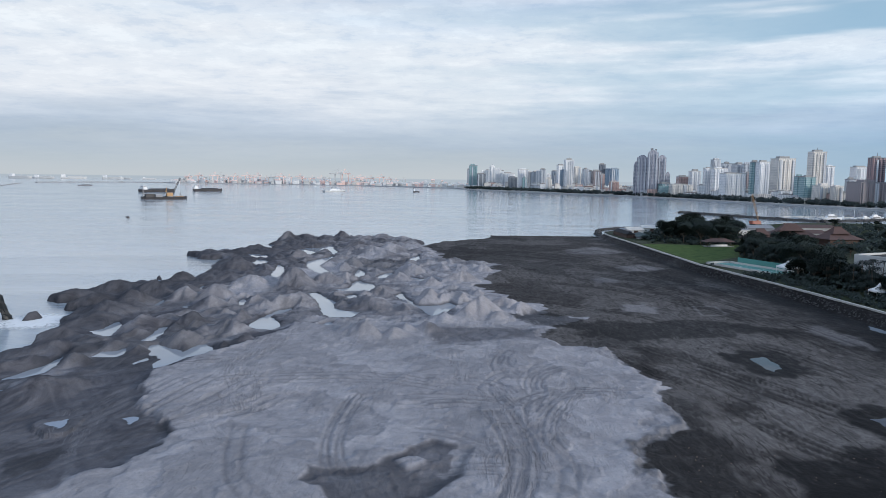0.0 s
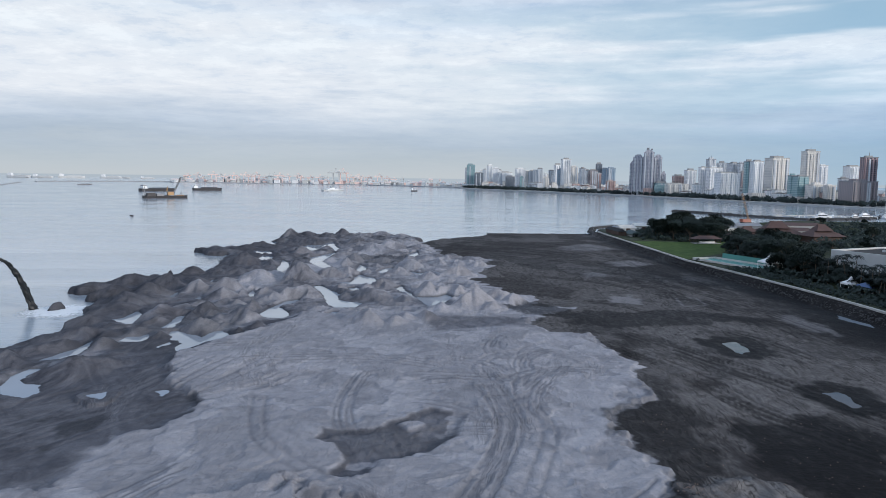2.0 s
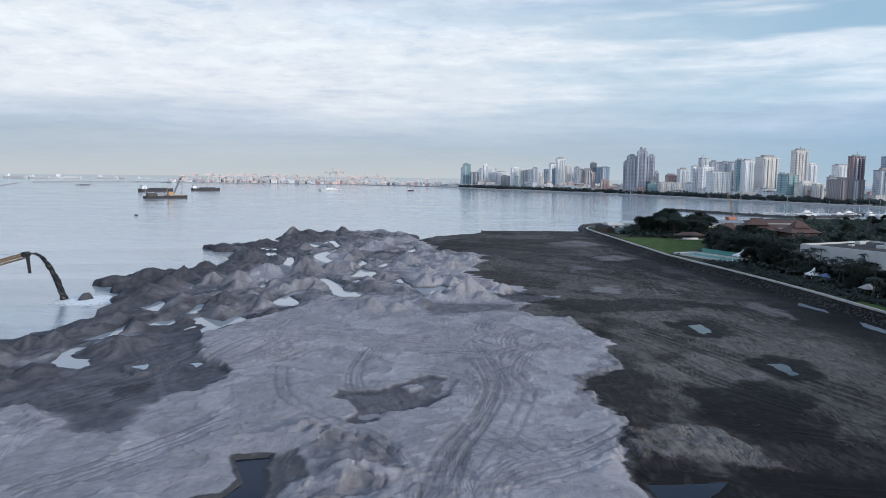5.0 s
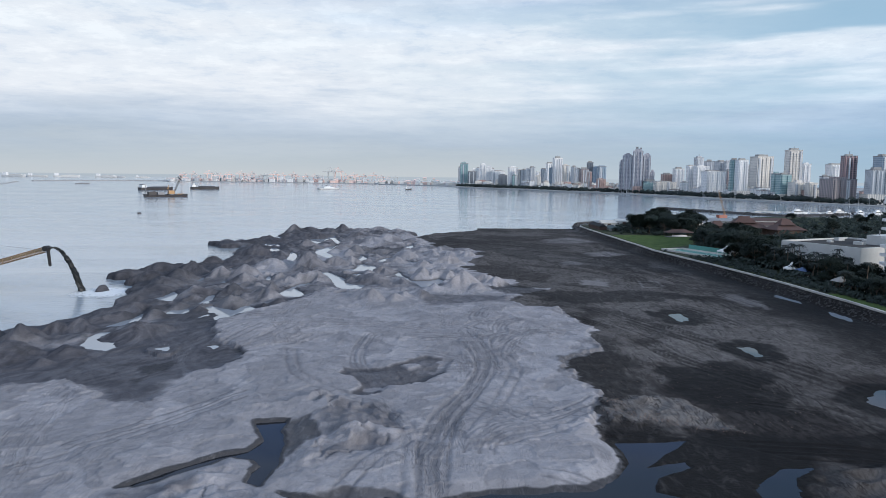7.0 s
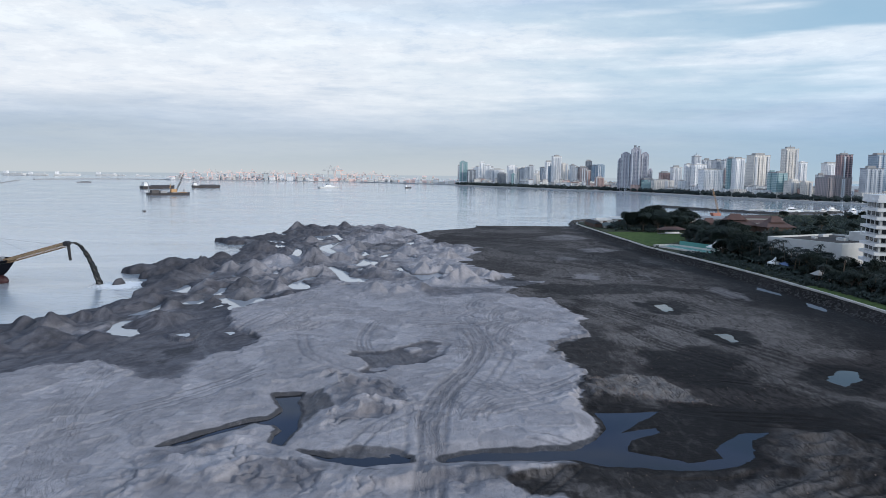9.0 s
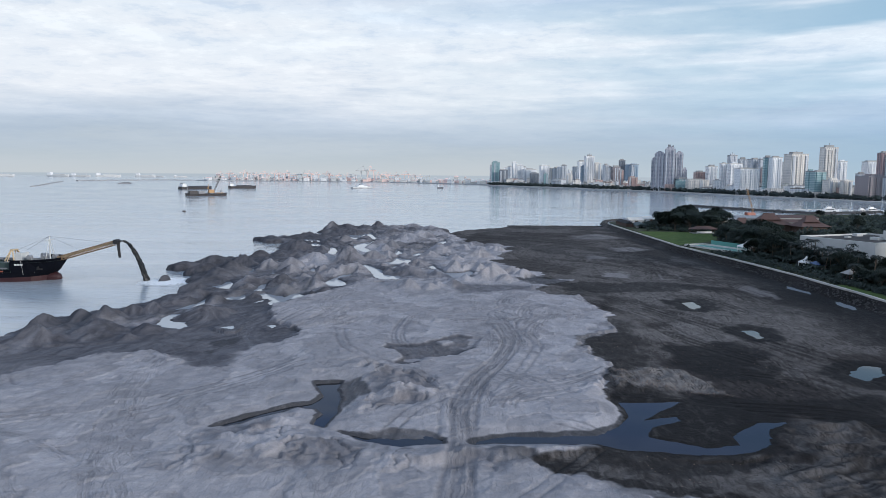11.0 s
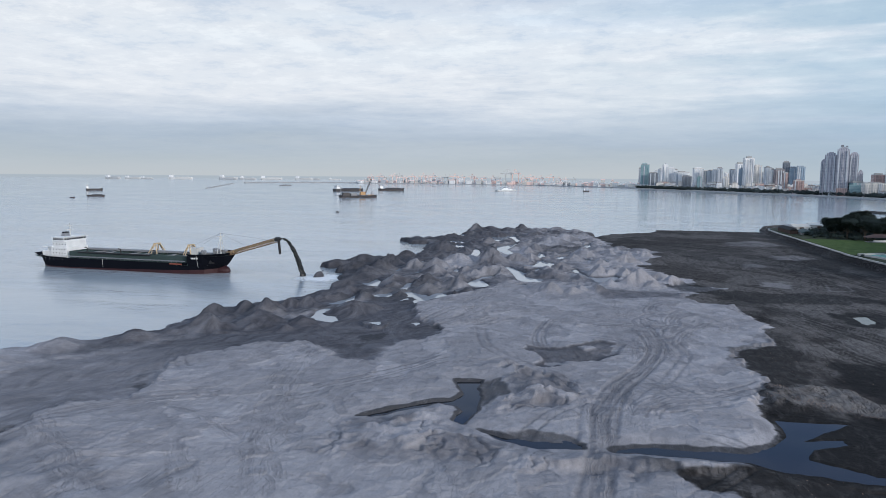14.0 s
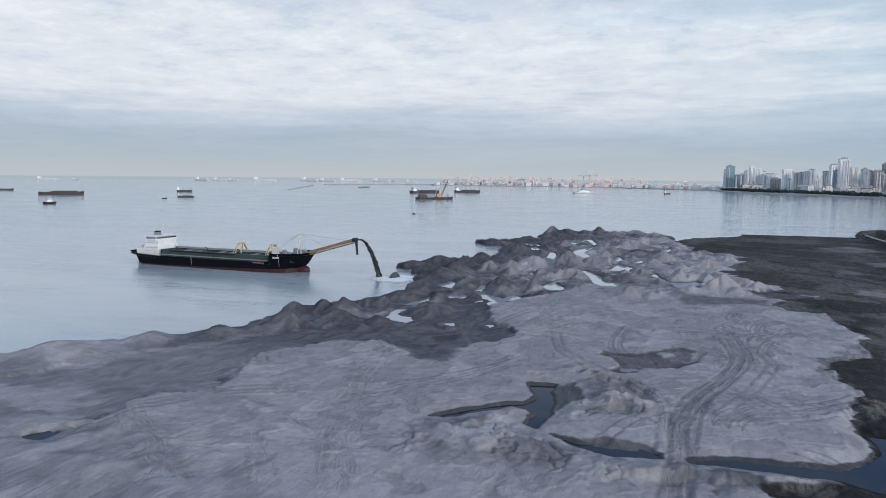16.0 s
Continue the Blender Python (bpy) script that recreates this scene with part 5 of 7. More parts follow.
# ---- sand carrier ----
def sand_carrier():
    ship = root("sand_carrier", pose(-252.4, 180, 0), "long black sand carrier with red waterline and white stern house, afloat", "ship")
    L = 94.0
    stations = []
    for x, hw, hd, zd in ((2.6, 3.6, 7.6, 5.6), (5.0, 6.0, 8.6, 5.2), (11, 9.0, 9.6, 4.7), (24, 10, 10, 4.3), (50, 10, 10, 4.2), (74, 10, 10, 4.3), (80.4, 9.0, 9.9, 4.5),
                          (80.6, 9.0, 10.0, 8.0), (86.5, 7.0, 9.4, 8.1), (90.3, 4.2, 8.2, 8.2), (92.5, 2.0, 6.6, 8.3), (94.2, 0.6, 4.6, 8.3)):
        stations.append((x, hw, hd, zd))
    up, low, deck = Geo(), Geo(), Geo()

    def loft(geo, rows, closed_ends=True):
        n = len(rows[0])
        k = len(geo.v)
        geo.v += [p for row in rows for p in row]
        for i in range(len(rows) - 1):
            for j in range(n - 1):
                geo.f.append((k + i * n + j, k + (i + 1) * n + j, k + (i + 1) * n + j + 1, k + i * n + j + 1))
        if closed_ends:
            geo.f += [tuple(k + j for j in range(n)), tuple(k + (len(rows) - 1) * n + j for j in reversed(range(n)))]

    def rake(x, s):
        """Stem and counter lean: pull the lower hull in at the ends."""
        return x - s * (0.42 * max(0.0, x - 86) + 0.9 * min(0.0, x - 6.5))

    def line(x):
        """Top of the red paint: the ship lies light by the bow."""
        return 0.45 + 0.024 * max(0.0, x - 34)

    loft(up, [[(x, -hd, zd), (rake(x, 0.6), -(hd * 0.35 + hw * 0.65), 3.6), (rake(x, 1), -hw, line(x)), (rake(x, 1), hw, line(x)), (rake(x, 0.6), hd * 0.35 + hw * 0.65, 3.6), (x, hd, zd)]
              for x, hw, hd, zd in stations])
    loft(low, [[(rake(x, 1), -hw * 1.003, line(x) + 0.02), (rake(x, 1.2), -hw * 0.96, -2), (rake(x, 1.2), hw * 0.96, -2), (rake(x, 1), hw * 1.003, line(x) + 0.02)]
               for x, hw, hd, zd in stations])
    loft(deck, [[(x, -hd * 0.985, zd - 1.0), (x, hd * 0.985, zd - 1.0)] for x, hw, hd, zd in stations], False)
    part("hull", up, M["hull"], ship)
    part("boot_topping", low, M["boot"], ship, "dark red antifouling paint")
    part("deck", deck, M["deck"], ship, "worn green deck plating")
    bulb = Geo()
    for i in range(6):
        a, b = i / 6, (i + 1) / 6
        bulb.rod((87.5 + 6.4 * a, 0, 0.7), (87.5 + 6.4 * b, 0, 0.7), 2.6 * math.sqrt(1 - a**2.2), 2.6 * math.sqrt(max(0.0, 1 - b**2.2)), 14)
    part("bulbous_bow", bulb, M["boot"], ship)
    # hopper with coamings and cross beams
    for y in (-7.6, 7.2):
        part("coaming", Geo().box(21, y, 2.9, 79, y + 0.4, 6.9), M["deck"], ship)
    for x in (21, 78.6):
        part("coaming", Geo().box(x, -7.6, 2.9, x + 0.4, 7.6, 6.9), M["deck"], ship)
    for k in range(9):
        x = 26 + k * 6.1
        part("cross_beam", Geo().box(x, -7.2, 6.2, x + 0.7, 7.2, 6.8), M["grey"] if k % 3 else M["deck"], ship)
    load = Geo()
    for i in range(28):
        x = 22 + i * 2.0
        hgt = 6.5 + 0.8 * math.sin(i * 0.9) * 0.5
        load.add([(x, -7, 5.5), (x + 2, -7, 5.5), (x + 2, 0, hgt), (x, 0, hgt), (x + 2, 7, 5.5), (x, 7, 5.5)], [(0, 1, 2, 3), (3, 2, 4, 5)])
    part("cargo_sand", load, M["deck"], ship, "dark wet sand in the hopper")
    part("side_pipe", Geo().rod((22, -9.3, 4.9), (79, -9.3, 5.0), 0.2, n=8), M["grey"], ship)
    part("side_pipe", Geo().rod((26, -8.2, 6.7), (62, -8.2, 6.7), 0.32, n=8), M["black"], ship)
    part("conveyor", Geo().box(24, -1.0, 7.1, 89, 1.0, 7.8), M["grey"], ship)
    for k in range(12):
        part("conveyor_leg", Geo().rod((24 + k * 5.0, 0, 6.0), (24 + k * 5.0, 0, 7.2), 0.18), M["grey"], ship)
    # stiffening posts and rails
    rails = Geo()
    for y in (-9.8, 9.8):
        for k in range(32):
            x = 8 + k * 2.25
            rails.rod((x, y, 3.2), (x, y, 5.2), 0.035, n=4)
        for z in (4.8, 5.2):
            rails.rod((8, y, z), (79, y, z), 0.045, n=4)
    part("railing", rails, M["grey"], ship)
    # stern house
    tiers = ((4.5, 9.5, 5.4, 3.4, 6.3), (6.6, 9.5, 4.6, 6.3, 8.2), (9.5, 18.2, 6.0, 3.4, 8.2), (10.4, 17.8, 5.6, 8.2, 10.6))
    for x0, x1, hb, z0, z1 in tiers:
        soften(part("deckhouse_tier", Geo().box(x0, -hb, z0, x1, hb, z1), M["white"], ship), 0.12)
    part("bridge", Geo().box(11.2, -6.4, 10.6, 17.2, 6.4, 12.3, 0.15), M["white"], ship)
    part("bridge_roof", Geo().box(10.9, -6.8, 12.3, 17.7, 6.8, 12.5), M["white"], ship)
    part("boat_deck", Geo().box(5.6, -6.3, 8.2, 10.6, 6.3, 8.35), M["white"], ship)
    for k in range(9):
        y = -6.0 + k * 1.36
        part("bridge_window", Geo().box(17.0, y, 11.2, 17.24, y + 1.05, 11.95), M["glass"], ship)
    for k in range(5):
        x = 11.7 + k * 1.05
        part("bridge_window", Geo().box(x, -6.42, 11.2, x + 0.7, -6.1, 11.95), M["glass"], ship)
    for zt, hb in ((5.4, 6.0), (7.0, 6.0), (9.2, 5.6)):
        for k in range(5):
            x = 10.9 + k * 1.5
            part("porthole_window", Geo().box(x, -hb - 0.03, zt, x + 0.42, -hb + 0.05, zt + 0.42), M["glass"], ship)
    for y in (-5.6, 5.6):
        rail = Geo()
        for k in range(6):
            rail.rod((5.8 + k * 0.9, y, 8.3), (5.8 + k * 0.9, y, 9.3), 0.04, n=4)
        part("deck_rail", rail.rod((5.8, y, 9.3), (10.3, y, 9.3), 0.05, n=4), M["offwhite"], ship)
    funnel = part("funnel", Geo().box(11.0, -1.5, 12.5, 13.0, 1.5, 13.8, 0.3), M["grey"], ship)
    part("funnel_cap", Geo().box(11.3, -1.2, 13.8, 12.7, 1.2, 14.3), M["hull"], funnel, "sooty black cap")
    mast = part("radar_mast", Geo().rod((14.6, 0, 12.5), (14.6, 0, 18.2), 0.24, 0.12), M["offwhite"], ship)
    part("radar_arm", Geo().box(14.3, -1.7, 15.2, 14.8, 1.7, 15.5), M["offwhite"], mast)
    part("radar_arm", Geo().box(14.3, -1.1, 17.0, 14.8, 1.1, 17.2), M["offwhite"], mast)
    for k in range(3):
        part("vent_pipe", Geo().rod((28 + 17 * k, -5.2, 6.6), (28 + 17 * k, -5.2, 8.2), 0.22, n=6).rod((28 + 17 * k, -5.2, 8.2), (26.8 + 17 * k, -5.2, 8.5), 0.22, n=6), M["black"], ship)
    for y in (-4, 4):
        part("mooring_winch", Geo().rod((1.8, y - 1, 5.0), (1.8, y + 1, 5.0), 0.6, n=10), M["grey"], ship)
    # gantries over the hopper
    for gx, gw in ((59.0, 3.6), (75.5, 3.0)):
        for side in (-1, 1):
            g = Geo()
            g.rod((gx - gw * 0.6, side * 3.0, 6.7), (gx - 0.3, side * 1.3, 10.8), 0.24).rod((gx + gw * 0.6, side * 3.0, 6.7), (gx + 0.3, side * 1.3, 10.8), 0.24)
            g.rod((gx, side * 4.2, 6.7), (gx, side * 1.3, 10.8), 0.2)
            part("gantry_leg", g, M["yellow"], ship)
        part("gantry_beam", Geo().box(gx - 0.6, -1.6, 10.5, gx + 0.6, 1.6, 11.0), M["yellow"], ship)
    part("hopper_house", Geo().box(77.0, -2.4, 6.6, 80.0, 2.4, 9.8, 0.2), M["offwhite"], ship)
    part("side_chute", Geo().box(72.5, -10.4, 3.75, 78.0, -9.9, 4.15), M["orange"], ship, "orange side chute")
    for k in range(3):
        part("name_bar", Geo().box(82.2 + k * 1.0, -9.82 + k * 0.15, 6.1, 82.8 + k * 1.0, -9.3 + k * 0.15, 6.7), M["offwhite"], ship, "pale painted lettering bar")
    # forecastle gear
    for x, y in ((83.5, -3), (86, 3), (88, -1.5), (84, 4.5), (90.5, 1.5)):
        part("windlass", Geo().rod((x, y - 0.9, 8.5), (x, y + 0.9, 8.5), 0.75, n=10).box(x - 0.8, y - 0.5, 7.4, x + 0.8, y + 0.5, 8.4), M["grey"], ship)
    part("foremast", Geo().rod((89.5, 0, 7.2), (89.5, 0, 16.2), 0.28, 0.16).rod((89.5, -3, 7.2), (89.5, 0, 15.4), 0.12).rod((89.5, 3, 7.2), (89.5, 0, 15.4), 0.12).box(89.2, -2.2, 14.6, 89.8, 2.2, 14.9), M["offwhite"], ship)
    tip, foot = Vector((120.0, -8.6, 15.0)), Vector((92.6, 0.6, 7.6))
    boom = part("discharge_boom", Geo().truss(foot, tip, 1.5, 1.5, 14, 0.16), M["boom"], ship, "rust-brown lattice conveyor boom")
    part("belt", Geo().rod(foot + Vector((0, 0, 0.3)), tip + Vector((0, 0, 0.3)), 0.5, 0.45, 6), M["yellow"], boom, "tan belt cover")
    part("boom_head", Geo().rod(tip + Vector((0.2, -1.1, 0.3)), tip + Vector((0.2, 1.1, 0.3)), 0.9, n=10), M["black"], boom)
    part("head_chute", Geo().rod(tip + Vector((0.8, -0.2, 0)), tip + Vector((1.4, -0.4, -5.4)), 0.55, 0.45, 8), M["black"], boom, "hanging black rubber chute")
    stay = Geo()
    for e in (0.45, 0.95):
        stay.rod((89.5, 0, 16.0), foot.lerp(tip, e), 0.06, n=4)
    stay.rod((89.5, 0, 16.0), (78, -4, 10.4), 0.06, n=4).rod((89.5, 0, 16.0), (78, 4, 10.4), 0.06, n=4)
    part("stay_wire", stay, M["grey"], ship)
    for hang in (Geo().rod((87.5, -7.6, 7.4), (87.5, -6.6, 3.2), 0.05, n=4), Geo().rod((40, -10.05, 4.3), (40, -10.05, 1.2), 0.06, n=4), Geo().rod((84.5, -9.6, 7.8), (84.6, -8.6, 2.6), 0.05, n=4)):
        part("hanging_rope", hang, M["offwhite"], ship)
    anchor = Geo().box(88.6, -6.9, 4.4, 89.4, -5.4, 6.2).box(88.0, -6.7, 4.2, 90.0, -5.4, 4.7)
    part("anchor", anchor, M["black"], ship)


sand_carrier()


def slurry_stream():
    g = Geo()
    jr = random.Random(4)
    a, b = Vector((-132.0, 171.6, 15.4)), Vector((-126.2, 180.4, -0.3))
    n, ring = 30, 9
    rows = []
    for k in range(n + 1):
        s = k / n
        c = a.lerp(b, s ** 0.86)
        c.z = 15.4 + 1.2 * math.sin(s * 2.2) * (1 - s) - 15.7 * s * s
        r = 0.42 + 0.75 * s
        rows.append([(c.x + r * jr.uniform(0.65, 1.25) * math.cos(2 * math.pi * i / ring), c.y + r * jr.uniform(0.65, 1.25) * math.sin(2 * math.pi * i / ring),
                      c.z + jr.uniform(-0.35, 0.35)) for i in range(ring)])
    g.v = [p for row in rows for p in row]
    g.f = [(k * ring + i, k * ring + (i + 1) % ring, (k + 1) * ring + (i + 1) % ring, (k + 1) * ring + i) for k in range(n) for i in range(ring)]
    for k in range(90):  # loose spray beside the jet
        s = jr.random()
        c = a.lerp(b, s ** 0.86)
        c.z = 15.4 + 1.2 * math.sin(s * 2.2) * (1 - s) - 15.7 * s * s
        c += Vector((jr.gauss(0, 0.5 + s * 0.7), jr.gauss(0, 0.5 + s * 0.7), jr.gauss(-0.5, 0.6)))
        q = jr.uniform(0.03, 0.09)
        g.add([c + Vector((q, 0, 0)), c + Vector((-q, q, 0)), c + Vector((-q, -q, 0)), c + Vector((0, 0, 1.6 * q))], [(0, 1, 2), (0, 1, 3), (1, 2, 3), (2, 0, 3)])
    tagged(part("slurry_stream", g, M["slurry"]), "black sand slurry pouring from the boom into the shallows", "slurry")


slurry_stream()


def foam_patch():
    m = Nodes("foam_on_water", 0.7)
    p = m.world_pos()
    far = m.n.new("ShaderNodeVectorMath")
    far.operation = "DISTANCE"
    m.l.new(p, far.inputs[0])
    far.inputs[1].default_value = (-117.5, 178.5, 0.05)
    edge = m.math("SUBTRACT", 1.0, m.math("DIVIDE", far.outputs["Value"], 14.0), True)
    web = m.noise(m.scaled(p, (1.0, 0.6, 1.0)), 0.7, 6, 0.65, 1.0)
    m.l.new(m.ramp(m.math("MULTIPLY", m.math("ADD", web, 0.18), m.math("POWER", edge, 0.6)), (0.24, 0.0), (0.46, 0.92)), m.bsdf.inputs["Alpha"])
    mat = m.out(m.mix(web, (0.70, 0.73, 0.76), (0.92, 0.93, 0.94)))
    g = Geo()
    n = 40
    g.v = [(-117.5, 178.5, 0.06)] + [(-117.5 + 14 * math.cos(2 * math.pi * i / n), 178.5 + 14 * math.sin(2 * math.pi * i / n), 0.05) for i in range(n)]
    g.f = [(0, 1 + i, 1 + (i + 1) % n) for i in range(n)]
    tagged(part("foam", g, mat), "thin white foam spreading where the slurry lands", "foam", kind="structure")


foam_patch()


# ---- other vessels ----
def vessel_hull(thing, L, B, D, mat, boot=True):
    rows = []
    for s, w, rise in ((0.0, 0.78, 0.15), (0.06, 0.95, 0.08), (0.2, 1, 0), (0.8, 1, 0), (0.92, 0.8, 0.15), (1.0, 0.18, 0.35)):
        x, h = (s - 0.5) * L, w * B / 2
        rows.append([(x, -h, D * (1 + rise)), (x, -h * 0.92, 0.25), (x, h * 0.92, 0.25), (x, h, D * (1 + rise))])
    g = Geo()
    n = 4
    g.v = [p for row in rows for p in row]
    for i in range(len(rows) - 1):
        for j in range(n):
            g.f.append((i * n + j, (i + 1) * n + j, (i + 1) * n + (j + 1) % n, i * n + (j + 1) % n))
    g.f += [(0, 1, 2, 3), tuple(reversed(range(len(g.v) - 4, len(g.v))))]
    part("hull", g, mat, thing)
    if boot:
        b = Geo().box(-0.47 * L, -0.44 * B, -1.0, 0.44 * L, 0.44 * B, 0.5)
        part("boot_topping", b, M["boot"], thing)


def barge(x0, y0, x1, y1, label, B=16, D=4.0, house=True, load=True, cat="barge", hull="barge"):
    L = math.hypot(x1 - x0, y1 - y0)
    t = root("barge", pose((x0 + x1) / 2, (y0 + y1) / 2, 0, 0, 0, math.degrees(math.atan2(y1 - y0, x1 - x0))), label, cat, "vessels on the bay")
    vessel_hull(t, L, B, D, M[hull])
    if load:
        part("cargo_heap", Geo().hip(-0.25 * L, -0.36 * B, 0.38 * L, 0.36 * B, D, D * 1.5, 0.08), M["barge"], t)
    if house:
        h = part("deckhouse", Geo().box(-0.47 * L, -0.36 * B, D, -0.34 * L, 0.36 * B, D + 5.5, 0.2).box(-0.45 * L, -0.3 * B, D + 5.5, -0.37 * L, 0.3 * B, D + 8.5, 0.2), M["white"], t)
        part("window_band", Geo().box(-0.452 * L, -0.31 * B, D + 6.6, -0.368 * L, 0.31 * B, D + 7.6), M["glass"], h)
        part("mast", Geo().rod((-0.41 * L, 0, D + 8.5), (-0.41 * L, 0, D + 14), 0.3, 0.15), M["offwhite"], t)
        part("bow_mast", Geo().rod((0.43 * L, 0, D), (0.43 * L, 0, D + 5), 0.25, 0.15), M["offwhite"], t)
    return t


barge(-684, 1434, -640, 1500, "dark cargo barge with white stern house, anchored", 18, 5)
barge(-624, 1565, -570, 1600, "dark cargo barge with white stern house, anchored", 17, 5)
barge(-1178, 857, -1122, 907, "loaded rust-dark sand barge with pink end house", 18, 5, False)
barge(-879, 887, -858, 904, "small dark work barge low in the water", 8, 2.2, False)
barge(-1160, 1190, -1136, 1213, "small dark coaster with pale bow", 10, 4, True, False)
barge(-1545, 1036, -1519, 1061, "small dark coaster far out on the bay", 10, 3.5, True, False)
barge(-1090, 640, -1060, 662, "dark cargo barge far out on the bay", 12, 4, True, True)
barge(-1153, 2030, -1124, 2058, "grey fishing vessel far out on the bay", 8, 2.2, False, True, "fishing vessel", "grey")
barge(-857, 828, -850, 831, "tiny dark motor boat on the bay", 3, 1.2, False, False, "boat")
barge(-309, 617, -305, 613, "tiny dark motor boat on the bay", 2, 0.8, False, False, "boat")
barge(-142, 1796, -128, 1808, "small dark launch on the bay", 5, 2.5, True, False, "boat")
ferry = barge(-352, 1690, -312, 1750, "long low white ship with two masts off the port", 11, 3.2, False, False, "ship", "offwhite")
part("deckhouse", Geo().box(-20, -4, 3.2, 18, 4, 5.6, 0.4).box(-14, -3.2, 5.6, 4, 3.2, 7.8, 0.4), M["white"], ferry)
part("funnel", Geo().box(-9, -1.6, 7.8, -5, 1.6, 11, 0.3), M["grey"], ferry)
for mx in (-16, 14):
    part("mast", Geo().rod((mx, 0, 5.6), (mx, 0, 19), 0.45, 0.2), M["offwhite"], ferry)


def tug():
    t = root("tugboat", pose(-823, 593, 0, 0, 0, 35), "small dark tugboat with white wheelhouse", "tugboat", "vessels on the bay")
    vessel_hull(t, 15, 6, 2.2, M["hull"])
    h = part("wheelhouse", Geo().box(-3, -2, 2.2, 3.5, 2, 4.6, 0.2).box(-1, -1.6, 4.6, 2.6, 1.6, 6.8, 0.2), M["white"], t)
    part("window_band", Geo().box(-1.02, -1.5, 5.5, 2.5, 1.5, 6.3), M["glass"], h)
    part("funnel", Geo().rod((-3.6, 0, 2.2), (-3.6, 0, 6.0), 0.7, 0.6, 8), M["orange"], t)
    part("mast", Geo().rod((0, 0, 6.8), (0, 0, 10), 0.12), M["offwhite"], t)


tug()


def crane_barge():
    t = root("crane_barge", pose(-470, 1064, 0, 0, 0, 38), "dark dredging barge with yellow grab crane and deck cabins", "crane barge")
    vessel_hull(t, 66, 20, 3.6, M["barge"])
    part("cabin", Geo().box(-28, -6, 3.6, -16, 6, 8.4, 0.2), M["barge"], t)
    part("cabin", Geo().box(-14, -5, 3.6, -4, 5, 7.4, 0.2), M["grey"], t)
    part("crane_house", Geo().box(3, -4, 4.5, 12, 4, 10.0, 0.4), M["amber"], t, "amber crane house")
    part("slew_ring", Geo().rod((8, 0, 3.6), (8, 0, 4.8), 4.6, n=14), M["grey"], t)
    jib = part("jib", Geo().truss((12, 0, 7), (24, 0, 33), 1.8, 1.8, 9, 0.22), M["barge"], t, "dark lattice jib")
    part("hoist_wire", Geo().rod((24, 0, 33), (24, 0, 9), 0.15, n=4).rod((3, 0, 14), (24, 0, 33), 0.15, n=4), M["grey"], jib)
    part("grab", Geo().box(22.8, -1.5, 6, 25.2, 1.5, 9.4, 0.5), M["grey"], jib)
    part("gallows", Geo().rod((2, -3, 11), (4, 0, 19), 0.35).rod((2, 3, 11), (4, 0, 19), 0.35), M["amber"], t)
    part("spud", Geo().rod((-31, 0, -1), (-31, 0, 18), 0.6, n=8), M["grey"], t)
    part("deck_pipe", Geo().rod((-30, 7, 4.2), (28, 7, 4.2), 0.5, n=8), M["grey"], t)
    for k in range(4):
        part("drum", Geo().rod((17 + k * 3, -5, 4.4), (17 + k * 3, -2, 4.4), 0.9, n=10), M["amber"], t)


crane_barge()


def anchored_ship(x, y, L, group_label):
    t = root("cargo_ship", pose(x, y, 0, 0, 0, random.uniform(-25, 25)), group_label, "ship", "ships at anchor on the horizon")
    vessel_hull(t, L, L * 0.15, L * 0.07, M["offwhite"])
    part("deckhouse", Geo().box(-0.46 * L, -0.06 * L, L * 0.07, -0.3 * L, 0.06 * L, L * 0.17, 0.3), M["white"], t)
    part("cargo_gear", Geo().box(-0.2 * L, -0.05 * L, L * 0.07, 0.34 * L, 0.05 * L, L * 0.1, 0.3).rod((0.05 * L, 0, L * 0.1), (0.05 * L, 0, L * 0.17), 0.9).rod((0.3 * L, 0, L * 0.1), (0.3 * L, 0, L * 0.16), 0.9), M["offwhite"], t)


for fx, fy, fl in ((-3353, 2620, 120), (-3325, 2655, 60), (-3265, 2727, 70), (-2807, 3187, 130), (-2731, 3251, 110), (-2674, 3297, 90), (-2533, 3404, 150), (-2316, 3553, 150),
                   (-2225, 3610, 120), (-2340, 3640, 90), (-2138, 3730, 140), (-1968, 3822, 130), (-1912, 3850, 90), (-1800, 3900, 80)):
    anchored_ship(fx * 1.09, fy * 1.09, fl, "pale cargo ship lying at anchor far off in haze")


# ---- breakwaters, port ----
def boulder(g, c, r, jr):
    pts = []
    for sx, sy, sz in ((-1, -1, -0.6), (1, -1, -0.6), (1, 1, -0.6), (-1, 1, -0.6), (-0.7, -0.7, 0.7), (0.7, -0.7, 0.7), (0.7, 0.7, 0.7), (-0.7, 0.7, 0.7)):
        pts.append((c[0] + r * sx * jr.uniform(0.6, 1.1), c[1] + r * sy * jr.uniform(0.6, 1.1), c[2] + r * sz * jr.uniform(0.6, 1.1)))
    g.add(pts, [(4, 5, 6, 7), (0, 1, 5, 4), (1, 2, 6, 5), (2, 3, 7, 6), (3, 0, 4, 7)])


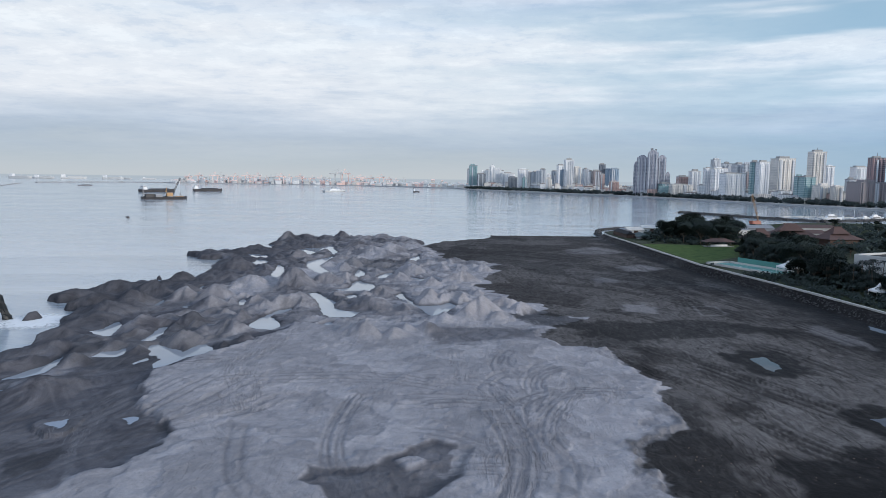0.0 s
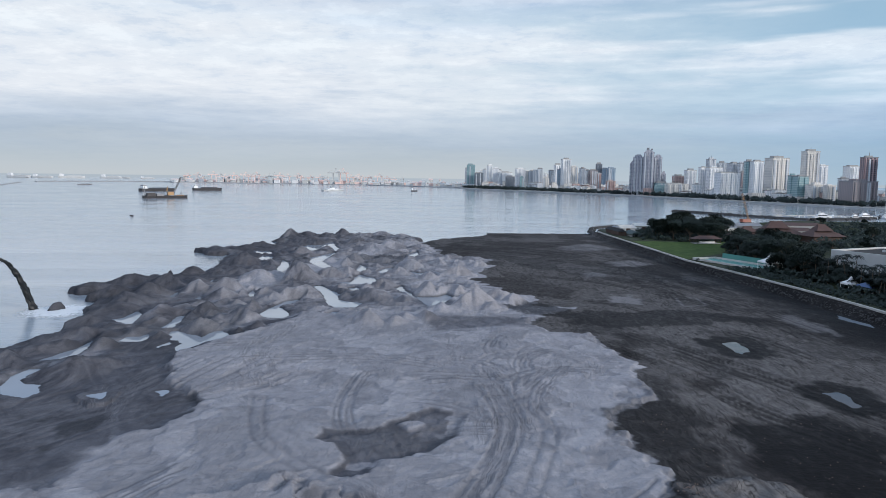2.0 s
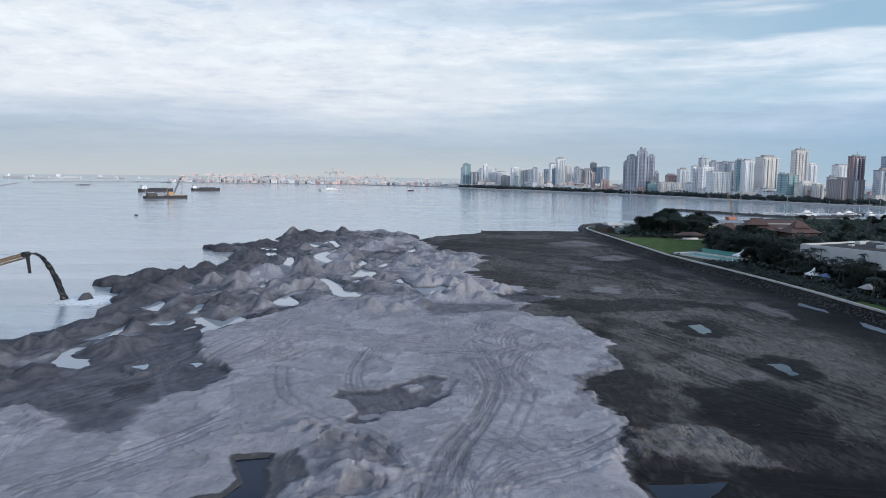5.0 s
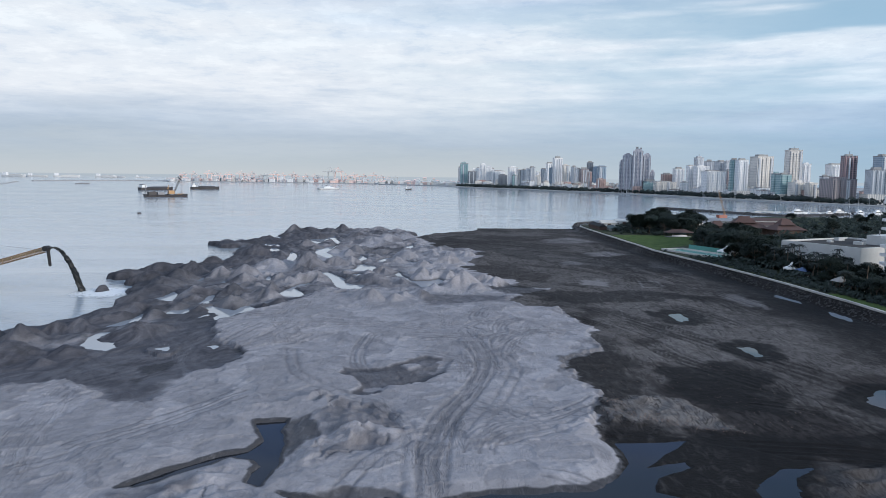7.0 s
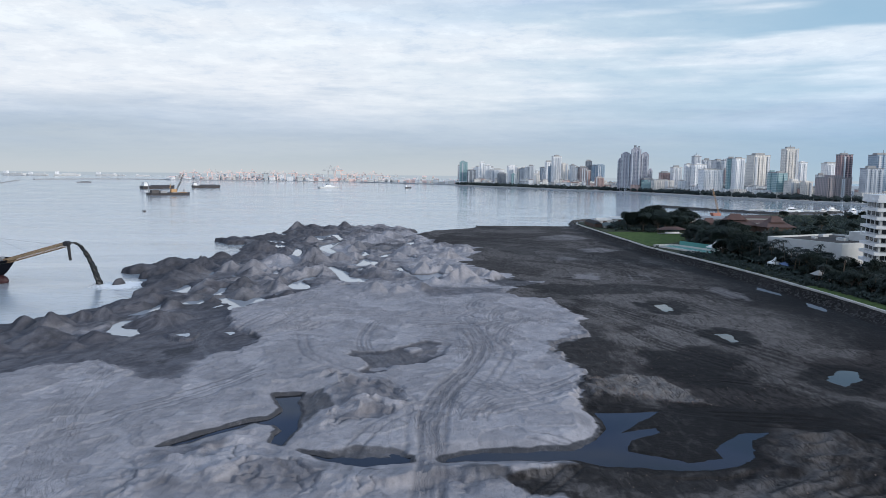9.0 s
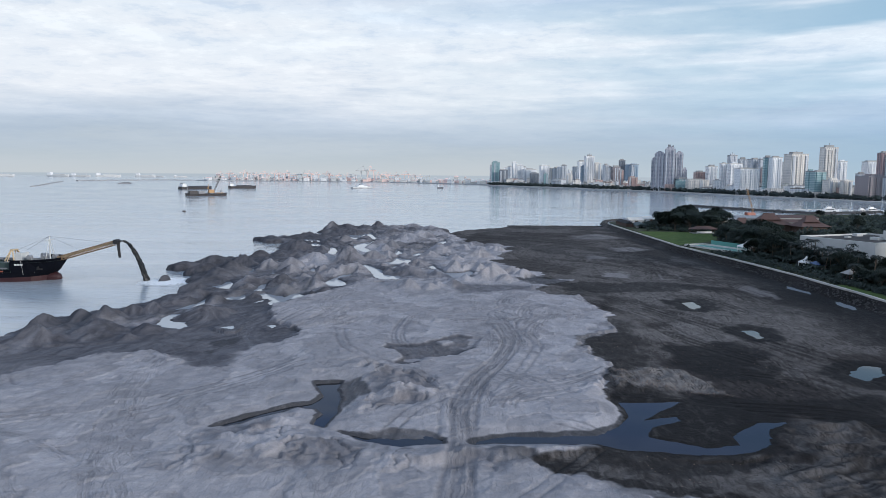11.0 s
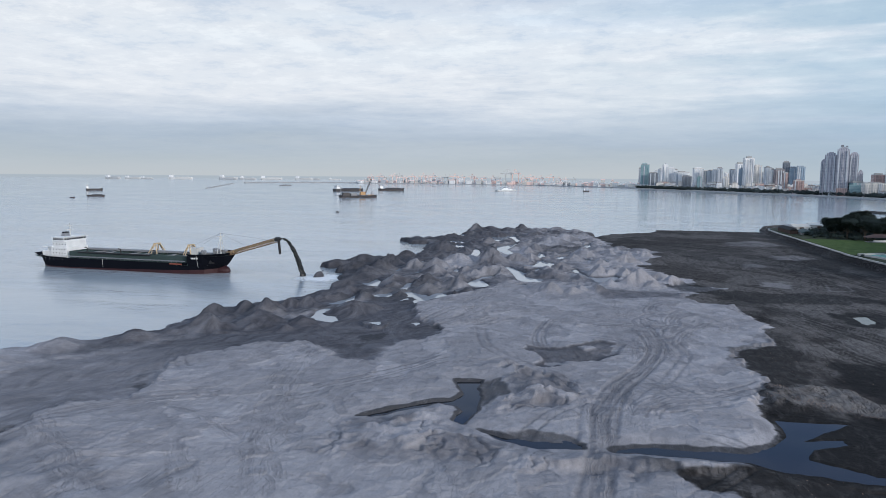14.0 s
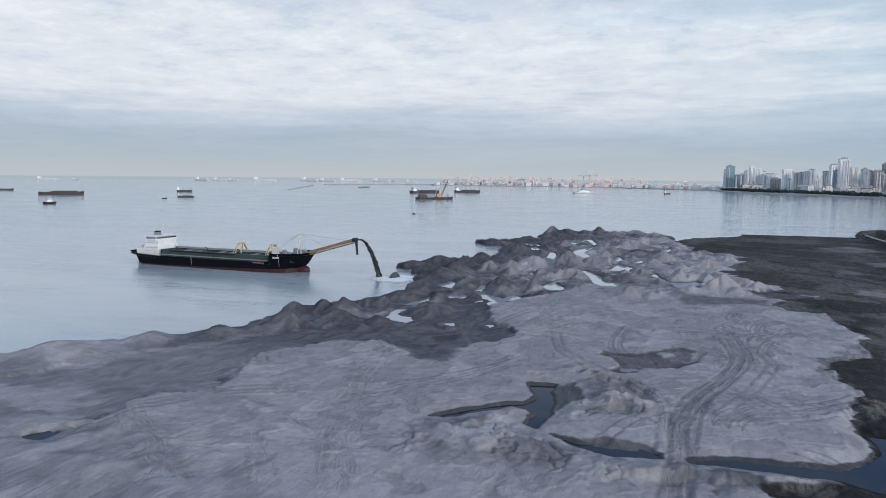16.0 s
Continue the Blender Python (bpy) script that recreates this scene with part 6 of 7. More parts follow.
def rock_mole(name, line, width, top, rock, seed, label, per_m=0.8, stone="rock"):
    """A ridge of dumped rock along a line."""
    jr = random.Random(seed)
    g = Geo()
    for (ax, ay), (bx, by) in zip(line, line[1:]):
        ln = math.hypot(bx - ax, by - ay)
        nx, ny = -(by - ay) / ln, (bx - ax) / ln
        g.add([(ax + nx * width / 2, ay + ny * width / 2, -0.5), (ax - nx * width / 2, ay - ny * width / 2, -0.5), (ax - nx * width / 5, ay - ny * width / 5, top * 0.85), (ax + nx * width / 5, ay + ny * width / 5, top * 0.85),
               (bx + nx * width / 2, by + ny * width / 2, -0.5), (bx - nx * width / 2, by - ny * width / 2, -0.5), (bx - nx * width / 5, by - ny * width / 5, top * 0.85), (bx + nx * width / 5, by + ny * width / 5, top * 0.85)],
              [(3, 2, 6, 7), (0, 3, 7, 4), (2, 1, 5, 6), (0, 1, 2, 3), (4, 7, 6, 5)])
        for k in range(int(ln * per_m)):
            s, w = jr.random(), jr.uniform(-0.5, 0.5)
            boulder(g, (ax + (bx - ax) * s + nx * w * width, ay + (by - ay) * s + ny * w * width, top * max(0.1, 1 - 1.7 * abs(w)) * jr.uniform(0.75, 1.0)), rock * jr.uniform(0.6, 1.2), jr)
    return tagged(part(name, g, M[stone]), label, "breakwater", kind="stuff")


# the two far moles use pale concrete for rock, to paint in haze
rock_mole("breakwater", [(-1092, 1534), (-1508, 2311)], 10, 1.5, 1.1, 3, "long low grey rock breakwater in the bay", 0.25, "concrete")
rock_mole("breakwater", [(-1560, 2480), (-1480, 2700), (-1386, 2860), (-1230, 2860), (-1090, 2830), (-800, 2800)], 18, 3.5, 2.4, 4, "long low grey rock breakwater off the port", 0.1, "concrete")
rock_mole("breakwater", [(262, 872), (276, 840), (300, 790), (330, 738), (352, 712), (420, 745), (480, 800)], 15, 2.6, 1.2, 5, "curved dark rock breakwater of the yacht basin", 0.7)
rock_mole("breakwater", [(91, 470), (92, 505), (101, 548), (124, 574), (172, 584)], 5, 1.7, 0.6, 6, "curved rock jetty arm round a small basin", 1.6)
spit = rock_mole("rock_edge", [(14, 467), (40, 470), (88, 474)], 5, 1.5, 0.6, 8, "low dark rock edging at the end of the soil", 1.5)

port_g = Geo().prism([(-1300, 2900), (-1172, 2760), (-1026, 2850), (-720, 2830), (-411, 2780), (-165, 2560), (-18, 2430), (60, 2300), (500, 3300), (-1300, 3600)], -1, 2.0)
tagged(part("port_ground", port_g, M["cityland"]), "flat grey container port land across the bay", "land", kind="structure")


def quay_crane(x, y, h, mat):
    t = root("quay_crane", pose(x, y, 2.0, 0, 0, random.uniform(-12, 12)), "tall red container crane on the quay, paled by haze", "crane", "port cranes")
    w = h * 0.22
    legs = Geo()
    for sx in (-1, 1):
        for sy in (-1, 1):
            legs.rod((sx * w, sy * w * 0.6, 0), (sx * w * 0.8, sy * w * 0.5, h * 0.68), h * 0.022, n=4)
    part("leg_frame", legs, M[mat], t)
    part("girder", Geo().box(-w * 2.4, -w * 0.3, h * 0.66, w * 1.6, w * 0.3, h * 0.72), M[mat], t)
    part("apex", Geo().rod((-w * 0.6, 0, h * 0.7), (0, 0, h), h * 0.02, n=4).rod((w * 0.6, 0, h * 0.7), (0, 0, h), h * 0.02, n=4).rod((0, 0, h), (-w * 2.3, 0, h * 0.72), h * 0.01, n=4), M[mat], t)
    part("machine_house", Geo().box(w * 0.2, -w * 0.4, h * 0.72, w * 1.3, w * 0.4, h * 0.82), M["offwhite"], t)


prng = random.Random(12)
for cx, hh in ((-1170, 38), (-1131, 42), (-1051, 46), (-1030, 44), (-979, 42), (-926, 46), (-872, 46), (-818, 40), (-796, 44), (-774, 45), (-745, 40), (-707, 44),
               (-540, 66), (-514, 66), (-1090, 34), (-1004, 36), (-900, 36), (-845, 34), (-690, 34), (-585, 36), (-480, 40), (-330, 36), (-300, 32), (-270, 34), (-453, 44), (-430, 38), (-406, 40), (-359, 46), (-610, 38), (-655, 36)):
    quay_crane(cx, 2905 + prng.uniform(-30, 30), hh, "pinkred" if prng.random() < 0.75 else "offwhite")


def port_block(x, y, w, d, h, key, label, cat):
    t = root(cat.replace(" ", "_"), pose(x, y, 2.0), label, cat, "low port buildings")
    part("wall", Geo().box(-w / 2, -d / 2, 0, w / 2, d / 2, h), M[key] if key in M else FACADES[key], t)
    part("roof", Geo().hip(-w / 2 - 1, -d / 2 - 1, w / 2 + 1, d / 2 + 1, h + 0.01, h + min(4, h * 0.3), 0.1), M["offwhite"] if prng.random() < 0.6 else M["pinkred"], t)


for k in range(230):
    s = k / 229
    bx = -1240 + 1290 * s + prng.uniform(-9, 9)
    by = float(np.interp(bx, [-1300, -1172, -1026, -720, -411, -165, -18, 60], [2930, 2800, 2880, 2860, 2815, 2600, 2475, 2400])) + prng.uniform(10, 160)
    kind = prng.random()
    if kind < 0.55:
        port_block(bx, by, prng.uniform(7, 22), prng.uniform(12, 24), prng.uniform(5, 16), prng.choice(["offwhite", "white", "palecon", "white"]), "low pale port warehouse across the bay", "warehouse")
    elif kind < 0.8:
        port_block(bx, by, prng.uniform(10, 26), 10, prng.uniform(6, 12), prng.choice(["pinkred", "pinkred", "offwhite", "pinkred"]), "block of stacked red containers on the quay", "container stack")
    else:
        port_block(bx, by, prng.uniform(8, 16), 10, prng.uniform(14, 28), prng.choice(["W", "C", "G"]), "small pale office block by the port", "office block")


# ---- city ----
CITY_SHORE = [(-27, 2337), (87, 2125), (206, 1966), (277, 1810), (367, 1694), (432, 1542), (473, 1410), (508, 1300), (567, 1169), (610, 1043), (660, 900), (900, 700)]
city_g = Geo().prism(CITY_SHORE + [(2500, 700), (2500, 3400), (300, 3400)], -1, 1.6)
tagged(part("city_ground", city_g, M["cityland"]), "flat built-up shore land across the bay", "land", kind="structure")
strip = Geo()
for (ax, ay), (bx, by) in zip(CITY_SHORE[:-1], CITY_SHORE[1:-1]):
    strip.prism([(ax, ay), (bx, by), (bx + 9, by + 5), (ax + 9, ay + 5)], 1.5, 2.3)
tagged(part("bay_walk", strip, M["palecon"]), "pale concrete sea wall walk along the city shore", "promenade", kind="structure")

NAMES = {"W": "white", "G": "grey", "C": "cream", "T": "teal glass", "B": "blue glass", "D": "dark", "P": "mauve-brown", "M": "mauve-grey", "R": "pink-red", "S": "dark striped unfinished"}
crng = random.Random(31)


def tower(cx, cy, w, top, key):
    d = min(max(w * crng.uniform(0.7, 1.1), 12), 34)
    t = root("high_rise", pose(cx, cy + d / 2, 1.6, 0, 0, crng.uniform(-9, 9)), f"{NAMES[key]} {'high-rise tower' if top > 60 else 'mid-rise block'} in the skyline behind the bay", "building", "city skyline")
    h = top - 1.6
    pod = crng.uniform(8, 16) if top > 48 else 0
    x0, x1, y0, y1 = -w / 2, w / 2, -d / 2, d / 2
    part("tower_wall", Geo().box(x0, y0, 0, x1, y1, h * 0.985), FACADES[key], t)
    # projecting bays give vertical relief
    nb = 2 if w < 22 else 4
    for k in range(nb):
        bx = x0 + w * (k + 0.5) / nb
        bw = w / nb * 0.28
        part("bay", Geo().box(bx - bw, y0 - 1.4, pod, bx + bw, y0 + 0.5, h * crng.uniform(0.93, 0.985)), FACADES[key if crng.random() < 0.7 else "G"], t)
    part("roof", Geo().box(x0 - 0.4, y0 - 0.4, h * 0.985, x1 + 0.4, y1 + 0.4, h * 0.985 + 1.2), M["palecon"] if key in "WCR" else M["grey"], t)
    cw = w * crng.uniform(0.25, 0.42)
    part("plant_room", Geo().box(-cw, -d * 0.25, h * 0.985 + 1.2, cw * crng.uniform(0.5, 1), d * 0.25, h + crng.uniform(2, 4.5), 0.3), FACADES[key] if crng.random() < 0.5 else M["concrete"], t)
    if top > 80:
        part("spire", Geo().rod((0, 0, h), (0, 0, h + crng.uniform(5, 9)), 0.8, 0.3), M["grey"], t)
    if pod:
        part("podium", Geo().box(x0 - w * 0.22, y0 - 5, 0, x1 + w * 0.22, y1 + 3, pod), FACADES[crng.choice("WCG")], t)


for row in ((-2, 2636, 8, 70, "G"), (14, 2401, 27, 81, "T"), (41, 2352, 27, 53, "D"), (66, 2511, 15, 67, "W"), (82, 2478, 17, 81, "W"), (102, 2439, 21, 70, "W"), (133, 2401, 44, 56, "W"),
            (137, 2195, 26, 42, "D"), (180, 2339, 31, 69, "W"), (170, 2152, 13, 41, "T"), (200, 2312, 13, 61, "C"), (211, 2296, 13, 61, "G"), (223, 2279, 14, 64, "W"), (237, 2259, 17, 69, "G")):
    tower(*row)
for row in ((233, 2054, 19, 39, "C"), (288, 2368, 21, 65, "G"), (304, 2330, 25, 84, "W"), (289, 2146, 23, 66, "B"), (300, 2118, 26, 97, "W"), (319, 2077, 19, 74, "C"), (366, 2214, 18, 71, "G"),
            (351, 2039, 12, 62, "W"), (365, 2022, 24, 63, "P"), (407, 2161, 19, 85, "D"), (349, 1847, 10, 53, "R"), (422, 2143, 17, 71, "B"), (437, 2122, 22, 72, "B"), (374, 1815, 22, 34, "R")):
    tower(*row)
for row in ((456, 1635, 26, 31, "T"), (476, 1578, 46, 30, "C"),
            (518, 1705, 27, 49, "R"), (530, 1660, 22, 62, "W"), (496, 1510, 14, 30, "W"), (543, 1612, 17, 69, "W"), (594, 1713, 18, 91, "G"), (556, 1576, 29, 68, "W"), (607, 1675, 20, 81, "G")):
    tower(*row)
for row in ((620, 1630, 23, 80, "G"), (627, 1607, 17, 79, "G"), (527, 1409, 40, 55, "W"), (584, 1489, 12, 56, "P"), (544, 1358, 13, 77, "T"), (553, 1340, 19, 77, "W"), (658, 1547, 16, 72, "C"),
            (622, 1406, 35, 86, "C"), (587, 1266, 12, 50, "T"), (594, 1248, 21, 49, "T"), (650, 1332, 25, 97, "C"), (713, 1413, 15, 72, "W"), (608, 1216, 27, 34, "C"), (617, 1194, 15, 33, "C")):
    tower(*row)
for row in ((678, 1269, 13, 46, "G"), (737, 1344, 24, 70, "W"), (691, 1213, 22, 83, "S"), (636, 1131, 43, 41, "P"), (678, 1099, 26, 57, "G"), (742, 1179, 36, 82, "B"), (780, 1120, 30, 60, "C"), (820, 1010, 34, 74, "W")):
    tower(*row)


def tower_complex():
    """The tallest cluster: five joined slabs, stepped to a peak in the middle."""
    t = root("high_rise_complex", pose(427, 1668, 1.6, 0, 0, -14), "tall mauve-grey stepped residential towers joined in one cluster", "building", "city skyline")
    for x0, x1, y0, y1, h in ((-40, -28, 5, 26, 76), (-33, -9, 0, 28, 91), (-9, 15, -9, 24, 102), (15, 33, -3, 26, 91), (33, 43, 5, 22, 52)):
        w = x1 - x0
        slab = part("tower_wall", Geo().box(x0, y0, 0, x1, y1, h), FACADES["M"], t)
        for k in range(3):
            bx = x0 + w * (0.18 + 0.32 * k)
            part("pier", Geo().box(bx - w * 0.06, y0 - 1.6, 0, bx + w * 0.06, y0, h - 3 - 5 * (k % 2)), FACADES["M" if k % 2 else "G"], slab)
        part("setback", Geo().box(x0 + w * 0.15, y0 + 3, h, x1 - w * 0.15, y1 - 3, h + 3.5).box(x0 + w * 0.3, y0 + 5, h + 3.5, x1 - w * 0.3, y1 - 5, h + 5.5), FACADES["M"], slab)
    part("crown", Geo().box(-3, -4, 107, 3, 4, 112).box(7, -2, 107, 11, 3, 110), M["grey"], t)
    part("podium", Geo().box(-22, -16, 0, 46, 30, 13), FACADES["G"], t)
    part("annex", Geo().box(-7, -26, 0, 14, -16.2, 17), FACADES["R"], t)
    part("annex", Geo().box(18, -30, 0, 62, -16.2, 25), FACADES["T"], t)


tower_complex()
# slim pale towers in the far part of the skyline
for k in range(60):
    s = crng.random()
    cx = 20 + 430 * s + crng.uniform(-14, 14)
    tower(cx, 2640 - 1.05 * cx + crng.uniform(20, 240), crng.uniform(8, 15), crng.uniform(34, 66), crng.choice("WWWWCG"))
# low city fabric between the towers
for k in range(260):
    s = k / 259
    px = float(np.interp(s, np.linspace(0, 1, 10), [p[0] for p in CITY_SHORE[:10]])) + crng.uniform(30, 190)
    py = float(np.interp(s, np.linspace(0, 1, 10), [p[1] for p in CITY_SHORE[:10]])) + crng.uniform(60, 150)
    w, hgt = crng.uniform(9, 26), crng.uniform(7, 24)
    t = root("low_building", pose(px, py, 1.6, 0, 0, crng.uniform(-20, 20)), "low pale city building behind the shore trees", "building", "low city blocks")
    part("wall", Geo().box(-w / 2, -6, 0, w / 2, 6, hgt), FACADES[crng.choice("WWWWCCGR")], t)
    part("roof", Geo().box(-w / 2 - 0.3, -6.3, hgt, w / 2 + 0.3, 6.3, hgt + 0.8), M[crng.choice(["palecon", "tile", "grey"])], t)
    part("roof_house", Geo().box(-w * 0.2, -3, hgt + 0.8, w * 0.1, 3, hgt + 3.2), M["palecon"], t)


# ---- vegetation ----
def leaf_cloud(g, centre, radius, count, size, jr, flat=0.8):
    for _ in range(count):
        u = Vector((jr.gauss(0, 1), jr.gauss(0, 1), jr.gauss(0, 1))).normalized() * radius * (jr.random() ** 0.4)
        c = Vector(centre) + Vector((u.x, u.y, u.z * flat))
        a = Vector((jr.gauss(0, 1), jr.gauss(0, 1), jr.gauss(0, 0.6))).normalized()
        b = a.orthogonal().normalized() * size * jr.uniform(0.5, 1.0)
        a = a * size * jr.uniform(0.6, 1.2)
        g.add([c - a, c + b, c + a, c - b], [(0, 1, 2, 3)])


def broadleaf(seed, height, spread):
    jr = random.Random(seed)
    t = root("tree", pose(0, 0, -50), "dark green broadleaf tree with an uneven leafy crown", "tree", "headland trees")
    trunk, crown = Geo(), Geo()
    trunk.rod((0, 0, -0.4), (0.2, 0.1, height * 0.42), 0.34, 0.22, 7)
    for k in range(7):
        a = k * 2.4 + jr.uniform(-0.4, 0.4)
        reach = spread * jr.uniform(0.35, 0.85)
        z0, z1 = height * jr.uniform(0.28, 0.45), height * jr.uniform(0.55, 0.9)
        end = (reach * math.cos(a), reach * math.sin(a), z1)
        trunk.rod((0.15, 0.1, z0), end, 0.16, 0.05, 5)
        leaf_cloud(crown, end, spread * jr.uniform(0.32, 0.55), 210, 0.33, jr, 0.7)
    leaf_cloud(crown, (0, 0, height * 0.82), spread * 0.55, 320, 0.33, jr, 0.7)
    part("trunk", trunk, M["trunk"], t)
    part("crown", crown, MAT_LEAF, t)
    return t


def palm(seed, height):
    jr = random.Random(seed)
    t = root("palm_tree", pose(0, 0, -50), "tall coconut palm with a ragged crown of fronds", "palm tree", "headland palms")
    trunk, crown = Geo(), Geo()
    lean = Vector((jr.uniform(-0.8, 0.8), jr.uniform(-0.8, 0.8), 0))
    pts = [Vector((0, 0, -0.4)).lerp(Vector((0, 0, height)), s / 5) + lean * (s / 5) ** 2 for s in range(6)]
    for k in range(5):
        trunk.rod(pts[k], pts[k + 1], 0.24 - 0.022 * k, 0.22 - 0.022 * k, 6)
    top = pts[-1]
    for k in range(17):
        a = k * 2.399 + jr.uniform(-0.2, 0.2)
        lift, ln = jr.uniform(-0.5, 0.9), jr.uniform(2.7, 3.7)
        out = Vector((math.cos(a), math.sin(a), 0))
        side = Vector((-math.sin(a), math.cos(a), 0))
        prev = top
        for q in range(1, 8):
            s = q / 7
            cur = top + out * ln * s + Vector((0, 0, lift * ln * s * 0.6 - 0.55 * ln * s * s))
            w = 0.75 * math.sin(math.pi * min(0.95, s * 0.9 + 0.08))
            for sg in (-1, 1):
                crown.add([prev, cur, cur + side * sg * w + Vector((0, 0, -0.35 * w)) + out * 0.25], [(0, 1, 2)])
            prev = cur
    part("trunk", trunk, M["trunk"], t)
    part("fronds", crown, MAT_PALM, t)
    return t


TREES = [broadleaf(k, h, s) for k, (h, s) in enumerate(((10, 4.6), (8.5, 4.2), (12, 5.4), (9.2, 5.0), (7.2, 3.6)))]
PALMS = [palm(40 + k, h) for k, h in enumerate((9.5, 11.5, 8.2, 12.5))]
vrng = random.Random(77)
GROUND_Z = 3.5


def crowd(pts, count, makers, gap, scale=(0.8, 1.15), keep_out=()):
    """Scatter trees over a plot, apart from one another."""
    xs, ys = [p[0] for p in pts], [p[1] for p in pts]
    placed, tries = [], 0
    while len(placed) < count and tries < count * 40:
        tries += 1
        x, y = vrng.uniform(min(xs), max(xs)), vrng.uniform(min(ys), max(ys))
        if inside(pts, np.array([x]), np.array([y]))[0] < 0:
            continue
        if any((x - a) ** 2 + (y - b) ** 2 < gap * gap for a, b in placed):
            continue
        if any(x0 < x < x1 and y0 < y < y1 for x0, y0, x1, y1 in keep_out):
            continue
        placed.append((x, y))
        s = vrng.uniform(*scale)
        copy_thing(vrng.choice(makers), pose(x, y, GROUND_Z, 0, 0, vrng.uniform(0, 360)) @ Matrix.Diagonal((s, s, s, 1)))


OUT = [(145, 228, 215, 300), (156, 386, 215, 432), (150, 180, 240, 226), (103, 276, 129, 338), (205, 440, 255, 470)]
crowd([(126, 300), (121, 268), (126, 250), (134, 244), (141, 272), (146, 300), (160, 315), (170, 372), (150, 378), (133, 340)], 66, TREES, 4.6, (0.8, 1.1), OUT)
crowd([(117, 408), (128, 400), (152, 402), (168, 436), (180, 480), (160, 500), (138, 480), (122, 450)], 52, TREES, 5.6, (0.85, 1.25), OUT)
crowd([(176, 318), (230, 330), (300, 400), (420, 520), (470, 640), (330, 600), (250, 540), (216, 470), (222, 420), (190, 372)], 42, TREES, 12, (0.55, 0.85), OUT)
crowd([(129, 215), (128, 180), (128, 150), (150, 150), (152, 178), (152, 226)], 60, TREES, 3.4, (0.5, 0.85), OUT)
crowd([(133, 150), (134, 100), (165, 100), (165, 178), (148, 178)], 26, TREES, 5.0, (0.6, 0.95), OUT)
crowd([(124, 262), (126, 240), (131, 205), (146, 205), (150, 228), (143, 262), (136, 262)], 48, TREES, 3.4, (0.42, 0.64), OUT)
crowd([(126, 250), (131, 205), (146, 205), (150, 226), (144, 256)], 42, PALMS, 2.8, (0.55, 0.85), OUT)
crowd([(128, 205), (128, 130), (134, 130), (136, 205)], 10, PALMS, 5.0, (0.7, 0.95), OUT)
crowd([(129, 336), (146, 330), (150, 345), (134, 352)], 6, TREES, 4.0, (0.5, 0.7))
for ob in TREES + PALMS:
    ob.matrix_basis = pose(vrng.uniform(300, 420), vrng.uniform(470, 560), GROUND_Z)


def undergrowth():
    jr = random.Random(21)
    g = Geo()
    for pts, count in (([(121, 300), (119, 262), (124, 238), (138, 222), (146, 262), (146, 300), (160, 315), (185, 350), (222, 420), (216, 380), (170, 384), (150, 378), (133, 345)], 560),
                       ([(104, 405), (122, 398), (152, 402), (168, 436), (190, 490), (160, 505), (130, 490), (108, 450)], 330), ([(176, 318), (230, 330), (300, 400), (420, 520), (470, 640), (330, 610), (250, 545), (216, 470), (222, 420)], 900),
                       ([(127, 226), (127, 130), (150, 130), (150, 226)], 300)):
        xs, ys = [p[0] for p in pts], [p[1] for p in pts]
        done = 0
        while done < count:
            x, y = jr.uniform(min(xs), max(xs)), jr.uniform(min(ys), max(ys))
            if inside(pts, np.array([x]), np.array([y]))[0] < 0 or any(x0 < x < x1 and y0 < y < y1 for x0, y0, x1, y1 in OUT):
                continue
            done += 1
            r = jr.uniform(1.2, 2.4)
            leaf_cloud(g, (x, y, GROUND_Z + r * 0.7), r, 16, 0.8, jr, 0.8)
    for _ in range(420):  # hedge behind the parapet
        y = jr.uniform(120, 300)
        x = float(np.interp(y, [0, 130, 160, 192, 226, 266, 303], [121, 120, 119, 116.5, 112.5, 106, 99.5])) + jr.uniform(2.5 if y > 180 else 6, 12)
        if any(x0 < x < x1 and y0 < y < y1 for x0, y0, x1, y1 in OUT):
            continue
        r = jr.uniform(0.7, 1.5)
        leaf_cloud(g, (x, y, GROUND_Z + r * 0.6), r, 16, 0.5, jr, 0.8)
    for _ in range(620):  # far woodland
        s, w = jr.random(), jr.uniform(-1, 1)
        x, y = 196 + 250 * s + 18 * w, 345 + 250 * s - 34 * w + 20 * math.sin(9 * s)
        if any(x0 < x < x1 and y0 < y < y1 for x0, y0, x1, y1 in OUT):
            continue
        r = jr.uniform(2.2, 3.8)
        leaf_cloud(g, (x, y, GROUND_Z + jr.uniform(1.5, 4.5)), r, 22, 1.0, jr, 0.8)
    tagged(part("undergrowth", g, MAT_LEAF), "dense dark shrubs filling the ground between trees", "shrubs", kind="stuff")


undergrowth()


def far_trees():
    jr = random.Random(9)
    g = Geo()
    for (ax, ay), (bx, by) in zip(CITY_SHORE[:10], CITY_SHORE[1:11]):
        ln = math.hypot(bx - ax, by - ay)
        for k in range(int(ln / 1.6)):
            s = jr.random()
            x, y = ax + (bx - ax) * s + jr.uniform(12, 50), ay + (by - ay) * s + jr.uniform(6, 30)
            r = jr.uniform(3.0, 5.2)
            leaf_cloud(g, (x, y, 2.2 + r * jr.uniform(0.6, 1.6)), r, 30, 1.9, jr, 0.8)
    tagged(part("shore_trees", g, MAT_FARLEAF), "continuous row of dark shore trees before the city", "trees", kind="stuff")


far_trees()


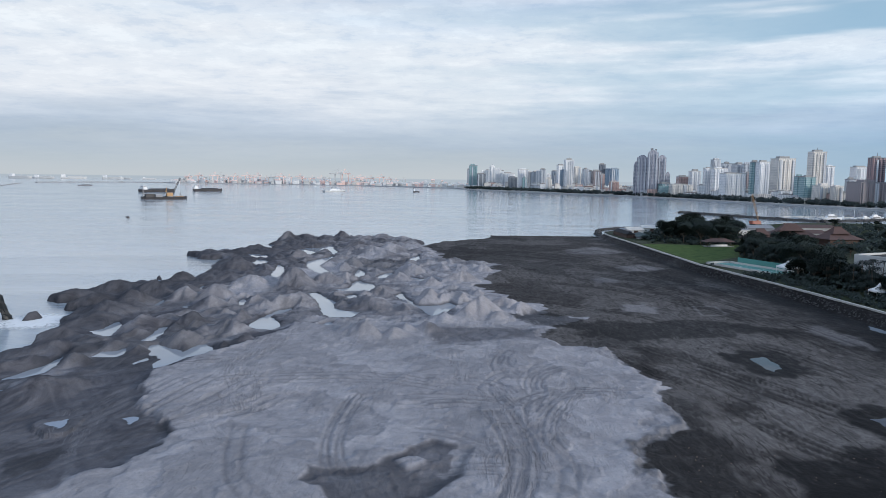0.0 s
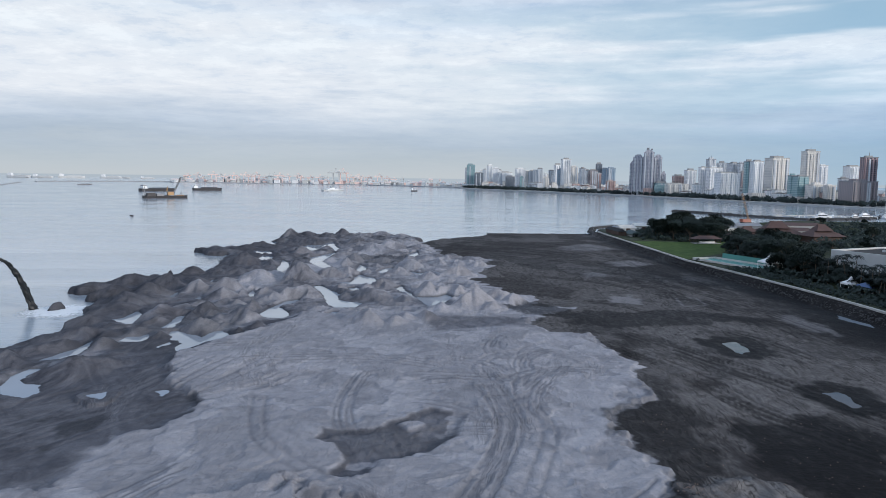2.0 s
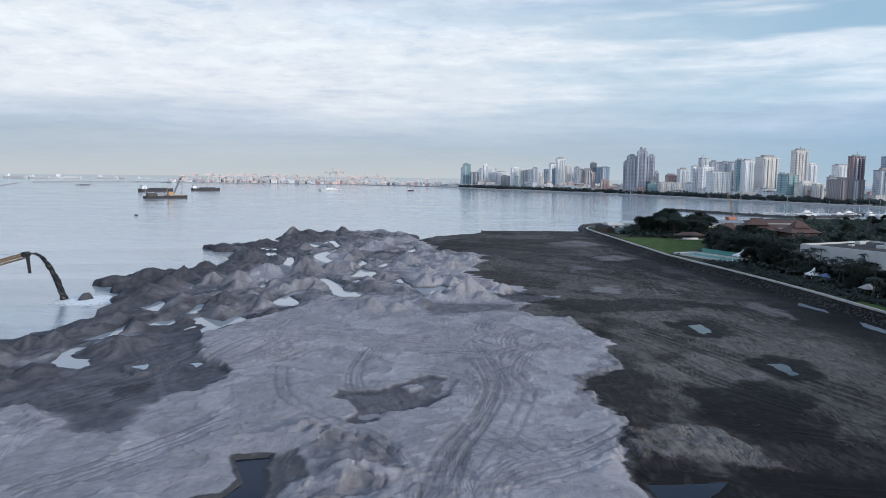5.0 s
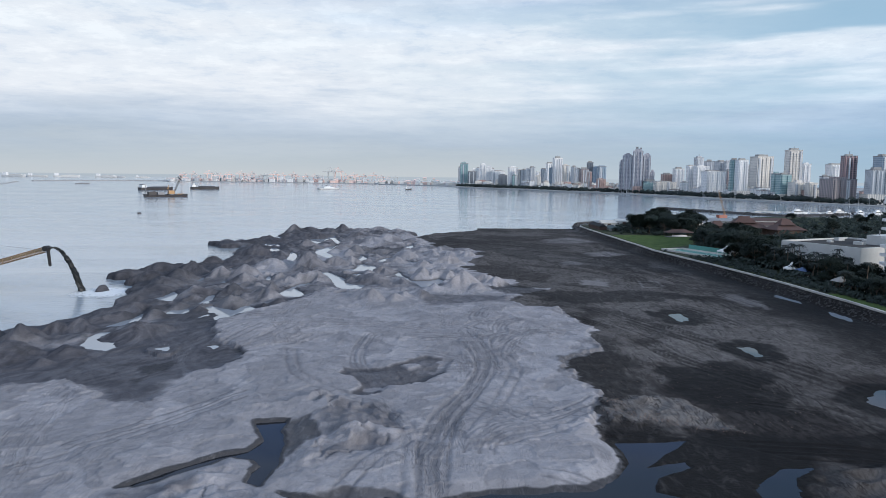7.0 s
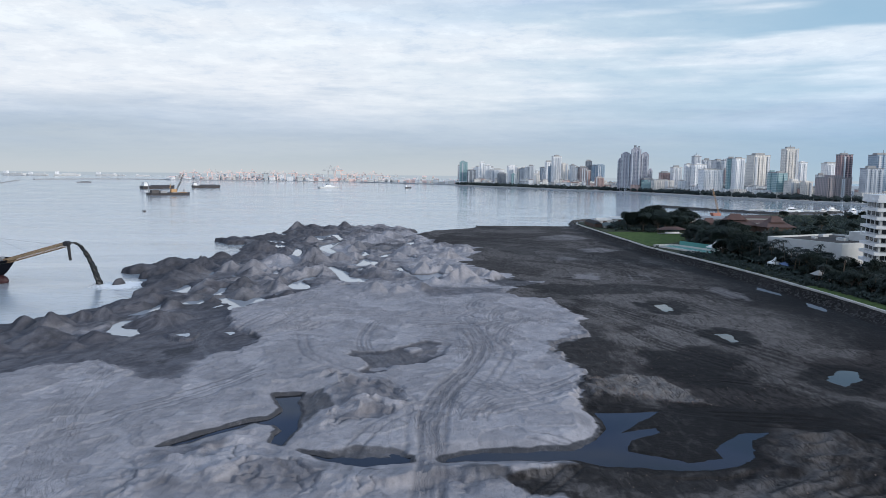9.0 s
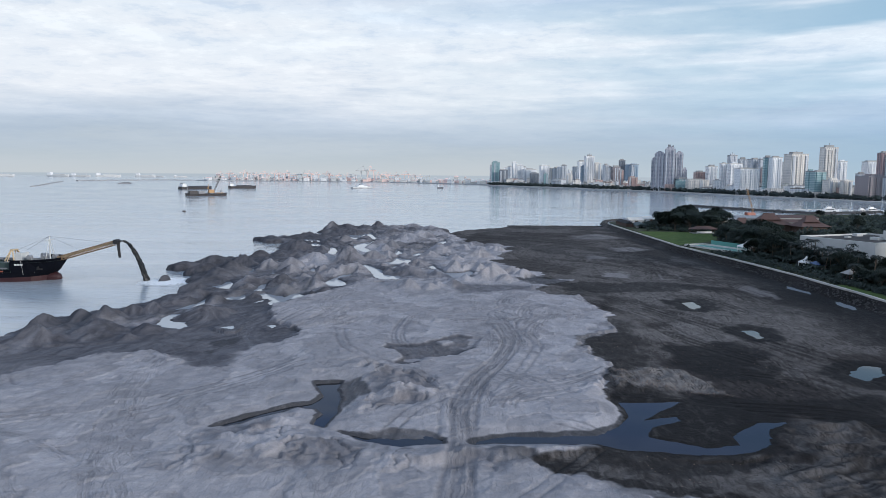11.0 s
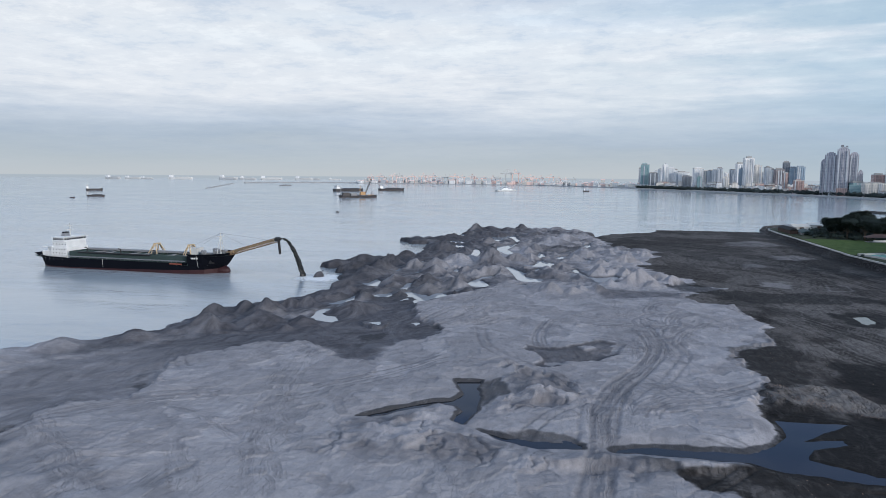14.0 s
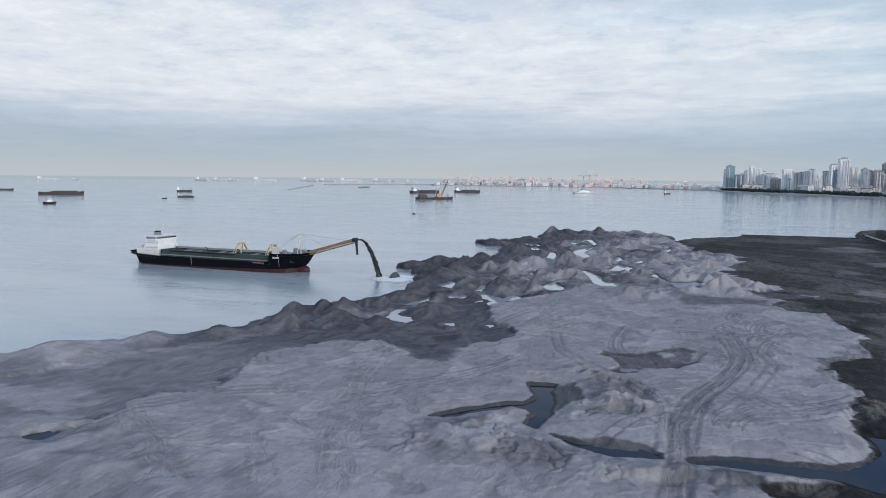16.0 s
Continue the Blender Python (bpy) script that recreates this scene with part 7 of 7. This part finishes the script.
# ---- headland ----
def seawall():
    wall = root("seawall", pose(0, 0, 0), "long pale concrete parapet wall above a rock slope", "seawall", kind="structure")
    path = []
    for (ax, ay), (bx, by) in zip(SEAWALL, SEAWALL[1:]):
        n = max(1, round(math.hypot(bx - ax, by - ay) / 12))
        path += [(ax + (bx - ax) * k / n, ay + (by - ay) * k / n) for k in range(n)]
    path = [p for p in path if p[1] > 60]
    for (ax, ay), (bx, by) in zip(path, path[1:]):
        ln = math.hypot(bx - ax, by - ay)
        nx, ny = (by - ay) / ln * 0.32, -(bx - ax) / ln * 0.32
        ex, ey = (bx - ax) / ln * 0.04, (by - ay) / ln * 0.04
        a, b = (ax + ex, ay + ey), (bx - ex, by - ey)
        g = Geo().prism([(a[0] - nx, a[1] - ny), (b[0] - nx, b[1] - ny), (b[0] + nx, b[1] + ny), (a[0] + nx, a[1] + ny)], 2.9, 3.85)
        g.prism([(a[0] - 1.35 * nx, a[1] - 1.35 * ny), (b[0] - 1.35 * nx, b[1] - 1.35 * ny), (b[0] + 1.35 * nx, b[1] + 1.35 * ny), (a[0] + 1.35 * nx, a[1] + 1.35 * ny)], 3.85, 3.97)
        part("panel", g, M["parapet"], wall)
    jr = random.Random(15)
    g = Geo()
    for (ax, ay), (bx, by) in zip(path, path[1:]):
        ln = math.hypot(bx - ax, by - ay)
        nx, ny = (by - ay) / ln, -(bx - ax) / ln
        for k in range(int(ln * 5.5)):
            s, w = jr.random(), jr.uniform(0.7, 4.0)
            z = 3.0 * max(0.0, 1 - (w - 0.3) / 3.9) ** 1.1 + 0.35
            boulder(g, (ax + (bx - ax) * s + nx * w, ay + (by - ay) * s + ny * w, z), jr.uniform(0.18, 0.42), jr)
    tagged(part("rock_slope", g, M["rock"]), "slope of dark dumped boulders below the parapet", "rocks", kind="stuff")


seawall()


def court():
    t = root("tennis_court", pose(103.5, 307, 3.6, 0, 0, 24), "teal green walled sports court beside the lawn", "sports court")
    part("surface", Geo().box(0.6, -34, 0.0, 13, 0, 0.12), M["court"], t)
    lines = Geo()
    for x in (2.0, 6.7, 11.4):
        lines.box(x, -32, 0.125, x + 0.15, -2, 0.13)
    for y in (-32, -22, -12, -2):
        lines.box(2.0, y, 0.126, 11.5, y + 0.15, 0.131)
    part("court_line", lines, M["white"], t)
    for x0, y0, x1, y1 in ((0, -34.5, 0.5, 0.5), (0, 0, 13.5, 0.5), (13, -34.5, 13.5, 0.5)):
        part("wall", Geo().box(x0, y0, 0, x1, y1, 0.9), M["palecon"], t)
    part("back_screen", Geo().box(13.6, -30, 0, 13.9, -4, 3.0), M["court"], t, "teal green wind screen")


court()


def marquee(x, y, w, d, h, rz):
    t = root("marquee_tent", pose(x, y, GROUND_Z, 0, 0, rz), "white peaked marquee tent on thin poles", "tent", "white tents")
    for sx in (-1, 1):
        for sy in (-1, 1):
            part("pole", Geo().rod((sx * w * 0.48, sy * d * 0.48, 0), (sx * w * 0.48, sy * d * 0.48, h * 0.55), 0.09), M["white"], t)
    g = Geo()
    n = 4
    base = [(-w / 2, -d / 2, h * 0.52), (w / 2, -d / 2, h * 0.52), (w / 2, d / 2, h * 0.52), (-w / 2, d / 2, h * 0.52)]
    midr = [(x * 0.35, y * 0.35, h * 0.70) for x, y, _ in base]
    g.add(base + midr + [(0, 0, h)], [(i, (i + 1) % n, n + (i + 1) % n, n + i) for i in range(n)] + [(n + i, n + (i + 1) % n, 2 * n) for i in range(n)])
    part("canopy", g, M["white"], t)
    for i in range(4):
        a, b = base[i], base[(i + 1) % 4]
        v = Geo().add([a, b, (b[0], b[1], b[2] - 0.5), (a[0], a[1], a[2] - 0.5)], [(0, 1, 2, 3)])
        part("valance", v, M["white"], t)


marquee(123.5, 272, 7, 7, 7.2, 10)
marquee(128.5, 276, 6, 6, 6.2, 20)
marquee(129, 222, 4.4, 4.4, 5.2, 5)


def garden_pavilion(x, y, w, d, label, roof):
    t = root("garden_pavilion", pose(x, y, GROUND_Z, 0, 0, 8), label, "pavilion", "garden huts")
    part("floor_slab", Geo().box(-w / 2, -d / 2, 0, w / 2, d / 2, 0.3), M["concrete"], t)
    for sx in (-1, 1):
        for k in range(3):
            part("post", Geo().rod((sx * w * 0.46, (k - 1) * d * 0.46, 0.3), (sx * w * 0.46, (k - 1) * d * 0.46, 2.9), 0.12), M["wood"], t)
    part("roof", Geo().hip(-w * 0.56, -d * 0.58, w * 0.56, d * 0.58, 2.8, 4.6, 0.25), M[roof], t)
    part("counter", Geo().box(-w * 0.3, -d * 0.3, 0.3, w * 0.3, -d * 0.2, 1.3), M["white"], t)


garden_pavilion(132.5, 214, 8, 6, "dark open garden hut with blue roof sheets", "blue")
garden_pavilion(131.5, 188, 8, 4, "low terrace hut with grey roof among palms", "concrete")
garden_pavilion(132, 178, 7, 4, "low terrace hut with blue roof among palms", "blue")
garden_pavilion(138, 392, 16, 6, "long low brown-roofed hut behind the lawn", "tile")


def convention_hall():
    """Low white windowless hall with a dark flat roof."""
    ang = math.degrees(math.atan2(235.8 - 268, 161.9 - 145.5))
    t = root("exhibition_hall", pose(145.5, 268, GROUND_Z, 0, 0, ang), "low white windowless hall with dark flat roof", "building")
    L, W, h = 37, 46, 9.6
    soften(part("wall", Geo().box(0, 0, -0.3, L, 0.6, h), M["offwhite"], t), 0.05)
    part("wall", Geo().box(0, W - 0.6, -0.3, L, W, h), M["offwhite"], t)
    part("wall", Geo().box(0, 0.6, -0.3, 0.6, W - 0.6, h), M["offwhite"], t)
    part("wall", Geo().box(L - 0.6, 0.6, -0.3, L, W - 0.6, h), M["offwhite"], t)
    part("roof", Geo().box(0.6, 0.6, h - 1.1, L - 0.6, W - 0.6, h - 0.7), M["roof"], t, "dark weathered flat roof")
    for x0, y0, x1, y1, z in ((4, 30, 6.5, 34, 1.2), (12, 38, 14, 42, 1.0), (20, 20, 24, 23, 1.2), (28, 34, 31, 38, 1.4), (9, 18, 11, 20, 0.8)):
        part("roof_unit", Geo().box(x0, y0, h - 0.7, x1, y1, h - 0.7 + z), M["offwhite"], t)
    pent = part("penthouse", Geo().box(22, 26, h - 0.7, 35, 44, h + 3.4), M["offwhite"], t)
    part("vent", Geo().rod((25, 30, h + 3.4), (25, 30, h + 5.4), 0.3), M["grey"], pent)
    part("vent", Geo().rod((32, 38, h + 3.4), (32, 38, h + 6.0), 0.2), M["grey"], pent)
    part("door", Geo().box(26, -0.05, -0.3, 30, 0.1, 3.2), M["grey"], t)


convention_hall()


def hotel():
    t = root("hotel_tower", pose(155.0, 199, GROUND_Z, 0, 0, -14), "white balconied hotel tower above the palms", "hotel")
    W, D, n, fh = 62, 18, 9, 3.25
    top = n * fh + 1.6
    core = part("wall", Geo().box(1.2, 1.2, -0.3, W, D, top), M["offwhite"], t)
    part("roof_parapet", Geo().box(-0.2, -0.2, top - 2.0, W + 0.4, D + 0.4, top + 0.2), M["white"], t)
    part("lift_house", Geo().box(14, 5, top + 0.2, 30, 14, top + 4.0), M["offwhite"], t)
    for f in range(n):
        z = f * fh
        part("balcony", Geo().box(-0.6, -0.9, z + 2.2, W, 1.2, z + 2.45).box(-0.6, -0.9, z + 2.45, W, -0.65, z + 3.4).box(-0.6, -0.65, z + 2.45, -0.35, 1.2, z + 3.4), M["white"], t)
        part("side_ledge", Geo().box(-0.6, 1.2, z + 2.2, 1.2, D, z + 3.2), M["white"], t)
        for k in range(15):
            x = 2.0 + k * 4.0
            win = part("window", Geo().box(x, 1.05, z + 0.35, x + 2.9, 1.19, z + 2.1), M["glass"], t)
            if k < 6:
                part("mullion", Geo().box(x + 1.4, 0.98, z + 0.35, x + 1.52, 1.06, z + 2.1), M["offwhite"], win)
        for k in range(3):
            y = 3.0 + k * 5.0
            part("window", Geo().box(1.05, y, z + 0.35, 1.19, y + 3.2, z + 2.1), M["glass"], t)
    for k in range(16):
        x = 1.0 + k * 4.0
        part("pier", Geo().box(x - 0.25, -0.4, -0.3, x + 0.35, 1.3, top - 2.0), M["offwhite"], t)


hotel()


def red_roof_hall(x, y, w, d, h, rz):
    t = root("red_roofed_hall", pose(x, y, GROUND_Z, 0, 0, rz), "brown hall with broad terracotta hipped roofs", "hall", "red-roofed halls")
    part("wall", Geo().box(-w / 2, -d / 2, -0.3, w / 2, d / 2, h * 0.5), M["wood"], t)
    part("roof", Geo().hip(-w * 0.6, -d * 0.62, w * 0.6, d * 0.62, h * 0.45, h * 0.8, 0.3), M["tile"], t)
    part("upper_roof", Geo().hip(-w * 0.3, -d * 0.3, w * 0.3, d * 0.3, h * 0.72, h * 1.08, 0.32), M["tile"], t)
    part("ridge", Geo().rod((-w * 0.16, 0, h * 1.06), (w * 0.16, 0, h * 1.06), 0.25, n=5), M["tile"], t)


red_roof_hall(166, 404, 16, 13, 9.0, 5)
red_roof_hall(187, 414, 24, 15, 11.5, -5)
red_roof_hall(208, 402, 18, 14, 10.8, 10)


def dock_shed(x, y, w, d, h, wall, roof, rz=0):
    t = root("dock_shed", pose(x, y, GROUND_Z - 0.1, 0, 0, rz), "low grey harbour shed with pitched metal roof", "shed", "harbour sheds")
    part("wall", Geo().box(-w / 2, -d / 2, -1.5, w / 2, d / 2, h), M[wall], t)
    part("roof", Geo().hip(-w / 2 - 0.4, -d / 2 - 0.4, w / 2 + 0.4, d / 2 + 0.4, h, h + 1.8, 0.05), M[roof], t)
    part("door", Geo().box(-1.5, -d / 2 - 0.05, -0.3, 1.5, -d / 2 + 0.1, min(3.0, h * 0.8)), M["wood"], t)


dock_shed(99, 452, 5, 30, 2.6, "wood", "roof", 4)
dock_shed(103, 470, 8, 14, 2.4, "concrete", "grey", 0)
dock_shed(112, 482, 12, 9, 2.6, "offwhite", "palecon", 12)
dock_shed(127, 496, 14, 8, 3.0, "offwhite", "offwhite", 8)
dock_shed(108, 440, 9, 20, 1.6, "concrete", "deck", 0)
dock_shed(175, 478, 24, 14, 4.0, "offwhite", "grey", 10)
dock_shed(198, 486, 18, 12, 5.0, "grey", "grey", -5)
dock_shed(186, 508, 26, 12, 4.0, "offwhite", "grey", 12)
dock_shed(215, 452, 20, 14, 4.5, "concrete", "tile", 0)
dock_shed(240, 500, 30, 16, 5.0, "concrete", "tile", 0)


def crawler_crane():
    t = root("crawler_crane", pose(238, 588, GROUND_Z, 0, 0, 20), "orange crawler crane with an amber lattice boom", "crane")
    for sy in (-1, 1):
        part("track", Geo().box(-4, sy * 2.4 - 0.6, 0, 4, sy * 2.4 + 0.6, 1.3, 0.2), M["black"], t)
    part("cab_body", Geo().box(-4, -2, 1.3, 3.5, 2, 3.8, 0.2), M["orange"], t)
    part("cab", Geo().box(2.2, 1.2, 1.6, 4.4, 2.8, 4.2, 0.2), M["orange"], t)
    part("counterweight", Geo().box(-5.4, -2, 1.6, -4, 2, 4.0), M["orange"], t)
    boom = part("boom", Geo().truss((3, 0, 2), (-6, 0, 26), 1.1, 1.1, 12, 0.10), M["boom"], t, "amber lattice boom")
    part("hoist_wire", Geo().rod((-6, 0, 26), (-6.2, 0, 8), 0.08, n=4).rod((-4, 0, 4.6), (-6, 0, 26), 0.07, n=4), M["grey"], boom)


crawler_crane()


def yacht(x, y, L, rz, sail):
    t = root("yacht", pose(x, y, 0, 0, 0, rz), "white sailing yacht at its berth" if sail else "white motor yacht at its berth", "yacht", "moored yachts")
    rows = [(-0.5, 0.8, 1.0), (-0.2, 1.0, 0.95), (0.2, 0.92, 1.05), (0.42, 0.5, 1.25), (0.5, 0.06, 1.4)]
    g = Geo()
    hb, D = L * 0.15, L * 0.13
    for s, w, z in rows:
        g.v += [(s * L, -w * hb, z * D), (s * L * 0.96, -w * hb * 0.6, -0.3), (s * L * 0.96, w * hb * 0.6, -0.3), (s * L, w * hb, z * D)]
    for i in range(len(rows) - 1):
        for j in range(4):
            g.f.append((i * 4 + j, (i + 1) * 4 + j, (i + 1) * 4 + (j + 1) % 4, i * 4 + (j + 1) % 4))
    g.f += [(0, 1, 2, 3), (19, 18, 17, 16)]
    part("hull", g, M["white"], t)
    cab = part("cabin", Geo().box(-0.32 * L, -hb * 0.7, D, 0.2 * L, hb * 0.7, D + L * (0.06 if sail else 0.11), 0.25), M["white"], t)
    part("window_band", Geo().box(-0.3 * L, -hb * 0.71, D + L * 0.03, 0.17 * L, hb * 0.71, D + L * (0.045 if sail else 0.075)), M["glass"], cab)
    if sail:
        part("mast", Geo().rod((0.05 * L, 0, D), (0.05 * L, 0, D + L * 1.15), 0.14, 0.08), M["white"], t)
        part("furled_sail", Geo().rod((0.04 * L, 0, D + L * 0.12), (-0.34 * L, 0, D + L * 0.12), 0.3, 0.2), M["blue"], t)
    else:
        part("flybridge", Geo().box(-0.22 * L, -hb * 0.5, D + L * 0.11, 0.06 * L, hb * 0.5, D + L * 0.19, 0.25), M["white"], t)
        part("radar_arch", Geo().rod((-0.15 * L, -hb * 0.5, D + L * 0.19), (-0.18 * L, 0, D + L * 0.29), 0.12).rod((-0.15 * L, hb * 0.5, D + L * 0.19), (-0.18 * L, 0, D + L * 0.29), 0.12), M["white"], t)


for yx, yy, yl, yr, ys in ((384, 752, 21, 5, False), (402, 766, 12, 60, False), (412, 762, 13, 80, True), (423, 760, 15, 20, False), (436, 764, 20, 15, False), (449, 768, 14, 70, True), (456, 762, 15, 80, True),
                           (463, 770, 17, 25, False), (474, 772, 15, 75, True), (482, 768, 18, 20, False), (494, 776, 14, 80, True), (506, 774, 20, 10, False), (372, 764, 10, 80, True), (366, 770, 9, 85, True),
                           (520, 784, 15, 80, True), (534, 786, 18, 30, False), (548, 790, 14, 80, True)):
    yacht(yx, yy, yl, yr, ys)
dock = Geo()
for k in range(8):
    dock.box(368 + k * 24, 776, -0.4, 370 + k * 24, 812, 0.7)
dock.box(360, 812, -0.4, 560, 815, 0.8)
tagged(part("floating_dock", dock, M["palecon"]), "pale floating dock with finger berths", "dock", kind="structure")

# loose rubble on the dark soil
rub = Geo()
rr = random.Random(5)
for k in range(460):
    s = rr.random()
    x, y = (25 + 20 * s + rr.gauss(0, 1.2), 60.8 - 4.5 * s + abs(rr.gauss(0, 1.2))) if k < 170 else (rr.gauss(27.5, 1.3), rr.gauss(67, 1.6)) if k < 260 else (rr.uniform(26, 62), rr.uniform(58, 96))
    if k > 400:
        x, y = rr.uniform(22, 60), rr.uniform(12, 30)
    i, j = np.searchsorted(GX, x), np.searchsorted(GY, y)
    boulder(rub, (x, y, float(H[j, i]) + 0.03), rr.uniform(0.04, 0.10), rr)
tagged(part("rubble", rub, M["debris"]), "scattered pale broken shell and rubble on dark soil", "rubble", kind="stuff")
